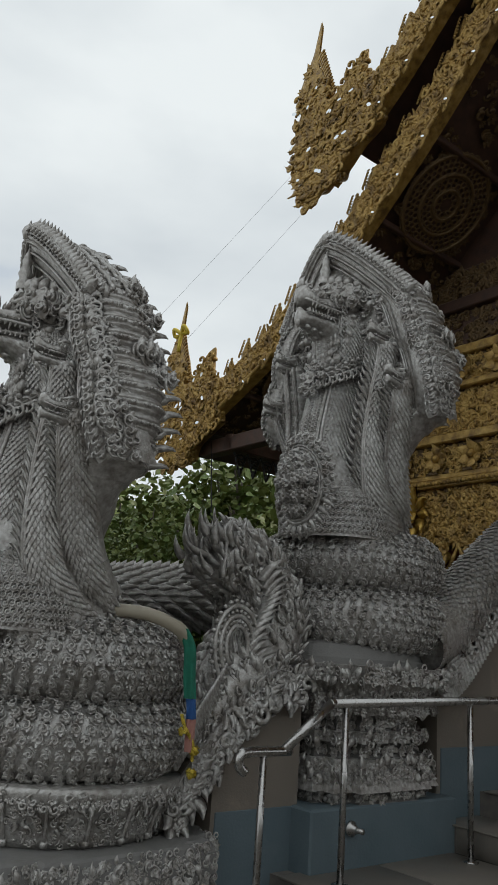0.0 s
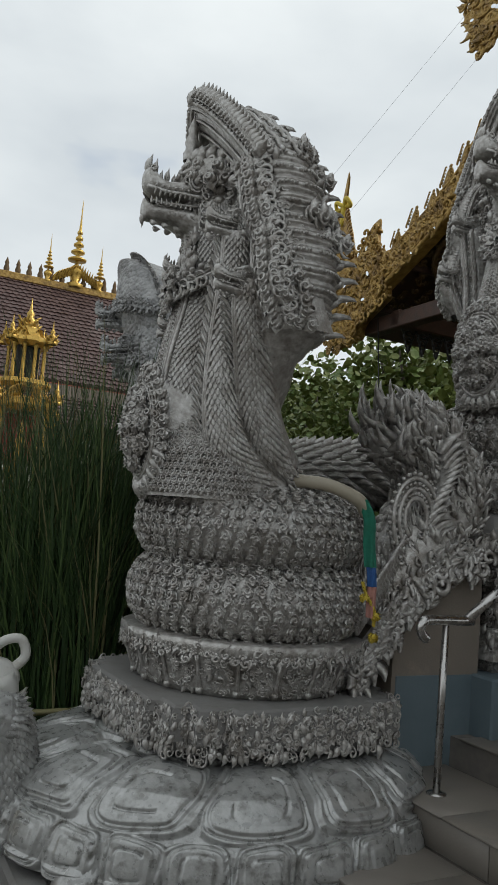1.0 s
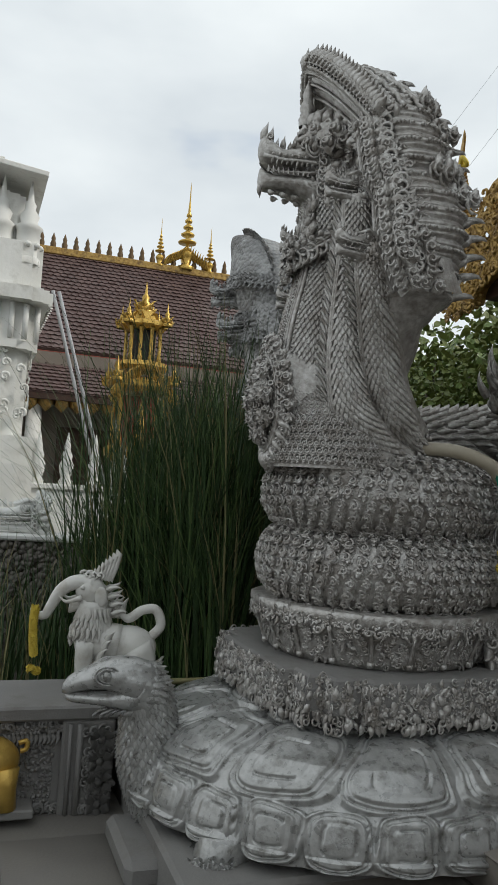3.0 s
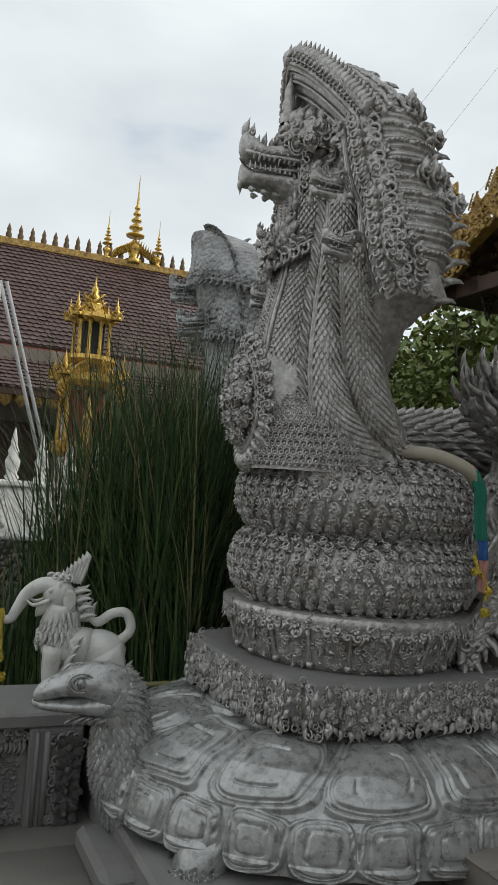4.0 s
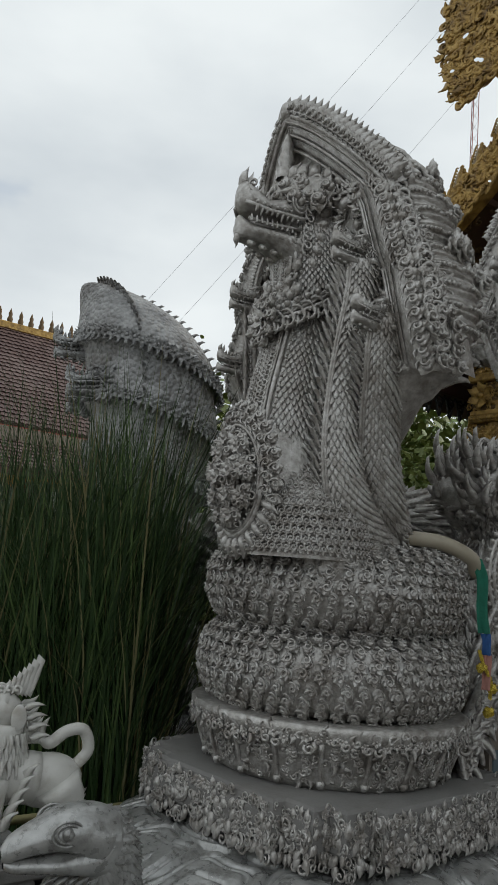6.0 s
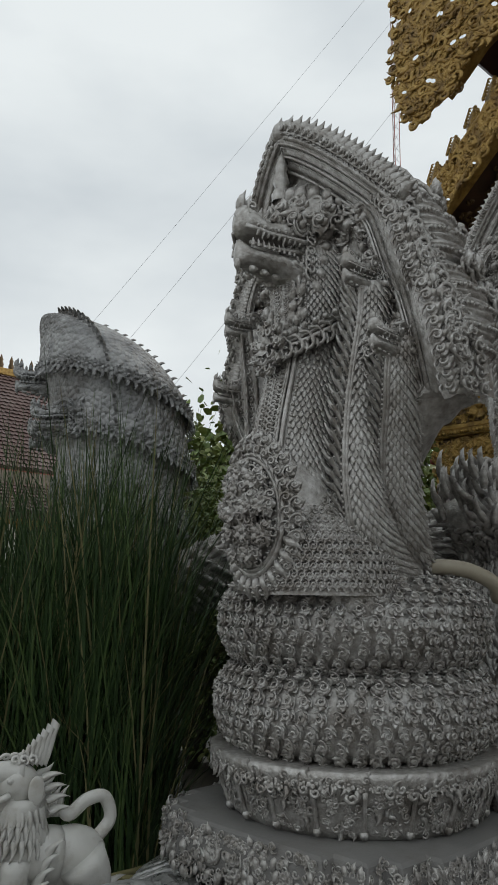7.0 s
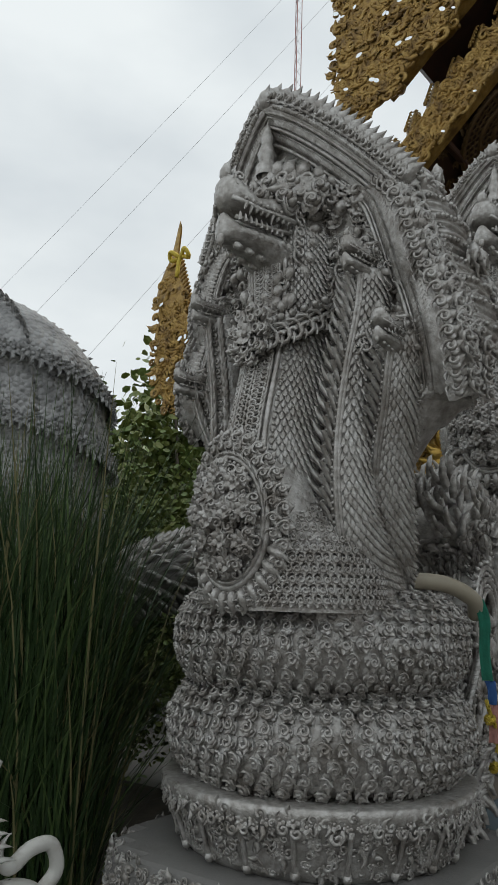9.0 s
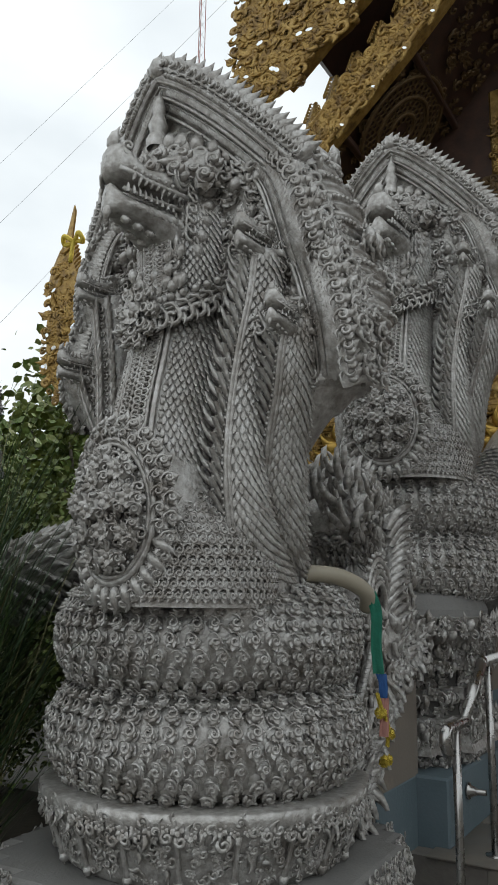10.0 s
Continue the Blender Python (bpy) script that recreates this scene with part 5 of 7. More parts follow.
def offset_line(line, d):
    out = []
    for i in range(len(line)):
        t = line[min(i + 1, len(line) - 1)] - line[max(i - 1, 0)]
        t = t / np.linalg.norm(t)
        n = np.array([-t[1], t[0]])
        if n[1] < 0:
            n = -n
        out.append(line[i] + n * d)
    return np.array(out)


def board(line, width, u0, u1):
    """A curved board between a line and its offset, with thickness in u."""
    up = offset_line(line, width)
    b = Build()
    n = len(line)
    v = []
    for u in (u0, u1):
        v += [(u, w, z) for w, z in line] + [(u, w, z) for w, z in up]
    f = []
    for i in range(n - 1):
        f += [(i, i + 1, n + i + 1, n + i), (2 * n + i + 1, 2 * n + i, 3 * n + i, 3 * n + i + 1), (i + 1, i, 2 * n + i, 2 * n + i + 1), (n + i, n + i + 1, 3 * n + i + 1, 3 * n + i)]
    return b.add(v, f)


def carve(b, line, d0, d1, u, n, size, out=(-1, 0, 0), kinds=(CURL_V, FLAME_V, ROSETTE_V, CURL_V, BEAD_V)):
    """Dense carving between two offsets of a line on the plane u."""
    for i in range(n):
        k = rt.randrange(len(line))
        p = offset_line(line[max(0, k - 1):k + 2], rt.uniform(d0, d1))[min(1, k)]
        o = rt.choice(kinds)
        s = size * rt.uniform(0.7, 1.25) * (0.5 if o is BEAD_V else 1)
        b.add(*o, on((u, p[0], p[1]), out, (0, rt.uniform(-1, 1), rt.uniform(-1, 1)), s, high=s * 0.8))


def finial_row(name, line, d, u, spacing, size, parent, lo, hi, mat=GOLD):
    """Upright leaf finials standing along a board."""
    b0 = Build()
    b0.add(*lathe([(0.02, 1.05), (0.10, 0.98), (0.07, 0.9), (0.17, 0.72), (0.22, 0.5), (0.3, 0.28), (0.26, 0.05), (0.3, -0.1)], 8, lambda g, r, z: r * (1 + 0.25 * math.cos(4 * g))), Matrix.Diagonal((0.55, 1, 1, 1)))
    for i in range(12):
        sd = 1 if i % 2 else -1
        t = i / 12
        b0.add(*CURL_V, on((-0.12, sd * (0.22 - 0.15 * t), 0.02 + 0.8 * t), (-1, 0.4 * sd, 0), (0, sd, 0.8), 0.28 - 0.1 * t))
    me = b0.mesh(name, mat, smooth=True)
    run = 0.0
    up = offset_line(line, d)
    for i in range(1, len(line)):
        run += np.linalg.norm(up[i] - up[i - 1])
        if run > spacing:
            run = 0.0
            w, z = up[i]
            if lo < w < hi:
                part(name, None, mat, parent, m=Matrix.Translation((u, w, z)) @ Matrix.Rotation(radians(rt.uniform(4, 10)), 4, "X") @ Matrix.Scale(size * rt.uniform(0.9, 1.1), 4), data=me)


def bottom_hangers(line, d, u, spacing, parent, lo, hi):
    b0 = Build().add(*lathe([(0.02, -1.0), (0.16, -0.85), (0.2, -0.6), (0.12, -0.45), (0.22, -0.2), (0.2, 0.1)], 8), Matrix.Diagonal((0.5, 1, 1, 1)))
    b0.add(*CURL_V, on((-0.1, 0, -0.75), (-1, 0, 0), (0, 1, 0.3), 0.4))
    me = b0.mesh("pendant", GOLD, smooth=True)
    mir = Build().add(*lathe([(0.0, 0.02), (0.5, 0.0)], 8), Matrix.Diagonal((1, 2.0, 1, 1))).mesh("mirror_chip", MIRROR)
    run = 0.0
    for i in range(1, len(line)):
        run += np.linalg.norm(line[i] - line[i - 1])
        if run > spacing:
            run = 0.0
            w, z = line[i]
            if lo < w < hi:
                t = line[i] - line[i - 1]
                a = math.atan2(t[1], t[0])
                q = part("pendant", None, GOLD, parent, m=Matrix.Translation((u - 0.03, w, z + 0.03)) @ Matrix.Rotation(a + math.pi * 0.98, 4, "X") @ Matrix.Rotation(radians(75), 4, "X") @ Matrix.Scale(0.17, 4), data=me)
                part("mirror_chip", None, MIRROR, q, m=Matrix.Translation((-0.16, 0.0, -0.3)) @ Matrix.Rotation(radians(-90), 4, "Y") @ Matrix.Scale(0.13, 4), data=mir)


bb = part("lower_barge_board", board(LOW_EDGE, 0.32, 2.85, 2.97), GOLD, temple, "carved gilded barge board", smooth=False)
cb = Build()
VIS = np.array([p for p in LOW_EDGE if p[0] > -1.6])
carve(cb, VIS, 0.05, 0.28, 2.845, 1500, 0.105)
for d, r in ((0.03, 0.028), (0.08, 0.018), (0.305, 0.02)):
    cb.add(*tube([(2.84, w, z) for w, z in offset_line(LOW_EDGE, d)], r, 6))
part("carving", cb, GOLD, bb, "raised gilded scrollwork", smooth=True)
finial_row("leaf_finial", LOW_EDGE, 0.33, 2.9, 0.27, 0.23, bb, -1.6, 3.2)
bottom_hangers(LOW_EDGE, 0, 2.86, 0.36, bb, -1.4, 2.4)
ub = part("upper_barge_board", board(HIGH_EDGE[HIGH_EDGE[:, 0] < 1.0], 0.32, 2.68, 2.80), GOLD, temple, "carved gilded barge board", smooth=False)
cb = Build()
VIS2 = np.array([p for p in HIGH_EDGE if p[0] > -1.4])
carve(cb, VIS2, 0.05, 0.28, 2.675, 1100, 0.105)
for d, r in ((0.03, 0.028), (0.08, 0.018), (0.305, 0.02)):
    cb.add(*tube([(2.67, w, z) for w, z in offset_line(HIGH_EDGE, d)], r, 6))
part("carving", cb, GOLD, ub, "raised gilded scrollwork", smooth=True)
finial_row("leaf_finial", HIGH_EDGE, 0.33, 2.73, 0.28, 0.24, ub, -1.6, 0.55)
bottom_hangers(HIGH_EDGE, 0, 2.69, 0.38, ub, -1.2, 0.6)


HOOK_LINE = [(0.40, 7.00), (0.85, 6.76), (0.95, 6.54), (1.10, 6.58), (1.27, 6.50), (1.49, 6.66), (1.59, 7.02), (1.62, 7.51), (1.58, 7.83), (1.69, 8.05), (1.60, 8.36), (1.48, 8.60), (1.37, 9.05),
             (1.40, 8.42), (1.25, 8.25), (1.20, 7.95), (1.13, 7.69), (0.91, 7.75), (0.80, 7.95), (0.64, 8.10), (0.65, 7.75), (0.48, 7.50)]


def swan_finial(parent, m):
    """The upturned hooked end of a barge board with two flame tips, thick and carved on both faces."""
    line = smooth_path(HOOK_LINE + [HOOK_LINE[0]], 100)[:-1]
    cx, cz = 1.15, 7.2
    def skin(a, c):
        i = min(98, int(round(a * 99)) % 99)
        w, z = line[i]
        k = (0.0, 0.10, 0.16, 0.10, 0.0)
        q = (0.90, 0.97, 1.0, 0.97, 0.90)
        j = int(round(c * 4))
        return ((j - 2) * 0.05 * min(1, max(0.12, 1 - (z - 7.5) / 0.9)), cx + (w - cx) * q[j], cz + (z - cz) * (0.5 + 0.5 * q[j]))
    b = Build().add(*lattice(skin, 99, 5, True, False))
    n = len(line)
    for sx in (-0.1, 0.1):
        ring = [(sx * min(1, max(0.12, 1 - (z - 7.5) / 0.9)), cx + (w - cx) * 0.90, cz + (z - cz) * 0.95) for w, z in line]
        b.add(ring, [tuple(range(n)) if sx < 0 else tuple(range(n - 1, -1, -1))])
    def inside(w, z):
        hit = False
        for i in range(n):
            (x0, y0), (x1, y1) = line[i], line[i - 1]
            if (y0 > z) != (y1 > z) and w < (x1 - x0) * (z - y0) / (y1 - y0) + x0:
                hit = not hit
        return hit
    done = 0
    chips = []
    while done < 460:
        w, z = rt.uniform(0.45, 1.7), rt.uniform(6.5, 8.6)
        if inside(w, z) and (z < 7.9 or rt.random() < 0.2):
            done += 1
            s = rt.uniform(0.07, 0.15)
            b.add(*rt.choice((CURL_V, FLAME_V, FLAME_V, ROSETTE_V)), on((-0.095 * min(1, max(0.12, 1 - (z - 7.5) / 0.9)), w, z - 0.05), (-1, 0, 0), (0, rt.uniform(-1, 1), rt.uniform(-1, 1)), s, high=s * 0.5))
            if done % 26 == 0 and z < 8.0:
                chips.append((w, z))
    for i in range(0, n, 2):
        w, z = line[i]
        if z > 7.95:
            continue
        b.add(*CURL_V, on((-0.06, cx + (w - cx) * 0.95, z), (-1, 0, 0), (0, w - cx, z - cz), 0.10))
        b.add(*BEAD_V, on((0, w, z), (0, w - cx, z - cz), (1, 0, 0), 0.07))
    for i in range(14):
        t = i / 13
        b.add(*HOOK_V, on((0, 1.36 - 0.2 * t, 8.45 - 0.7 * t), (-1, 0, 0), (0, -1, 0.5), 0.13))
    fin = part("hooked_finial", b, GOLD, parent, "gilded hooked finial with flame tips", m=m, smooth=True)
    mir = Build().add(*lathe([(0.0, 0.02), (0.5, 0.0)], 7), Matrix.Diagonal((0.7, 1.2, 1, 1))).mesh("mirror_chip", MIRROR)
    for w, z in chips:
        part("mirror_chip", None, MIRROR, fin, m=Matrix.Translation((-0.165, w, z)) @ Matrix.Rotation(radians(-90 + rt.uniform(-12, 12)), 4, "Y") @ Matrix.Rotation(rt.uniform(0, 3), 4, "Z") @ Matrix.Scale(rt.uniform(0.045, 0.07), 4), data=mir)


SQUAT = Matrix.Translation((0, 0, 6.5)) @ Matrix.Diagonal((1, 1, 0.87, 1)) @ Matrix.Translation((0, 0, -6.5))
swan_finial(temple, Matrix.Translation((2.74, -0.06, 0)) @ SQUAT)
swan_finial(temple, Matrix.Translation((2.91, 2.40, -2.56)) @ SQUAT)

# roof slabs behind the boards
def roof_slab(line, u0, u1, lift, thick):
    a, c = offset_line(line, lift), offset_line(line, lift + thick)
    b = Build()
    n = len(line)
    v = []
    for u in (u0, u1):
        v += [(u, w, z) for w, z in a] + [(u, w, z) for w, z in c]
    f = []
    for i in range(n - 1):
        f += [(i + 1, i, n + i, n + i + 1), (2 * n + i, 2 * n + i + 1, 3 * n + i + 1, 3 * n + i), (i, i + 1, 2 * n + i + 1, 2 * n + i), (n + i + 1, n + i, 3 * n + i, 3 * n + i + 1)]
    f.append((0, 2 * n, 3 * n, n))
    return b.add(v, f)


part("lower_roof", roof_slab(LOW_EDGE, 2.975, 12.0, 0.10, 0.14), WOOD_DARK, temple, "dark wooden roof soffit", smooth=False)
part("upper_roof", roof_slab(HIGH_EDGE[HIGH_EDGE[:, 0] < 0.72], 2.805, 12.0, 0.10, 0.14), WOOD_DARK, temple, "dark wooden roof soffit", smooth=False)
def mirrored(line):
    return np.array([(-6.0 - w, z) for w, z in line])


part("lower_roof", roof_slab(mirrored(LOW_EDGE), 2.85, 12.0, 0.10, 0.14), WOOD_DARK, temple, "dark wooden roof soffit", smooth=False)
part("upper_roof", roof_slab(mirrored(HIGH_EDGE), 2.68, 12.0, 0.10, 0.14), WOOD_DARK, temple, "dark wooden roof soffit", smooth=False)
part("gable_wall", Build().add([(4.26, -7.9, 4.6), (4.26, -7.25, 6.7), (4.26, -3.0, 11.4), (4.26, -3.0, 4.6)], [(3, 2, 1, 0)]), WOOD_DARK, temple, "dark wooden gable wall", smooth=False)
bw = Build()
bw.add([(4.26, 1.9, 4.6), (4.26, 1.25, 6.7), (4.26, -3.0, 11.4), (4.26, -3.0, 4.6), (4.4, 1.9, 4.6), (4.4, 1.25, 6.7), (4.4, -3.0, 11.4), (4.4, -3.0, 4.6)], [(0, 1, 2, 3), (7, 6, 5, 4), (0, 4, 5, 1), (1, 5, 6, 2), (0, 3, 7, 4)])
part("gable_wall", bw, WOOD_DARK, temple, "dark wooden gable wall", smooth=False)

# pierced round medallions under the sloping soffit
def pierced_disc(parent, w, z, u, radius, tilt):
    m = Matrix.Translation((u, w, z)) @ Matrix.Rotation(radians(tilt), 4, "X")
    disc = part("medallion", Build().add(*lathe([(0.0, -0.01), (radius, -0.01), (radius, 0.02), (0.0, 0.02)], 40)), WOOD_DARK, parent, "round pierced dark wooden medallion", m=m)
    b = Build()
    for ring in range(2, 11):
        r = radius * ring / 10
        n = max(6, int(2 * math.pi * r / 0.062))
        for j in range(n):
            g = 2 * math.pi * (j + 0.5 * (ring % 2)) / n
            q = 0.030
            b.add(*tube([(r * math.cos(g) + q * math.cos(h), r * math.sin(g) + q * math.sin(h), -0.02) for h in np.linspace(0, 2 * math.pi, 8)], 0.008, 4, cap=False))
    for r in (0.3, 0.62, 1.0):
        b.add(*tube([(radius * r * math.cos(h), radius * r * math.sin(h), -0.022) for h in np.linspace(0, 2 * math.pi, 41)], 0.02, 6, cap=False))
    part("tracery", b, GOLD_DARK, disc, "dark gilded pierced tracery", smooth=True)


for w, z, tilt in ((2.15, 4.86, -33), (0.25, 6.32, -43), (-1.2, 7.9, -49)):
    pierced_disc(temple, w, z, 3.56, 0.50, tilt)
for k in range(8):
    t = k / 7
    w = 3.2 - 4.6 * t
    z = float(np.interp(-w, -LOW_EDGE[:, 0], LOW_EDGE[:, 1]))
    part("rafter", Build().add(*block(2.98, 4.25, w - 0.03, w + 0.03, z + 0.02, z + 0.09, 0.01)), WOOD_DARK, temple, "dark carved rafter", smooth=False)
fill = Build()
for i in range(520):
    w = rt.uniform(-1.5, 3.2)
    z = float(np.interp(-w, -LOW_EDGE[:, 0], LOW_EDGE[:, 1])) + 0.09
    fill.add(*rt.choice((CURL_V, ROSETTE_V)), on((rt.uniform(3.0, 4.2), w, z), (0, -0.5, -0.8), (rt.uniform(-1, 1), 0.5, 0), rt.uniform(0.07, 0.11)))
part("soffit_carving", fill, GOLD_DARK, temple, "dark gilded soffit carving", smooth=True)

# facade: stacked carved lintel bands
def band(z0, z1, u, mat, name, carving=0, size=0.1, parent=temple, w0=-3.4, w1=2.2, cm=None, kinds=(CURL_V, FLAME_V, ROSETTE_V, CURL_V)):
    p = part(name, Build().add(*block(u, u + 0.22, w0, w1, z0, z1, 0.012)), mat, parent, smooth=False)
    if carving:
        b = Build()
        for i in range(carving):
            o = rt.choice(kinds)
            s = size * rt.uniform(0.7, 1.3)
            b.add(*o, on((u, rt.uniform(-1.2, w1), rt.uniform(z0 + size * 0.4, z1 - size * 0.4)), (-1, 0, 0), (0, rt.uniform(-1, 1), rt.uniform(-1, 1)), s, high=s * 0.7))
        part("carving", b, cm or GOLD, p, "raised gilded foliage", smooth=True)
    return p


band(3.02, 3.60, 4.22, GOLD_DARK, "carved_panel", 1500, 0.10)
band(3.60, 3.68, 4.14, GOLD, "bead_moulding")
bd = Build()
for j in range(80):
    bd.add(*BEAD_V, on((4.135, -1.4 + 0.045 * j, 3.64), (-1, 0, 0), (0, 0, 1), 0.05))
part("bead_row", bd, GOLD, temple, smooth=True)
band(3.68, 3.74, 4.17, GOLD, "moulding")
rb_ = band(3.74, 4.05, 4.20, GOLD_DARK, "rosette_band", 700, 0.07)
for j in range(9):
    part("rosette", Build().add(*ROSETTE_V, on((4.19, -1.3 + 0.42 * j, 3.9), (-1, 0, 0), (0, 0, 1), 0.26)), GOLD, rb_, smooth=True)
band(4.05, 4.14, 4.12, GOLD, "moulding")
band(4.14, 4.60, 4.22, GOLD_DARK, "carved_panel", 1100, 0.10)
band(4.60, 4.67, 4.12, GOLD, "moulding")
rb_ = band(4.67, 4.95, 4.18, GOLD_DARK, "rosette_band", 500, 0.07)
for j in range(9):
    part("rosette", Build().add(*ROSETTE_V, on((4.17, -1.2 + 0.42 * j, 4.81), (-1, 0, 0), (0, 0, 1), 0.26)), GOLD, rb_, smooth=True)
band(4.95, 5.05, 4.12, GOLD, "moulding")
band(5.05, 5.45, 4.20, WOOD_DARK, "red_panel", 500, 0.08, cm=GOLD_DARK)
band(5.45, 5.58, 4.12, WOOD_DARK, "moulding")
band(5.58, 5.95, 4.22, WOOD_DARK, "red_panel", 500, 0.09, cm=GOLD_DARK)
# scalloped fringe under the lintel
fg = Build()
for j in range(12):
    w = 1.9 - 0.3 * j
    for q in range(3):
        fg.add(*tube(smooth_path([(4.2, w - 0.15, 3.03), (4.2, w - 0.1, 2.93 - 0.02 * q), (4.2, w, 2.88 - 0.1 * (j % 3 == 1)), (4.2, w + 0.1, 2.93 - 0.02 * q), (4.2, w + 0.15, 3.03)], 14), 0.014, 5))
    fg.add(*FLAME_V, on((4.19, w, 2.95), (-1, 0, 0), (0, 0, -1), 0.16))
    fg.add(*ROSETTE_V, on((4.19, w, 3.0), (-1, 0, 0), (0, 0, 1), 0.14))
part("fringe", fg, GOLD, temple, "gilded scalloped fringe", smooth=True)
for j, w in enumerate((1.15, -0.45)):
    lz = Build()
    lz.add(*FLAME_V, on((4.17, w, 3.28), (-1, 0, 0), (0, 0, -1), 0.5, 0.22))
    lz.add(*ROSETTE_V, on((4.16, w, 3.36), (-1, 0, 0), (0, 0, 1), 0.3))
    for k in range(10):
        a = 2 * math.pi * k / 10
        lz.add(*FLAME_V, on((4.18, w + 0.12 * math.cos(a), 3.36 + 0.12 * math.sin(a)), (-1, 0, 0), (0, math.cos(a), math.sin(a)), 0.17))
    part("lintel_flower", lz, GOLD_BRIGHT, temple, "bright gold flower boss", smooth=True)
# columns and door wall
for w0, ztop in ((1.78, 4.85), (-0.62, 6.9)):
    col = part("column", Build().add(*block(4.24, 4.62, w0 - 0.2, w0 + 0.2, 0.9, ztop, 0.02)), GOLD, temple, "gilded carved column", smooth=False)
    cv = Build()
    for i in range(760):
        cv.add(*rt.choice((CURL_V, ROSETTE_V, FLAME_V)), on((4.236, w0 + rt.uniform(-.17, .17), rt.uniform(1.2, ztop - 0.3)), (-1, 0, 0), (0, rt.uniform(-1, 1), rt.uniform(-1, 1)), rt.uniform(0.05, 0.085)))
    part("carving", cv, GOLD, col, smooth=True)
part("inner_wall", Build().add(*block(6.0, 6.2, -3.4, 2.1, 0.9, 6.0)), RED, temple, "dark red inner wall", smooth=False)
part("side_wall", Build().add(*block(4.62, 12.0, 1.75, 1.95, 0.9, 4.9)), RED, temple, "red side wall", smooth=False)
part("floor_slab", Build().add(*block(3.9, 12.0, -3.4, 2.4, 0.0, 1.16, 0.02)), CEMENT, temple, "grey porch floor slab", smooth=False)
part("eave_beam", Build().add(*block(3.0, 12.0, 2.72, 2.86, 4.06, 4.24, 0.01)), WOOD_DARK, temple, "dark eave beam", smooth=False)
part("eave_beam", Build().add(*block(3.0, 3.16, 1.6, 3.35, 4.05, 4.22, 0.01)), WOOD_DARK, temple, "dark eave beam", smooth=False)
lace = Build()
for j in range(30):
    u = 3.1 + 0.2 * j
    for k in range(3):
        lace.add(*tube([(u + 0.1 + (0.1 - 0.03 * k) * math.cos(g), 2.79, 4.05 - 0.07 * k + 0.06 * math.sin(g)) for g in np.linspace(0, 2 * math.pi, 9)], 0.014, 4))
    lace.add(*lathe([(0.0, -0.1), (0.03, -0.05), (0.02, 0.0)], 6), Matrix.Translation((u + 0.1, 2.79, 3.88)))
part("eave_lace", lace, BLACK, temple, "dark pierced eave valance", smooth=True)
pillar2 = part("column", Build().add(*block(5.3, 5.6, 2.65, 2.95, 0.0, 4.1, 0.015)), RED, temple, "red lacquered column", smooth=False)
for z in (3.55, 3.75, 3.95):
    part("capital", Build().add(*block(5.24, 5.66, 2.59, 3.01, z, z + 0.08, 0.02)), RED if z != 3.75 else GOLD, pillar2, smooth=False)
# yellow cord tied to the end finial and the black wire
thing("yellow_bow", Build().add(*tube(smooth_path([(0, 0, 0), (-.05, .1, .07), (0, .14, 0), (0, 0, 0), (-.05, -.1, .07), (0, -.13, -.02), (0, 0, 0), (0.0, .04, -.22)], 30), 0.026, 6)), YELLOW, AWAY @ Matrix.Translation((2.78, 3.62, 5.62)), "faded yellow ribbon tied on the finial", "ribbon")
thing("hanging_wire", Build().add(*tube([(3.0, 3.1, 4.2), (3.0, 3.0, 3.4), (3.0, 2.92, 2.9)], 0.008, 5)), BLACK, AWAY, "thin black wire hanging under the eave", "wire")


# ---- low garden wall with relief panels, gilded elephant and lion ----
rl = random.Random(31)
gw = new("garden_wall")
gw.matrix_world = SITE @ Matrix.Translation((0, 0.27, -0.03))
tagged(gw, "low grey stucco wall with relief panels round the pond", "wall", kind="structure")
part("wall_body", Build().add(*block(-5.4, -1.36, 0.05, 0.52, -0.02, 0.50, 0.006)), CEMENT, gw, smooth=False)
part("coping", Build().add(*block(-5.45, -1.30, 0.0, 0.58, 0.50, 0.575, 0.012)), CEMENT, gw, "stained grey cement coping", smooth=False)
pl = part("pilaster", Build().add(*block(-1.62, -1.345, 0.008, 0.3, -0.015, 0.50, 0.012)), CEMENT, gw, smooth=False)
fl = Build()
for j in range(4):
    for k in range(2):
        fl.add(*ROSETTE_V, on((-1.42 - 0.0 * k, 0.0, 0.07 + 0.11 * j), (0, -1, 0), (0, 0, 1), 0.13))
    for q in range(16):
        fl.add(*CURL_V, on((-1.42 + rl.uniform(-.06, .06), 0.004, 0.07 + 0.11 * j + rl.uniform(-.06, .06)), (0, -1, 0), (rl.uniform(-1, 1), 0, rl.uniform(-1, 1)), 0.05))
part("flower_relief", fl, CEMENT, pl, smooth=True)
part("pilaster_frame", Build().add(*tube([(-1.53, 0.0, 0.0), (-1.53, 0.0, 0.48)], 0.018, 6)).add(*tube([(-1.58, 0.0, 0.0), (-1.58, 0.0, 0.48)], 0.012, 6)), CEMENT, pl, smooth=True)
gr = Build()
for i in range(2600):
    gr.add(*BEAD_V, on((rl.uniform(-3.4, -1.66), 0.048, rl.uniform(0.04, 0.42)), (0, -1, 0), (0, 0, 1), rl.uniform(0.012, 0.028)))
part("pebble_dash", gr, CEMENT, gw, "rough pebble-dashed panel", smooth=True)
eb = Build()
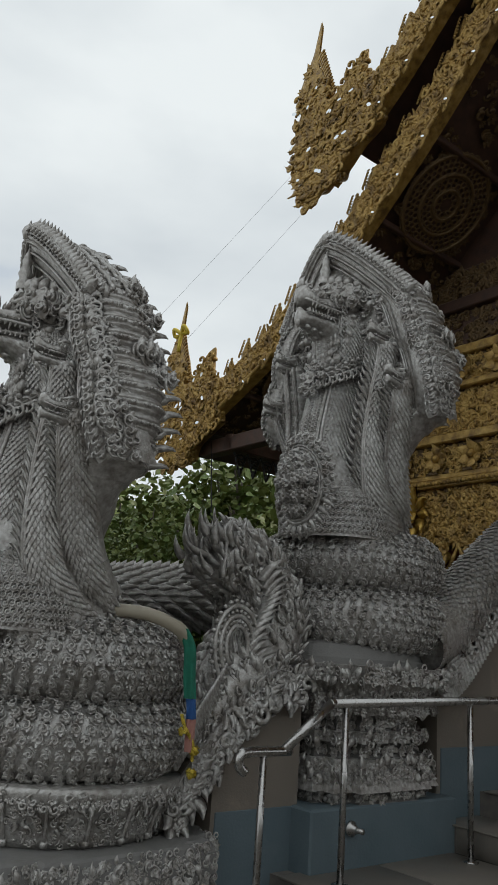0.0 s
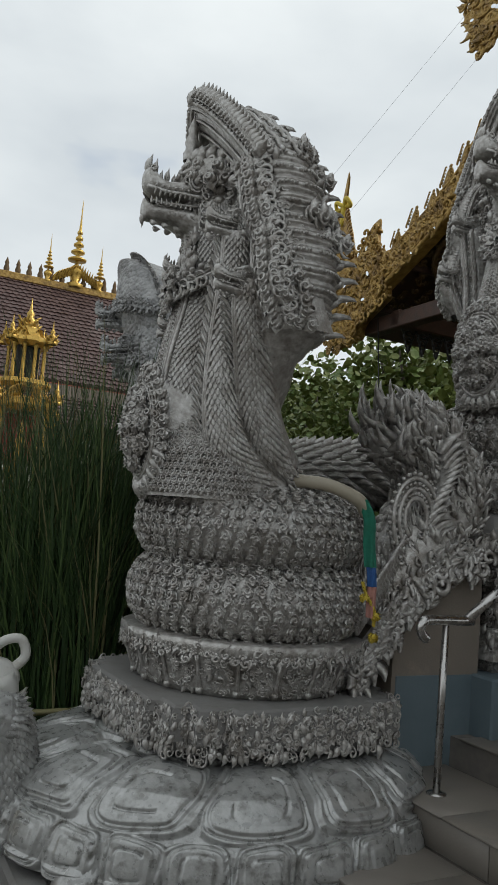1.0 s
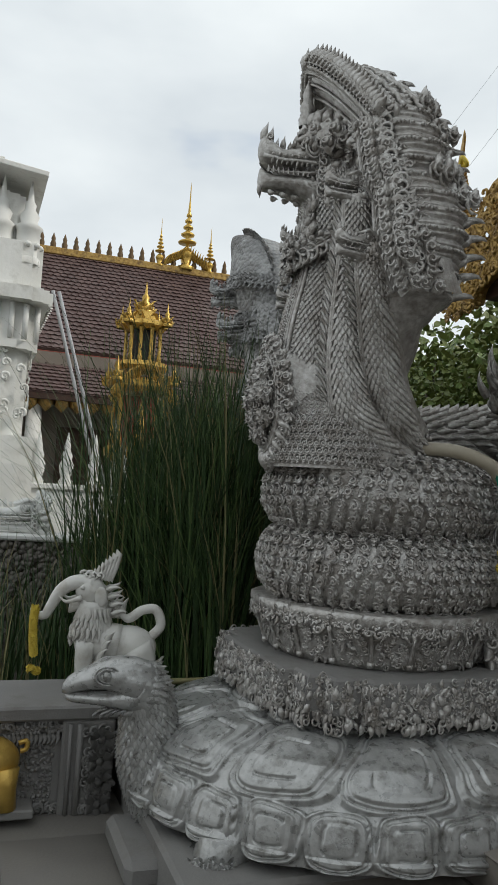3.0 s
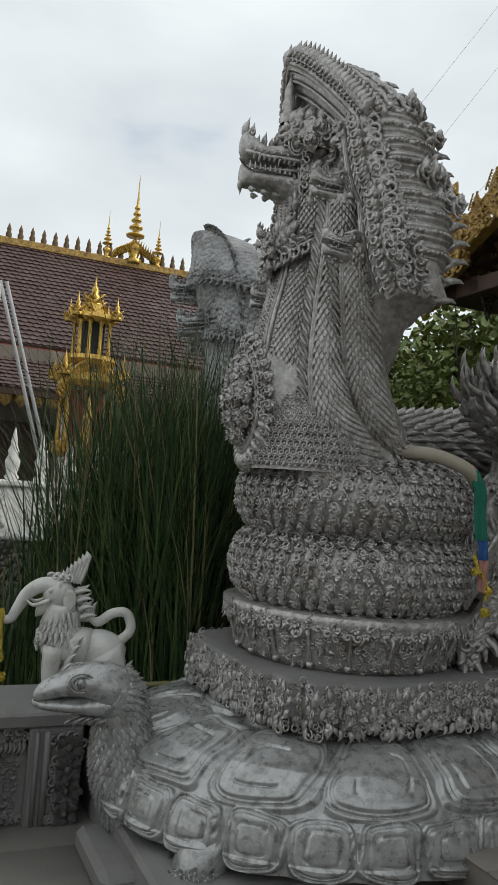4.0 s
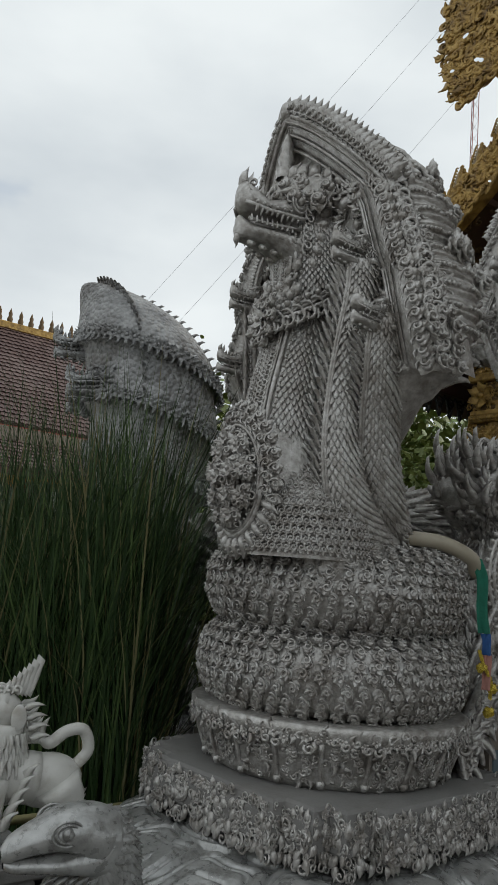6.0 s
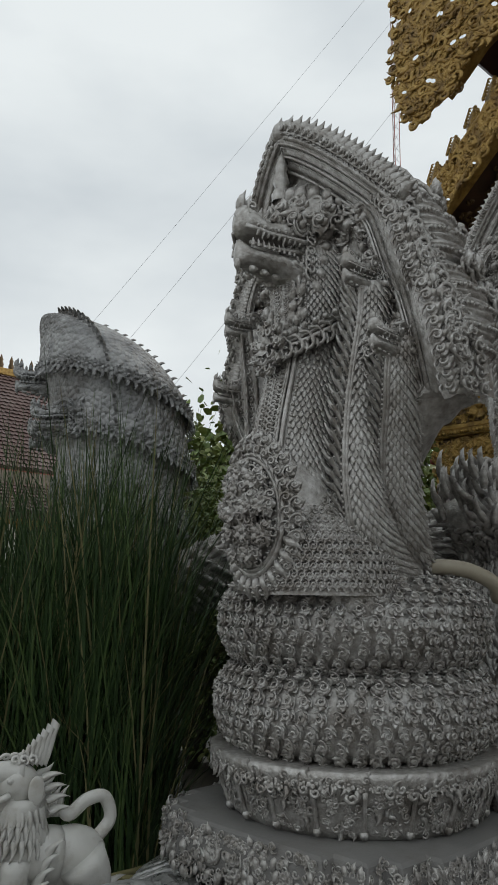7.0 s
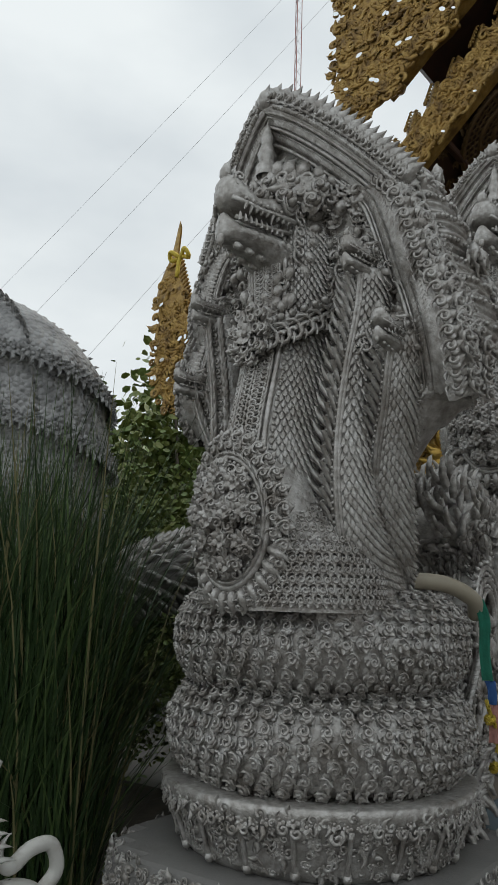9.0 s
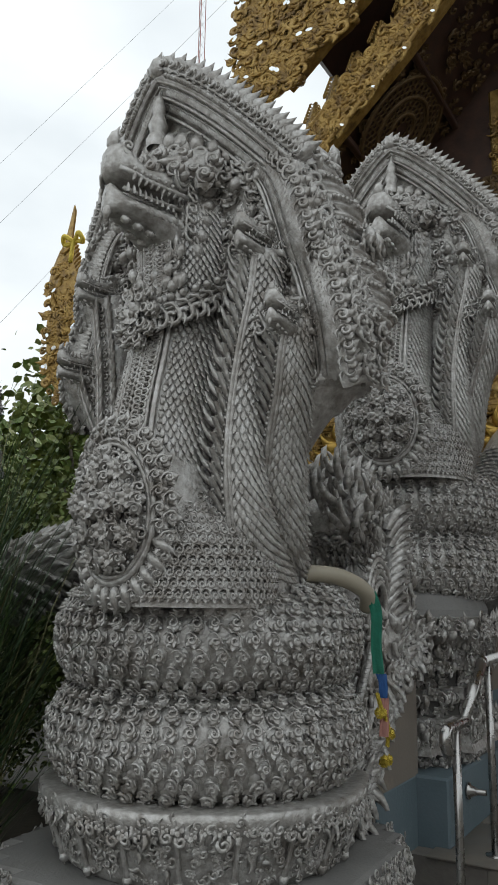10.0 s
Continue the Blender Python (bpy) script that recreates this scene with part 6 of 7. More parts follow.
for i in range(90):
    eb.add(*rl.choice((CURL_V, ROSETTE_V)), on((-1.64 - 0.022 * i, 0.035, 0.455), (0, -1, 0), (rl.uniform(-1, 1), 0, 1), 0.05))
    eb.add(*FLAME_V, on((-1.64 - 0.022 * i, 0.04, 0.43), (0, -1, 0), (0, 0, -1), 0.05))
    eb.add(*CURL_V, on((-1.64 - 0.022 * i, 0.04, 0.03), (0, -1, 0), (rl.uniform(-1, 1), 0, 1), 0.05))
part("scroll_border", eb, CEMENT, gw, smooth=True)

el = Build()
def ball(b, c, r, sx=1, sy=1, sz=1, m=None):
    v, f = lathe([(math.sin(t) * 1.0, -math.cos(t)) for t in np.linspace(0.03, 3.11, 12)], 16)
    k = Matrix.Translation(c) @ Matrix.Diagonal((r * sx, r * sy, r * sz, 1))
    b.add(v, f, (m @ k) if m is not None else k)
ball(el, (0, 0, 0.22), 0.15, 1.15, 0.75, 0.85)
ball(el, (-0.2, 0, 0.25), 0.1, 1, 0.8, 1)
for x in (-0.1, 0.11):
    for y in (-0.06, 0.06):
        el.add(*tube([(x, y, 0.2), (x, y, 0.1), (x, y, 0.0)], [0.06, 0.05, 0.055], 10))
el.add(*tube(smooth_path([(-0.28, 0, 0.26), (-0.33, 0, 0.16), (-0.32, 0, 0.06), (-0.37, 0, 0.04)], 10), [0.05, 0.045, 0.04, 0.037, 0.034, 0.03, 0.028, 0.025, 0.022, 0.02], 8))
el.add(*tube(smooth_path([(0.16, 0, 0.30), (0.2, 0, 0.31), (0.2, 0, 0.27), (0.17, 0, 0.26)], 8), 0.014, 6))
for y in (-1, 1):
    ball(el, (-0.17, 0.085 * y, 0.25), 0.06, 0.9, 0.3, 1.2)
thing("elephant_figure", el, GOLD_BRIGHT, SITE @ Matrix.Translation((-2.0, 0.25, 0.075)), "small gold-painted elephant figure set against the wall", "statue")
part("elephant_ledge", Build().add(*block(-2.4, -1.75, -0.12, 0.05, 0.06, 0.105, 0.008)), CEMENT, gw, smooth=False)


def lion_statue():
    """Elephant-headed lion, front is -x, 0.86 high."""
    b = Build()
    ball(b, (0.16, 0, 0.32), 0.15, 1.25, 0.72, 0.9)
    ball(b, (-0.06, 0, 0.36), 0.13, 1.0, 0.85, 1.2)
    b.add(*tube(smooth_path([(0.1, 0, 0.33), (-0.02, 0, 0.36), (-0.08, 0, 0.48), (-0.08, 0, 0.6)], 12), [0.13, 0.13, 0.13, 0.13, 0.125, 0.12, 0.115, 0.11, 0.1, 0.1, 0.095, 0.09], 14))
    for y in (-0.075, 0.075):
        b.add(*tube(smooth_path([(-0.1, y, 0.36), (-0.11, y, 0.2), (-0.1, y, 0.06), (-0.12, y, 0.0)], 10), [0.07, 0.065, 0.06, 0.056, 0.053, 0.05, 0.05, 0.05, 0.052, 0.06], 10))
        b.add(*tube(smooth_path([(0.2, y, 0.32), (0.26, y, 0.2), (0.2, y, 0.1), (0.22, y, 0.0)], 10), [0.12, 0.115, 0.105, 0.09, 0.075, 0.06, 0.052, 0.05, 0.05, 0.058], 10))
        ball(b, (-0.14, y, 0.02), 0.05, 1.3, 1, 0.7)
        ball(b, (0.19, y, 0.02), 0.05, 1.3, 1, 0.7)
        for i in range(5):
            b.add(*FLAME_V, on((-0.06 + 0.02 * i, y * 1.55, 0.12 + 0.055 * i), (0, y * 10, 0), (0.4, 0, 1), 0.11, 0.07))
            b.add(*FLAME_V, on((0.3, y * 1.2, 0.03 + 0.03 * i), (0.6, y * 10, 0), (0.9, 0, 0.6), 0.12, 0.07))
    # head with trunk
    ball(b, (-0.10, 0, 0.665), 0.09, 1.1, 0.85, 1.0)
    b.add(*tube(smooth_path([(-0.09, 0, 0.70), (-0.20, 0, 0.715), (-0.29, 0, 0.66), (-0.345, 0, 0.56), (-0.38, 0, 0.50), (-0.43, 0, 0.50), (-0.46, 0, 0.545)], 24), [0.07 - 0.05 * (i / 23) ** 0.5 for i in range(24)], 12))
    b.add(*tube(smooth_path([(-0.12, 0, 0.60), (-0.19, 0, 0.57), (-0.23, 0, 0.52)], 8), [0.06, 0.055, 0.05, 0.045, 0.04, 0.03, 0.02, 0.006], 8))
    for s in (-1, 1):
        ball(b, (-0.03, 0.075 * s, 0.64), 0.05, 0.8, 0.22, 1.3)
        b.add(*tube(smooth_path([(-0.15, 0.07 * s, 0.63), (-0.24, 0.08 * s, 0.6), (-0.29, 0.08 * s, 0.63)], 8), [0.018, 0.017, 0.016, 0.014, 0.012, 0.009, 0.006, 0.002], 6))
        b.add(*BEAD_V, on((-0.15, 0.068 * s, 0.69), (-0.5, s, 0.2), (0, 0, 1), 0.03))
        for i in range(4):
            b.add(*FLAME_V, on((0.0 + 0.015 * i, 0.05 * s, 0.68 - 0.05 * i), (0.2, s, 0), (1, 0, 0.35), 0.09, 0.05))
    for i in range(7):
        b.add(*FLAME_V, on((-0.10 + 0.018 * i, 0, 0.745), (-0.7, 0, 0.6), (0.7, 0, 0.55 + 0.06 * i), 0.06 + 0.018 * i, 0.05))
        b.add(*CURL_V, on((-0.16 + 0.02 * i, 0.03 * (-1) ** i, 0.75), (0, (-1) ** i, 0.5), (0.5, 0, 1), 0.05))
    # mane collars
    for zc, r, n in ((0.50, 0.118, 20), (0.445, 0.135, 22), (0.56, 0.105, 18)):
        for j in range(n):
            g = 2 * math.pi * j / n
            b.add(*FLAME_V, on((-0.075 + r * 0.95 * math.cos(g), r * math.sin(g) * 0.92, zc), (math.cos(g), math.sin(g), -0.2), (0, 0, -1), 0.075, 0.045))
    for i in range(10):
        g = rl.uniform(-0.8, 0.8)
        b.add(*CURL_V, on((-0.19, 0.07 * g, 0.3 + 0.01 * i), (-1, g, 0), (0, 0, 1), 0.06))
    # tail and back ornament
    b.add(*tube(smooth_path([(0.3, 0, 0.38), (0.365, 0, 0.46), (0.33, 0, 0.56), (0.24, 0, 0.555), (0.16, 0, 0.50), (0.10, 0, 0.52)], 24), [0.032] * 20 + [0.028, 0.022, 0.015, 0.006], 10))
    for i in range(6):
        b.add(*FLAME_V, on((0.1 - 0.02 * i, 0, 0.50), (0, -1, 0.4), (0.2 - 0.1 * i, 0, 1), 0.12, 0.07))
    return b


thing("elephant_lion_statue", lion_statue(), PEARL, SITE @ Matrix.Translation((-1.42, 0.44, 0.553)) @ Matrix.Rotation(radians(-12), 4, "Z") @ Matrix.Scale(0.85, 4), "glossy white elephant-headed lion statue standing on the garden wall", "statue")
thing("statue_plinth", Build().add(*block(-1.28, -1.03, 0.30, 0.66, -0.02, 0.543, 0.012)), CEMENT, SITE, "grey cement block beside the garden wall's end", "plinth", smooth=False)
garland("yellow_garland", [(0, 0, 0), (-0.005, -0.01, -0.08), (0.0, -0.015, -0.17), (0.01, -0.015, -0.25)], 0.02, "yellow flower garland hanging on the statue's trunk", SITE @ Matrix.Translation((-1.79, 0.50, 1.02)), [(0.0, -0.01, -0.33), (0.03, -0.01, -0.34)])

# ---- pond rim and the far side ----
pr = new("pond_rim")
pr.matrix_world = SITE
tagged(pr, "dark mossy stone rim wall across the pond", "wall", kind="structure")
part("rim_body", Build().add(*block(-5.4, 0.5, 4.6, 5.0, -0.1, 1.05, 0.02)), DIRT, pr, smooth=False)
st = Build()
for i in range(2600):
    st.add(*BEAD_V, on((rl.uniform(-4.2, 0.4), 4.6, rl.uniform(0.0, 1.05)), (0, -1, 0), (0, 0, 1), rl.uniform(0.04, 0.09)))
part("stone_facing", st, GROUT, pr, "dark rounded stones", smooth=True)
part("rim_coping", Build().add(*block(-5.4, 0.5, 4.55, 5.05, 1.05, 1.12, 0.02)), WHITE, pr, "white painted coping", smooth=False)
thing("water", Build().add(*block(-5.3, 3.0, 0.55, 4.58, -0.05, -0.004)), DIRT, SITE, "dark muddy pond bed", "water", kind="structure", smooth=False)
sm = Build()
dragon_head(sm, Matrix.Translation((0, 0, 0.12)) @ Matrix.Scale(0.42, 4))
sm.add(*tube([(0.1, 0, 0.1), (0.16, 0, -0.02)], [0.12, 0.13], 10))
thing("dragon_head_statue", sm, WHITE, SITE @ Matrix.Translation((-1.55, 4.8, 1.14)), "small white dragon head statue on the pond rim", "statue")

# white stupa tower
stu = new("white_stupa")
stu.matrix_world = place(-3.0, 9.6, 0, 0)
tagged(stu, "white stucco stupa tower with small niches and pinnacles", "stupa")
for nm, h, z0, z1 in (("plinth", 1.9, 0, 1.2), ("plinth", 1.75, 1.2, 1.9), ("moulding", 1.72, 1.9, 2.3), ("body", 1.50, 2.3, 3.6), ("moulding", 1.62, 3.6, 3.72), ("arcade", 1.56, 3.72, 4.3), ("moulding", 1.78, 4.3, 4.5), ("body", 1.6, 4.5, 5.2), ("body", 1.35, 5.2, 6.0), ("body", 1.0, 6.0, 6.7)):
    part(nm, tiered([(h, z0), (h, (z0 + z1) / 2), (h, z1)]), WHITE, stu, smooth=False)
arc = Build()
for s in range(2):
    for j in range(15):
        x = -1.4 + 0.2 * j
        p = (x, -1.58, 3.74) if s == 0 else (1.58, x, 3.74)
        arc.add(*tube([p, (p[0], p[1], 4.26)], 0.045, 6))
        arc.add(*FLAME_V, on((p[0], p[1] - 0.02, 4.48) if s == 0 else (p[0] + 0.1, p[1], 4.48), (0, -1, 0) if s == 0 else (1, 0, 0), (0, 0, -1), 0.2))
        for q in range(5):
            arc.add(*CURL_V, on((x, -1.53, 2.5 + rl.random() * 1.1) if s == 0 else (1.53, x, 2.5 + rl.random() * 1.1), (0, -1, 0) if s == 0 else (1, 0, 0), (rl.uniform(-1, 1), 0, 1), 0.14, high=0.05))
part("arcade_columns", arc, WHITE, stu, smooth=True)
pin = Build().add(*lathe([(0.2, 0), (0.2, 0.1), (0.17, 0.12), (0.18, 0.55), (0.22, 0.6), (0.12, 0.68), (0.15, 0.8), (0.08, 0.9), (0.09, 0.98), (0.05, 1.05), (0.035, 1.2), (0.004, 1.4)], 12))
for i in range(8):
    pin.add(*BEAD_V, on((0.19 * math.cos(i * 0.785), 0.19 * math.sin(i * 0.785), 0.3), (math.cos(i * 0.785), math.sin(i * 0.785), 0), (0, 0, 1), 0.1))
pin_me = pin.mesh("pinnacle", WHITE, smooth=True)
for x, y in ((1.35, -1.35), (0.95, -1.35), (0.55, -1.35), (1.35, -0.95), (1.35, -0.5), (0.15, -1.35), (-0.3, -1.35)):
    part("pinnacle", None, WHITE, stu, m=Matrix.Translation((x, y, 4.9)) @ Matrix.Diagonal((1, 1, 0.95, 1)), data=pin_me)
part("canopy_board", Build().add(*block(-1.4, 0.9, -1.75, 0.5, 6.3, 6.38, 0.01)), WHITE, stu, "pale roof board", m=Matrix.Rotation(radians(6), 4, "Y"), smooth=False)
thing("leaning_pole", Build().add(*tube([(0, 0, 0), (-1.05, -0.0, 3.4)], 0.03, 6)).add(*tube([(0.12, 0, 0), (-0.95, 0.0, 3.4)], 0.03, 6)), CABLE, place(-0.1, 9.2, 1.4), "two grey poles leaning on the white stupa", "pole")
fence = new("white_fence")
fence.matrix_world = SITE
tagged(fence, "white stucco fence with pointed posts and a white base", "fence")
part("fence_base", Build().add(*block(-6, 2.4, 8.1, 8.3, 0, 1.55, 0.02)), WHITE, fence, smooth=False)
part("fence_rail", Build().add(*block(-6, 2.4, 8.05, 8.35, 1.55, 1.64, 0.02)), WHITE, fence, smooth=False)
fp = Build().add(*lathe([(0.09, 0), (0.11, 0.06), (0.07, 0.1), (0.10, 0.2), (0.11, 0.3), (0.07, 0.38), (0.085, 0.44), (0.05, 0.52), (0.05, 0.58), (0.004, 0.8)], 12)).mesh("fence_post", WHITE, smooth=True)
for j in range(16):
    part("fence_post", None, WHITE, fence, m=Matrix.Translation((-4.6 + 0.42 * j, 8.2, 1.63)), data=fp)

# ---- gilded shrine ----
shr = new("gilded_shrine")
shr.matrix_world = place(0.68, 10.6, 0)
tagged(shr, "red and gold spirit shrine on a pillar with pinnacles", "shrine")
part("pillar", Build().add(*block(-0.26, 0.26, -0.26, 0.26, 0, 2.15, 0.02)), RED, shr, "dark red pillar", smooth=False)
orn = Build()
for i in range(60):
    orn.add(*rl.choice((ROSETTE_V, FLAME_V)), on((rl.uniform(-.2, .2), -0.265, rl.uniform(0.8, 1.9)), (0, -1, 0), (0, 0, 1), 0.13))
part("gold_relief", orn, GOLD_BRIGHT, shr, smooth=True)
part("deck", tiered([(0.40, 2.1), (0.55, 2.2), (0.55, 2.36), (0.5, 2.4)]), GOLD_BRIGHT, shr, "gilded deck", smooth=False)
part("niche_back", Build().add(*block(-0.32, 0.32, -0.05, 0.3, 2.4, 3.35, 0.01)), RED, shr, "red niche", smooth=False)
for x in (-0.4, 0.4):
    for y in (-0.38, 0.3):
        part("corner_column", Build().add(*lathe([(0.05, 2.4), (0.06, 2.5), (0.04, 2.6), (0.04, 3.3), (0.07, 3.4)], 8), Matrix.Translation((x, y, 0))), GOLD_BRIGHT, shr, smooth=True)
ar = Build()
for sgn in (-1, 1):
    for i in range(14):
        t = i / 13
        ar.add(*FLAME_V, on((sgn * (0.48 - 0.36 * t), -0.42, 3.15 + 0.5 * math.sin(t * 1.5)), (0, -1, 0), (sgn * (1 - t), 0, 0.6 + t), 0.22, 0.12))
        ar.add(*CURL_V, on((sgn * (0.5 - 0.3 * t), -0.43, 3.3 + 0.35 * t), (0, -1, 0), (sgn, 0, 1), 0.16))
part("gilded_arch", ar, GOLD_BRIGHT, shr, "gilded flame arch", smooth=True)
part("cornice", tiered([(0.46, 3.4), (0.56, 3.5), (0.56, 3.6), (0.36, 3.68)]), GOLD_BRIGHT, shr, smooth=False)
part("upper_deck", tiered([(0.44, 3.82), (0.48, 3.9), (0.46, 3.98), (0.36, 4.0)]), GOLD_BRIGHT, shr, smooth=False)
part("lantern_core", Build().add(*block(-0.2, 0.2, -0.2, 0.2, 4.0, 4.62, 0.01)), BLACK, shr, "dark lantern core", smooth=False)
lc = Build().add(*lathe([(0.04, 0), (0.05, 0.06), (0.035, 0.1), (0.035, 0.55), (0.06, 0.62)], 8)).mesh("lantern_column", GOLD_BRIGHT, smooth=True)
for x, y in ((-.27, -.27), (.27, -.27), (-.1, -.3), (.1, -.3), (.27, .27), (-.27, .27)):
    part("lantern_column", None, GOLD_BRIGHT, shr, m=Matrix.Translation((x, y, 4.0)), data=lc)
part("lantern_roof", tiered([(0.36, 4.6), (0.44, 4.68), (0.42, 4.76), (0.28, 4.8), (0.22, 4.95)]), GOLD_BRIGHT, shr, smooth=False)
sp = Build().add(*lathe([(0.16, 0), (0.18, 0.08), (0.1, 0.14), (0.13, 0.24), (0.06, 0.32), (0.08, 0.4), (0.03, 0.48), (0.004, 0.75)], 10))
for i in range(16):
    sp.add(*FLAME_V, on((0.15 * math.cos(i * .39), 0.15 * math.sin(i * .39), 0.02 + 0.08 * (i % 3)), (math.cos(i * .39), math.sin(i * .39), 0), (0, 0, 1), 0.14))
sp_me = sp.mesh("pinnacle", GOLD_BRIGHT, smooth=True)
part("pinnacle", None, GOLD_BRIGHT, shr, m=Matrix.Translation((0, 0, 4.9)) @ Matrix.Diagonal((1, 1, 0.86, 1)), data=sp_me)
for x, y in ((-.36, -.36), (.36, -.36), (-.36, .36), (.36, .36)):
    part("pinnacle", None, GOLD_BRIGHT, shr, m=Matrix.Translation((x, y, 4.66)) @ Matrix.Scale(0.6, 4), data=sp_me)
    part("pinnacle", None, GOLD_BRIGHT, shr, m=Matrix.Translation((x * 1.45, y * 1.45, 3.55)) @ Matrix.Scale(0.62, 4), data=sp_me)
fig = Build().add(*lathe([(0.1, 0), (0.12, 0.1), (0.08, 0.3), (0.1, 0.45), (0.06, 0.52), (0.07, 0.6), (0.05, 0.68), (0.01, 0.82)], 12))
thing("deity_figure", fig, GOLD_BRIGHT, place(0.68, 10.3, 2.4), "gold figure standing in the shrine", "statue")

# ---- far assembly hall with brown tiled roof ----
hall = new("assembly_hall")
hall.matrix_world = SITE
tagged(hall, "temple hall with brown tiled roof and gilded ridge", "building")
def tiled(name, w0, z0, w1, z1, u0, u1, rows, cols):
    """A roof plane with overlapping rounded tiles."""
    plane = part(name, Build().add([(u0, w0, z0), (u1, w0, z0), (u1, w1, z1), (u0, w1, z1), (u0, w0 + .1, z0 - .15), (u1, w0 + .1, z0 - .15), (u1, w1 + .1, z1 - .15), (u0, w1 + .1, z1 - .15)],
                                   [(0, 1, 2, 3), (7, 6, 5, 4), (3, 2, 6, 7), (0, 4, 5, 1), (0, 3, 7, 4), (1, 5, 6, 2)]), ROOF, hall, "brown tiled roof plane", smooth=False)
    b = Build()
    d = Vector((0, w1 - w0, z1 - z0))
    nrm = Vector((0, z1 - z0, -(w1 - w0))).normalized()
    if nrm.z < 0:
        nrm = -nrm
    ln = d.length
    sv = [(-0.5, 0, 0.02), (0.5, 0, 0.02), (0.5, 0.75, 0.06), (0.0, 1.12, 0.09), (-0.5, 0.75, 0.06), (0.5, 0.72, -0.04), (0.0, 1.08, -0.02), (-0.5, 0.72, -0.04)]
    sf = [(0, 1, 2, 3, 4), (2, 5, 6, 3), (3, 6, 7, 4)]
    cw = (u1 - u0) / cols
    for i in range(rows):
        for j in range(cols):
            p = Vector((u0 + cw * (j + 0.5 + 0.5 * (i % 2)), w0, z0)) + d * (i / rows)
            b.add(sv, sf, on(p, nrm, d, ln / rows, cw * 0.97, 0.5 * rl.uniform(0.8, 1.2)))
    part("roof_tiles", b, ROOF, plane, "overlapping brown tiles", smooth=False)
tiled("upper_roof", 17.3, 7.7, 14.6, 4.72, -5.5, 7.5, 26, 74)
tiled("lower_roof", 14.75, 4.5, 13.1, 3.55, -5.5, 7.5, 10, 74)
part("back_roof", Build().add([(-5.5, 17.3, 7.68), (7.5, 17.3, 7.68), (7.5, 21, 4.0), (-5.5, 21, 4.0)], [(0, 1, 2, 3)]), ROOF, hall, smooth=False)
part("eave_board", Build().add(*block(-5.5, 7.5, 14.62, 14.7, 4.5, 4.66, 0.01)), RED, hall, "dark red eave board", smooth=False)
part("eave_board", Build().add(*block(-5.5, 7.5, 13.12, 13.2, 3.38, 3.52, 0.01)), WOOD_DARK, hall, smooth=False)
part("hall_wall", Build().add(*block(-5.5, 7.5, 14.4, 14.6, 0, 4.6)), BEIGE, hall, "ochre wall", smooth=False)
vl = Build()
for j in range(40):
    vl.add(*lathe([(0.0, -0.25), (0.16, -0.1), (0.17, 0.0)], 8), Matrix.Translation((-5.4 + 0.33 * j, 13.3, 3.38)))
part("valance", vl, GOLD, hall, "gilded scalloped valance", smooth=True)
for j in range(7):
    part("hall_column", Build().add(*tube([(-4.8 + 1.9 * j, 13.45, 0), (-4.8 + 1.9 * j, 13.45, 3.5)], 0.17, 12)), WHITE, hall, smooth=True)
for j in range(5):
    part("dark_opening", Build().add(*block(-4.4 + 2.0 * j, -3.2 + 2.0 * j, 14.33, 14.42, 0.6, 2.9, 0.01)), WOOD_DARK, hall, "dark window opening", smooth=False)
part("ridge_beam", Build().add(*block(-5.5, 7.5, 17.2, 17.4, 7.66, 7.86, 0.02)), GOLD, hall, "gilded ridge", smooth=False)
rf = Build().add(*lathe([(0.07, 0), (0.08, 0.12), (0.05, 0.2), (0.06, 0.26), (0.004, 0.42)], 8)).mesh("ridge_finial", GOLD_DARK, smooth=True)
for j in range(44):
    part("ridge_finial", None, GOLD_DARK, hall, m=Matrix.Translation((-5.4 + 0.3 * j, 17.3, 7.84)), data=rf)
def parasol(u, k):
    prof = [(0.22, 0.0), (0.26, 0.1), (0.12, 0.16), (0.2, 0.4), (0.24, 0.5), (0.16, 0.62), (0.05, 0.72), (0.05, 0.82)]
    for z, r in ((0.82, 0.27), (1.06, 0.2), (1.28, 0.15), (1.48, 0.11), (1.66, 0.08)):
        prof += [(r, z), (r * 1.05, z + 0.05), (r * 0.55, z + 0.12), (0.04, z + 0.16)]
    prof += [(0.035, 1.95), (0.02, 2.2), (0.015, 2.55), (0.002, 2.75)]
    part("tiered_parasol", Build().add(*lathe(prof, 16), Matrix.Translation((u, 17.3, 7.8)) @ Matrix.Scale(k, 4)), GOLD_BRIGHT, hall, "gilded tiered parasol finial", smooth=True)
parasol(3.06, 0.93)
parasol(2.3, 0.5)
parasol(3.75, 0.5)
gf = Build()
for sgn in (-1, 1):
    for i in range(8):
        gf.add(*FLAME_V, on((3.06 + sgn * (0.62 - 0.07 * i), 17.2, 7.85 + 0.04 * i), (0, -1, 0), (-0.3 * sgn, 0, 1), 0.3, 0.14))
part("ridge_flames", gf, GOLD_BRIGHT, hall, smooth=True)

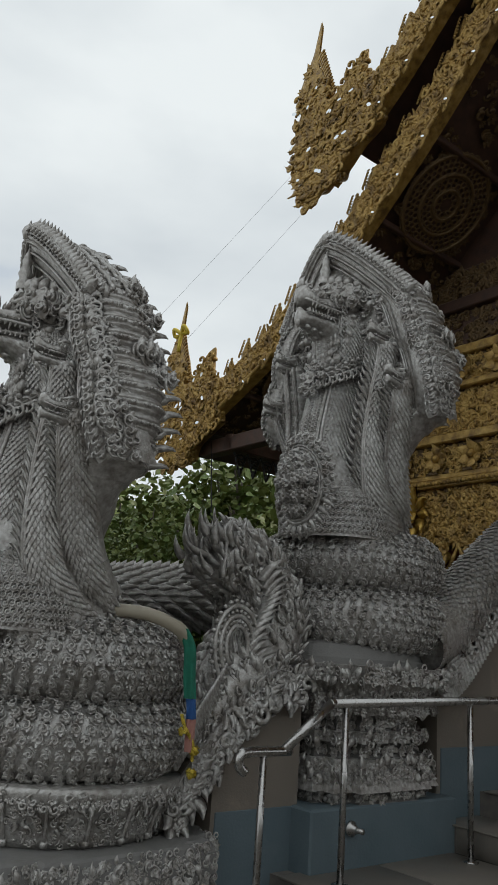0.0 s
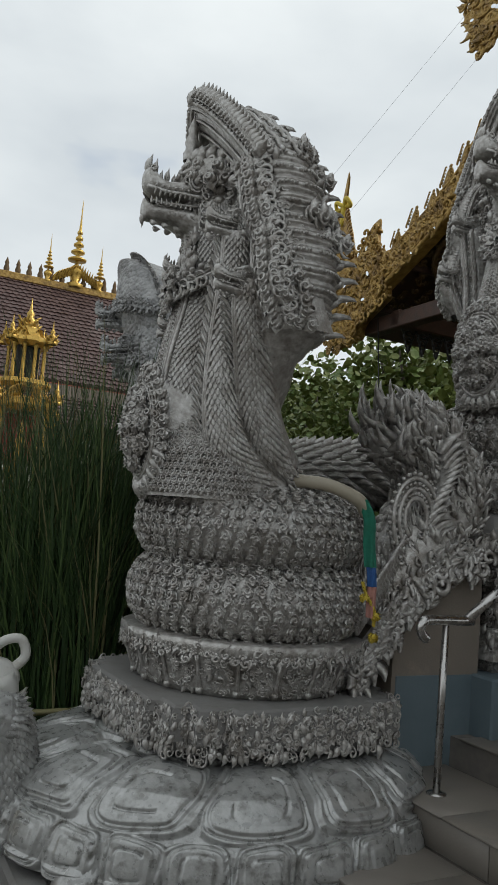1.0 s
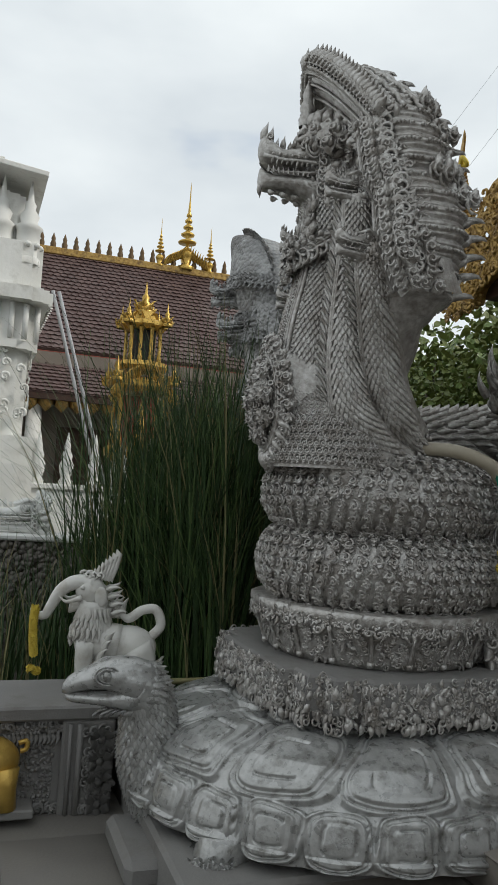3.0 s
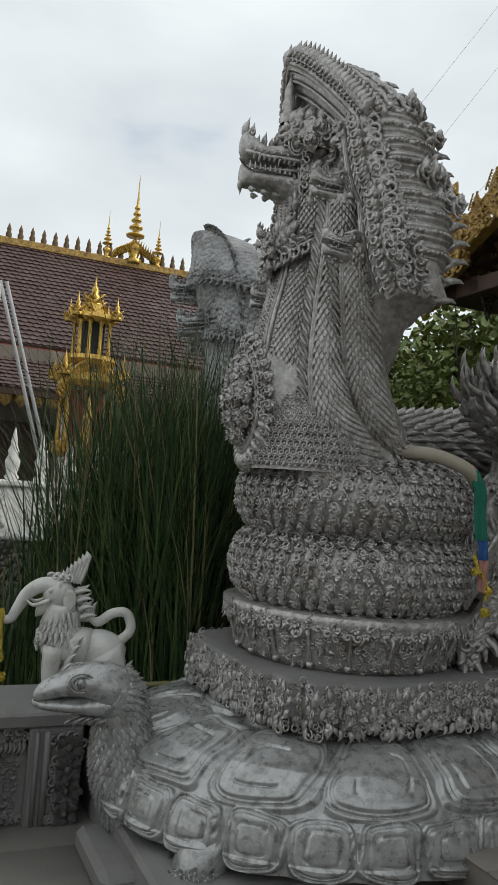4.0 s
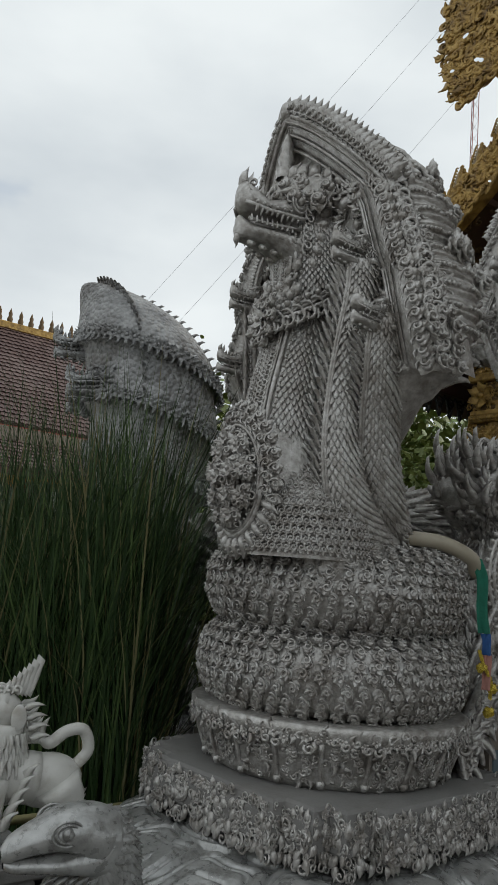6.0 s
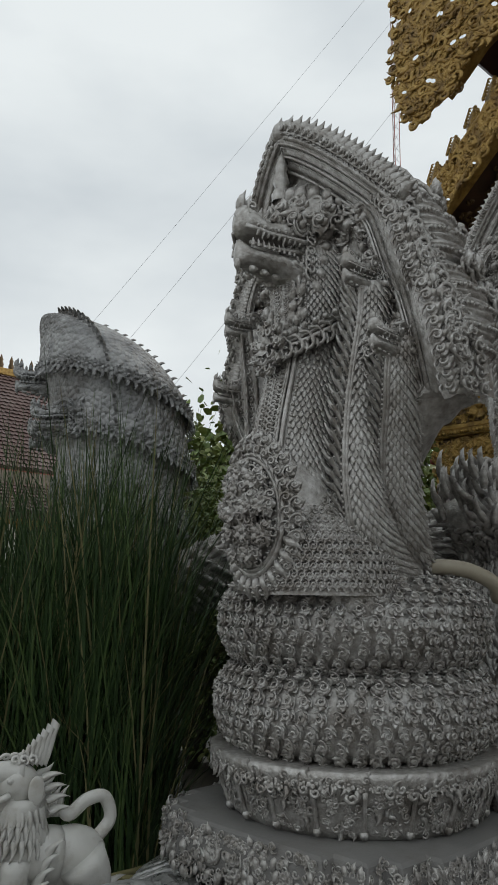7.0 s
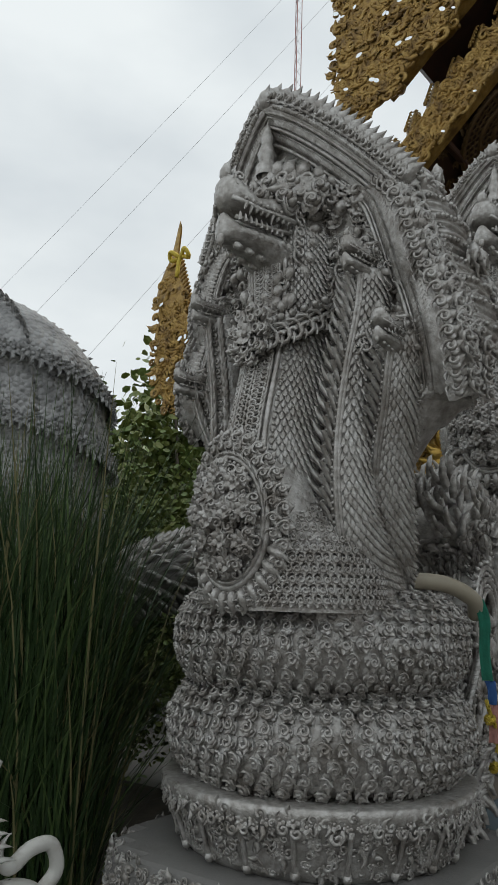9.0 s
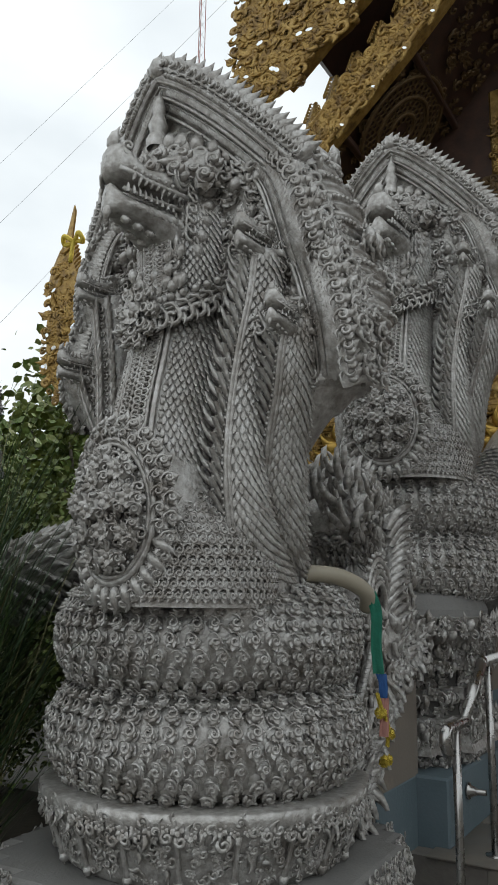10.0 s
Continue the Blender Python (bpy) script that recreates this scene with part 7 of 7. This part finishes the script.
# ---- the third serpent, seen from behind, with its scaled tail ----
def back_naga():
    """Hood of nested scaled bands; front is -x."""
    b = Build()
    rows = [(1.0, 0.05, 0.34, 0.50), (1.6, 0.05, 0.36, 0.50), (2.1, 0.06, 0.40, 0.54), (2.5, 0.06, 0.45, 0.62), (2.85, 0.06, 0.50, 0.70), (3.15, 0.02, 0.53, 0.72), (3.45, -0.04, 0.54, 0.68), (3.66, -0.12, 0.49, 0.58), (3.80, -0.22, 0.40, 0.43), (3.88, -0.31, 0.28, 0.26), (3.92, -0.38, 0.08, 0.06)]
    q = smooth_path(rows, 130)
    edges = (2.05, 2.45, 2.85, 3.3)
    def at(s, g):
        z, xc, hx, hy = q[int(round(s * 129))]
        a = 2 * math.pi * g
        x = xc + hx * math.cos(a)
        zz = z - 0.25 * (x - xc)
        k = 0.0
        for e in edges:
            d = z - e
            if 0 <= d < 0.3:
                k += 0.05 * (1 - d / 0.3)
        sc = 0.006 * math.sin(z * 160) * math.sin(a * 60 + (int(z * 51) % 2) * 3.14)
        return (xc + (hx + k + sc) * math.cos(a), (hy + k + sc) * math.sin(a), zz)
    b.add(*lattice(at, 130, 150, False, True))
    for e in edges:
        i = int(np.searchsorted(q[:, 0], e + 0.02))
        z, xc, hx, hy = q[i]
        for j in range(64):
            a = 2 * math.pi * j / 64
            p = (xc + (hx + 0.055) * math.cos(a), (hy + 0.055) * math.sin(a), z - 0.30 * hx * math.cos(a))
            b.add(*ROSETTE_V, on(p, (math.cos(a), math.sin(a), 0), (0, 0, 1), 0.09))
            b.add(*FLAME_V, on(p, (math.cos(a), math.sin(a), 0), (0, 0, -1), 0.09, 0.06))
    for i in range(40, 128, 4):
        z, xc, hx, hy = q[i]
        b.add(*HOOK_V, on((xc + hx * 0.95, 0, z - 0.3 * hx), (0, -1, 0), (0.8, 0, 0.8), 0.12, 0.09))
        b.add(*HOOK_V, on((xc - 0.1, -hy * 0.98, z), (-1, 0, 0), (0, -0.7, 0.8), 0.1, 0.08))
    for sy in (0.0, -0.42, 0.42):
        dragon_head(b, Matrix.Translation((-0.5 + 0.3 * abs(sy), sy, 3.42 - 0.9 * abs(sy))) @ Matrix.Rotation(radians(40 * sy), 4, "Z") @ Matrix.Scale(0.27, 4))
    for k in range(2):
        b.add(*lattice(lambda a, c: ((0.42 + 0.2 * math.cos(6.283 * c)) * math.cos(6.283 * a), (0.42 + 0.2 * math.cos(6.283 * c)) * math.sin(6.283 * a), 0.85 + 0.36 * k + 0.19 * math.sin(6.283 * c)), 40, 12, True, True))
    b.add(*lathe([(0.75, 0), (0.75, 0.3), (0.62, 0.4), (0.62, 0.66), (0, 0.68)], 24))
    return b


thing("naga_statue", back_naga(), SILVER_SCALE, Matrix.Translation((-2.72, 8.77, -0.33)) @ Matrix.Rotation(radians(14), 4, "Z") @ Matrix.Scale(1.2, 4), "silver-grey serpent statue with scaled banded hood by the pond", "statue", "serpent statues on the stairs")
tl = Build()
tpath = smooth_path([(-2.5, 8.3, 1.3), (-2.1, 7.4, 1.85), (-1.5, 6.9, 2.12), (-0.75, 6.9, 2.2), (0.1, 7.1, 2.2), (0.6, 7.5, 2.15)], 60)
tl.add(*tube(tpath, [0.2] * 60, 12))
for i in range(1, 59):
    d = (Vector(tpath[i + 1 if i < 59 else i]) - Vector(tpath[i - 1])).normalized()
    sd = Vector((0, 0, 1)).cross(d).normalized()
    for j in range(14):
        g = 2 * math.pi * (j + 0.5 * (i % 2)) / 14
        e = Vector((0, 0, 1)) * math.cos(g) + sd * math.sin(g)
        tl.add(*FLAME_V, on(Vector(tpath[i]) + e * 0.19, e, d + e * 0.25, 0.15, 0.065))
thing("serpent_tail", tl, SILVER, None, "dark silver serpent tail with rows of blade-like scales", "ornament")
tpost = Build().add(*lathe([(0.16, 0), (0.14, 1.0), (0.15, 2.05)], 12))
for x, y in ((-1.2, 6.85), (0.35, 7.3)):
    thing("tail_support", tpost, CEMENT, Matrix.Translation((x, y, 0)), "grey cement post carrying the serpent tail", "post")


# ---- reeds, shrubs and distance ----
rp = random.Random(41)


def blades(n, spot, hmin, hmax, width, slots):
    b = Build()
    vs, fs, ms = [], [], []
    for i in range(n):
        x, y, z0 = spot()
        h = hmin + (hmax - hmin) * rp.random() ** 1.8
        a, lean = rp.uniform(0, 6.28), (rp.uniform(0.02, 0.2) if rp.random() < 0.75 else rp.uniform(0.2, 0.5)) * h
        bend = rp.random() ** 3
        w = width * rp.uniform(0.6, 1.3)
        ca, sa = math.cos(a + 1.57 + rp.uniform(-.5, .5)), math.sin(a + 1.57 + rp.uniform(-.5, .5))
        o = len(vs)
        for k in range(5):
            t = k / 4
            d = lean * t * t * (1 + 0.8 * bend)
            zz = z0 + h * (t - 0.22 * bend * max(0, t - 0.5) ** 2 * 4)
            ww = w * (1 - t) ** 0.6 + 0.0006
            cx, cy = x + math.cos(a) * d, y + math.sin(a) * d
            vs += [(cx - ca * ww, cy - sa * ww, zz), (cx + ca * ww, cy + sa * ww, zz)]
        for k in range(4):
            fs.append((o + 2 * k, o + 2 * k + 1, o + 2 * k + 3, o + 2 * k + 2))
        ms += [rp.choice(slots)] * 4
    b.add(vs, fs)
    b.m = ms
    return b


def reed_spot():
    while True:
        x, y = rp.triangular(-3.5, -2.0, -2.3), rp.uniform(5.75, 7.1)
        d = (Vector((x, y, 0)) - Vector((-1.085, 5.37, 0)))
        if d.length > 0.95 and (Vector((x, y)) - Vector((-2.72, 8.77))).length > 0.9:
            return x, y, 0.0


def reed_front():
    while True:
        x, y = rp.triangular(-3.1, -2.05, -2.2), rp.uniform(5.3, 6.3)
        p = SITE.inverted() @ Vector((x, y, 0))
        if p.y > (0.75 if p.x > -0.5 else 1.4) and (p.x ** 2 + p.y ** 2) > 1.2:
            return x, y, 0.0


thing("reeds", blades(6500, reed_spot, 1.4, 3.0, 0.0075, (0, 0, 0, 0, 0, 0, 0, 2, 2, 1)), [REED, REED_DRY, REED_LIGHT], None, "dense dark green reeds growing in the pond", "reeds", kind="stuff")
thing("reeds", blades(2600, reed_front, 0.9, 2.2, 0.007, (0, 0, 0, 0, 0, 2, 2, 1)), [REED, REED_DRY, REED_LIGHT], None, "dark green reeds at the pond's edge", "reeds", kind="stuff")


def far_spot():
    q = SITE @ Vector((rp.uniform(-3.6, -0.9), rp.uniform(1.4, 4.2), 0))
    return q.x, q.y, 0.0


thing("grass", blades(1500, far_spot, 0.5, 1.3, 0.007, (0, 0, 0, 1)), [REED, REED_DRY], None, "loose green grass blades in the pond", "grass", kind="stuff")
thing("dry_stems", Build().add(*tube([(-3.0, 5.2, 0.45), (-2.3, 5.55, 0.5), (-1.6, 5.9, 0.56)], 0.02, 5)).add(*tube([(-2.9, 5.4, 0.4), (-2.2, 5.5, 0.53), (-1.7, 5.6, 0.5)], 0.015, 5)), REED_DRY, None, "fallen dry reed stems behind the turtle", "stems", kind="stuff")


def shrub(name, centre, size, leaves, mats, label, cat, stems=7, leaf=0.05, flowers=0):
    top = new(name)
    top.matrix_world = Matrix.Translation(centre)
    tagged(top, label, cat)
    tr = Build()
    tips = []
    for i in range(stems):
        a = rp.uniform(0, 6.28)
        e = Vector((math.cos(a) * size[0] * rp.uniform(0.2, 0.8), math.sin(a) * size[1] * rp.uniform(0.2, 0.8), size[2] * rp.uniform(0.5, 0.95)))
        tr.add(*tube(smooth_path([(0, 0, 0), tuple(e * 0.4 + Vector((0, 0, 0.15))), tuple(e)], 8), [0.05 * size[2] / 2 * (1 - 0.85 * k / 7) for k in range(8)], 6))
        for k in range(9):
            tips.append(e * rp.uniform(0.35, 1.0) + Vector((rp.gauss(0, .16) * size[0], rp.gauss(0, .16) * size[1], rp.gauss(0, .08) * size[2])))
    part("trunk", tr, BARK, top, smooth=True)
    lf = Build()
    lv = [(-0.32, 0.25, 0.02), (0, 0.3, -0.03), (0.32, 0.25, 0.02), (-0.3, 0.65, 0.05), (0, 0.7, 0.02), (0.3, 0.65, 0.05), (0, 1.0, -0.06), (0, 0, 0)]
    lff = [(7, 1, 0), (7, 2, 1), (0, 1, 4, 3), (1, 2, 5, 4), (3, 4, 6), (4, 5, 6)]
    for i in range(leaves):
        c = rp.choice(tips)
        p = c + Vector((rp.gauss(0, 0.13) * size[0], rp.gauss(0, 0.13) * size[1], rp.gauss(0, 0.1) * size[2]))
        if p.z < 0.02:
            continue
        lf.add(lv, lff, on(p, (rp.uniform(-1, 1), rp.uniform(-1, 1), rp.uniform(0.2, 1)), (rp.uniform(-1, 1), rp.uniform(-1, 1), rp.uniform(-0.6, 0.8)), leaf * rp.uniform(0.6, 1.4)), rp.choice((0, 0, 1)))
    part("crown", lf, mats, top, smooth=False)
    for i in range(flowers):
        c = rp.choice(tips)
        fl_ = Build()
        for k in range(3):
            fl_.add(*ROSETTE_V, Matrix.Translation((0, 0, 0.02 * k)) @ Matrix.Rotation(k * 0.5, 4, "Z") @ Matrix.Scale(0.16 - 0.03 * k, 4))
        part("flower", fl_, MARIGOLD, top, "orange flower", m=on(Vector((c.x, -abs(c.y) * 1.2 - 0.2, c.z)), (rp.uniform(-.3, .3), -1, 0.5), (0, 0, 1), 1.0))
    return top


shrub("flowering_bush", (-0.7, 9.0, 0.6), (1.1, 0.9, 2.5), 26000, [LEAF, LEAF_LIGHT], "leafy green bush with orange flowers behind the balustrade", "bush", 34, 0.066, 16)
shrub("flowering_bush", (0.6, 10.6, 0.0), (1.4, 1.2, 3.0), 26000, [LEAF, LEAF_LIGHT], "leafy green bush beside the temple eaves", "bush", 34, 0.075, 3)
shrub("tree", (0.2, 17.0, 0.0), (3.2, 2.6, 6.2), 30000, [LEAF, LEAF_LIGHT], "tall leafy tree behind the temple", "tree", 40, 0.19)
shrub("tree", (-2.3, 16.0, 0.0), (1.6, 1.8, 4.9), 14000, [LEAF, LEAF_LIGHT], "leafy tree behind the serpent statues", "tree", 34, 0.17)
shrub("bush", (-1.9, 10.5, 0.0), (1.2, 1.0, 3.0), 18000, [LEAF, LEAF_LIGHT], "leafy green bush behind the pond", "bush", 20, 0.065)
shrub("tree", (2.8, 15.5, 0.0), (2.4, 2.0, 5.2), 11000, [LEAF, LEAF_LIGHT], "leafy tree beside the temple", "tree", 34, 0.17)
shrub("potted_shrub", tuple(SITE @ Vector((-2.6, 6.6, 0.4))), (0.8, 0.7, 1.5), 420, [LEAF_LIGHT, LEAF], "broad-leaved green shrub beside the white fence", "bush", 9, 0.3)
shrub("tree", tuple(SITE @ Vector((-2.2, 22.5, 2.0))), (2.0, 1.5, 7.0), 4000, [LEAF, LEAF_LIGHT], "leafy tree showing above the hall's ridge", "tree", 9, 0.2)

# distance behind the pond
yard = new("yard_railing")
yard.matrix_world = Matrix.Translation((-1.6, 13.5, 0))
tagged(yard, "blue pipe railing on grey posts in the yard", "railing")
part("pipe", Build().add(*tube([(-3.5, 0, 1.35), (3.5, 0, 1.35)], 0.07, 10)), BLUE_CLOTH, yard, "blue pipe", smooth=True)
part("pipe", Build().add(*tube([(-3.5, 0.2, 0.5), (3.5, 0.2, 0.5)], 0.09, 10)), CEMENT, yard, "grey pipe", smooth=True)
for j in range(6):
    part("post", Build().add(*tube([(-3 + 1.2 * j, 0, 0), (-3 + 1.2 * j, 0, 1.9)], 0.04, 8)), CABLE, yard, smooth=True)
far = new("yard_building")
far.matrix_world = Matrix.Translation((-1.0, 24.0, 0))
tagged(far, "low pale building across the yard", "building")
part("wall", Build().add(*block(-9, 8, 0, 3, 0, 3.0)), WHITE, far, smooth=False)
part("roof", Build().add([(-9.5, -0.6, 2.9), (8.5, -0.6, 2.9), (8.5, 1.6, 4.0), (-9.5, 1.6, 4.0)], [(0, 1, 2, 3)]), ROOF, far, smooth=False)
for j in range(6):
    part("window", Build().add(*block(-7.5 + 2.4 * j, -6.3 + 2.4 * j, -0.03, 0.05, 1.0, 2.2, 0.01)), BLACK, far, smooth=False)

# radio mast and overhead lines
mast = new("radio_mast")
mast.matrix_world = Matrix.Translation((12.98, 59.9, 0))
tagged(mast, "slender steel lattice radio mast far away", "mast")
for k in range(3):
    a = 2.09 * k
    part("leg", Build().add(*tube([(0.32 * math.cos(a), 0.32 * math.sin(a), 0), (0.32 * math.cos(a), 0.32 * math.sin(a), 60)], 0.035, 5)), RED, mast, smooth=True)
br = Build()
for j in range(60):
    for k in range(3):
        a, c = 2.09 * k, 2.09 * (k + 1)
        br.add(*tube([(0.32 * math.cos(a), 0.32 * math.sin(a), j), (0.32 * math.cos(c), 0.32 * math.sin(c), j + 1)], 0.016, 4))
part("bracing", br, CABLE, mast, smooth=True)
for k, (z0, z1, w) in enumerate(((9.0, 22.0, 0.0), (9.0, 22.0, 1.5), (8.0, 21.0, 3.2))):
    thing("overhead_line", Build().add(*tube(smooth_path([(-9 + w, 24, z0 - 4), (-4 + w, 24.5, z0 + 3), (3 + w, 25, z1), (9 + w, 25.5, z1 + 9)], 20), 0.006, 4)), CABLE, None, "thin grey overhead line across the sky", "cable", "overhead lines")
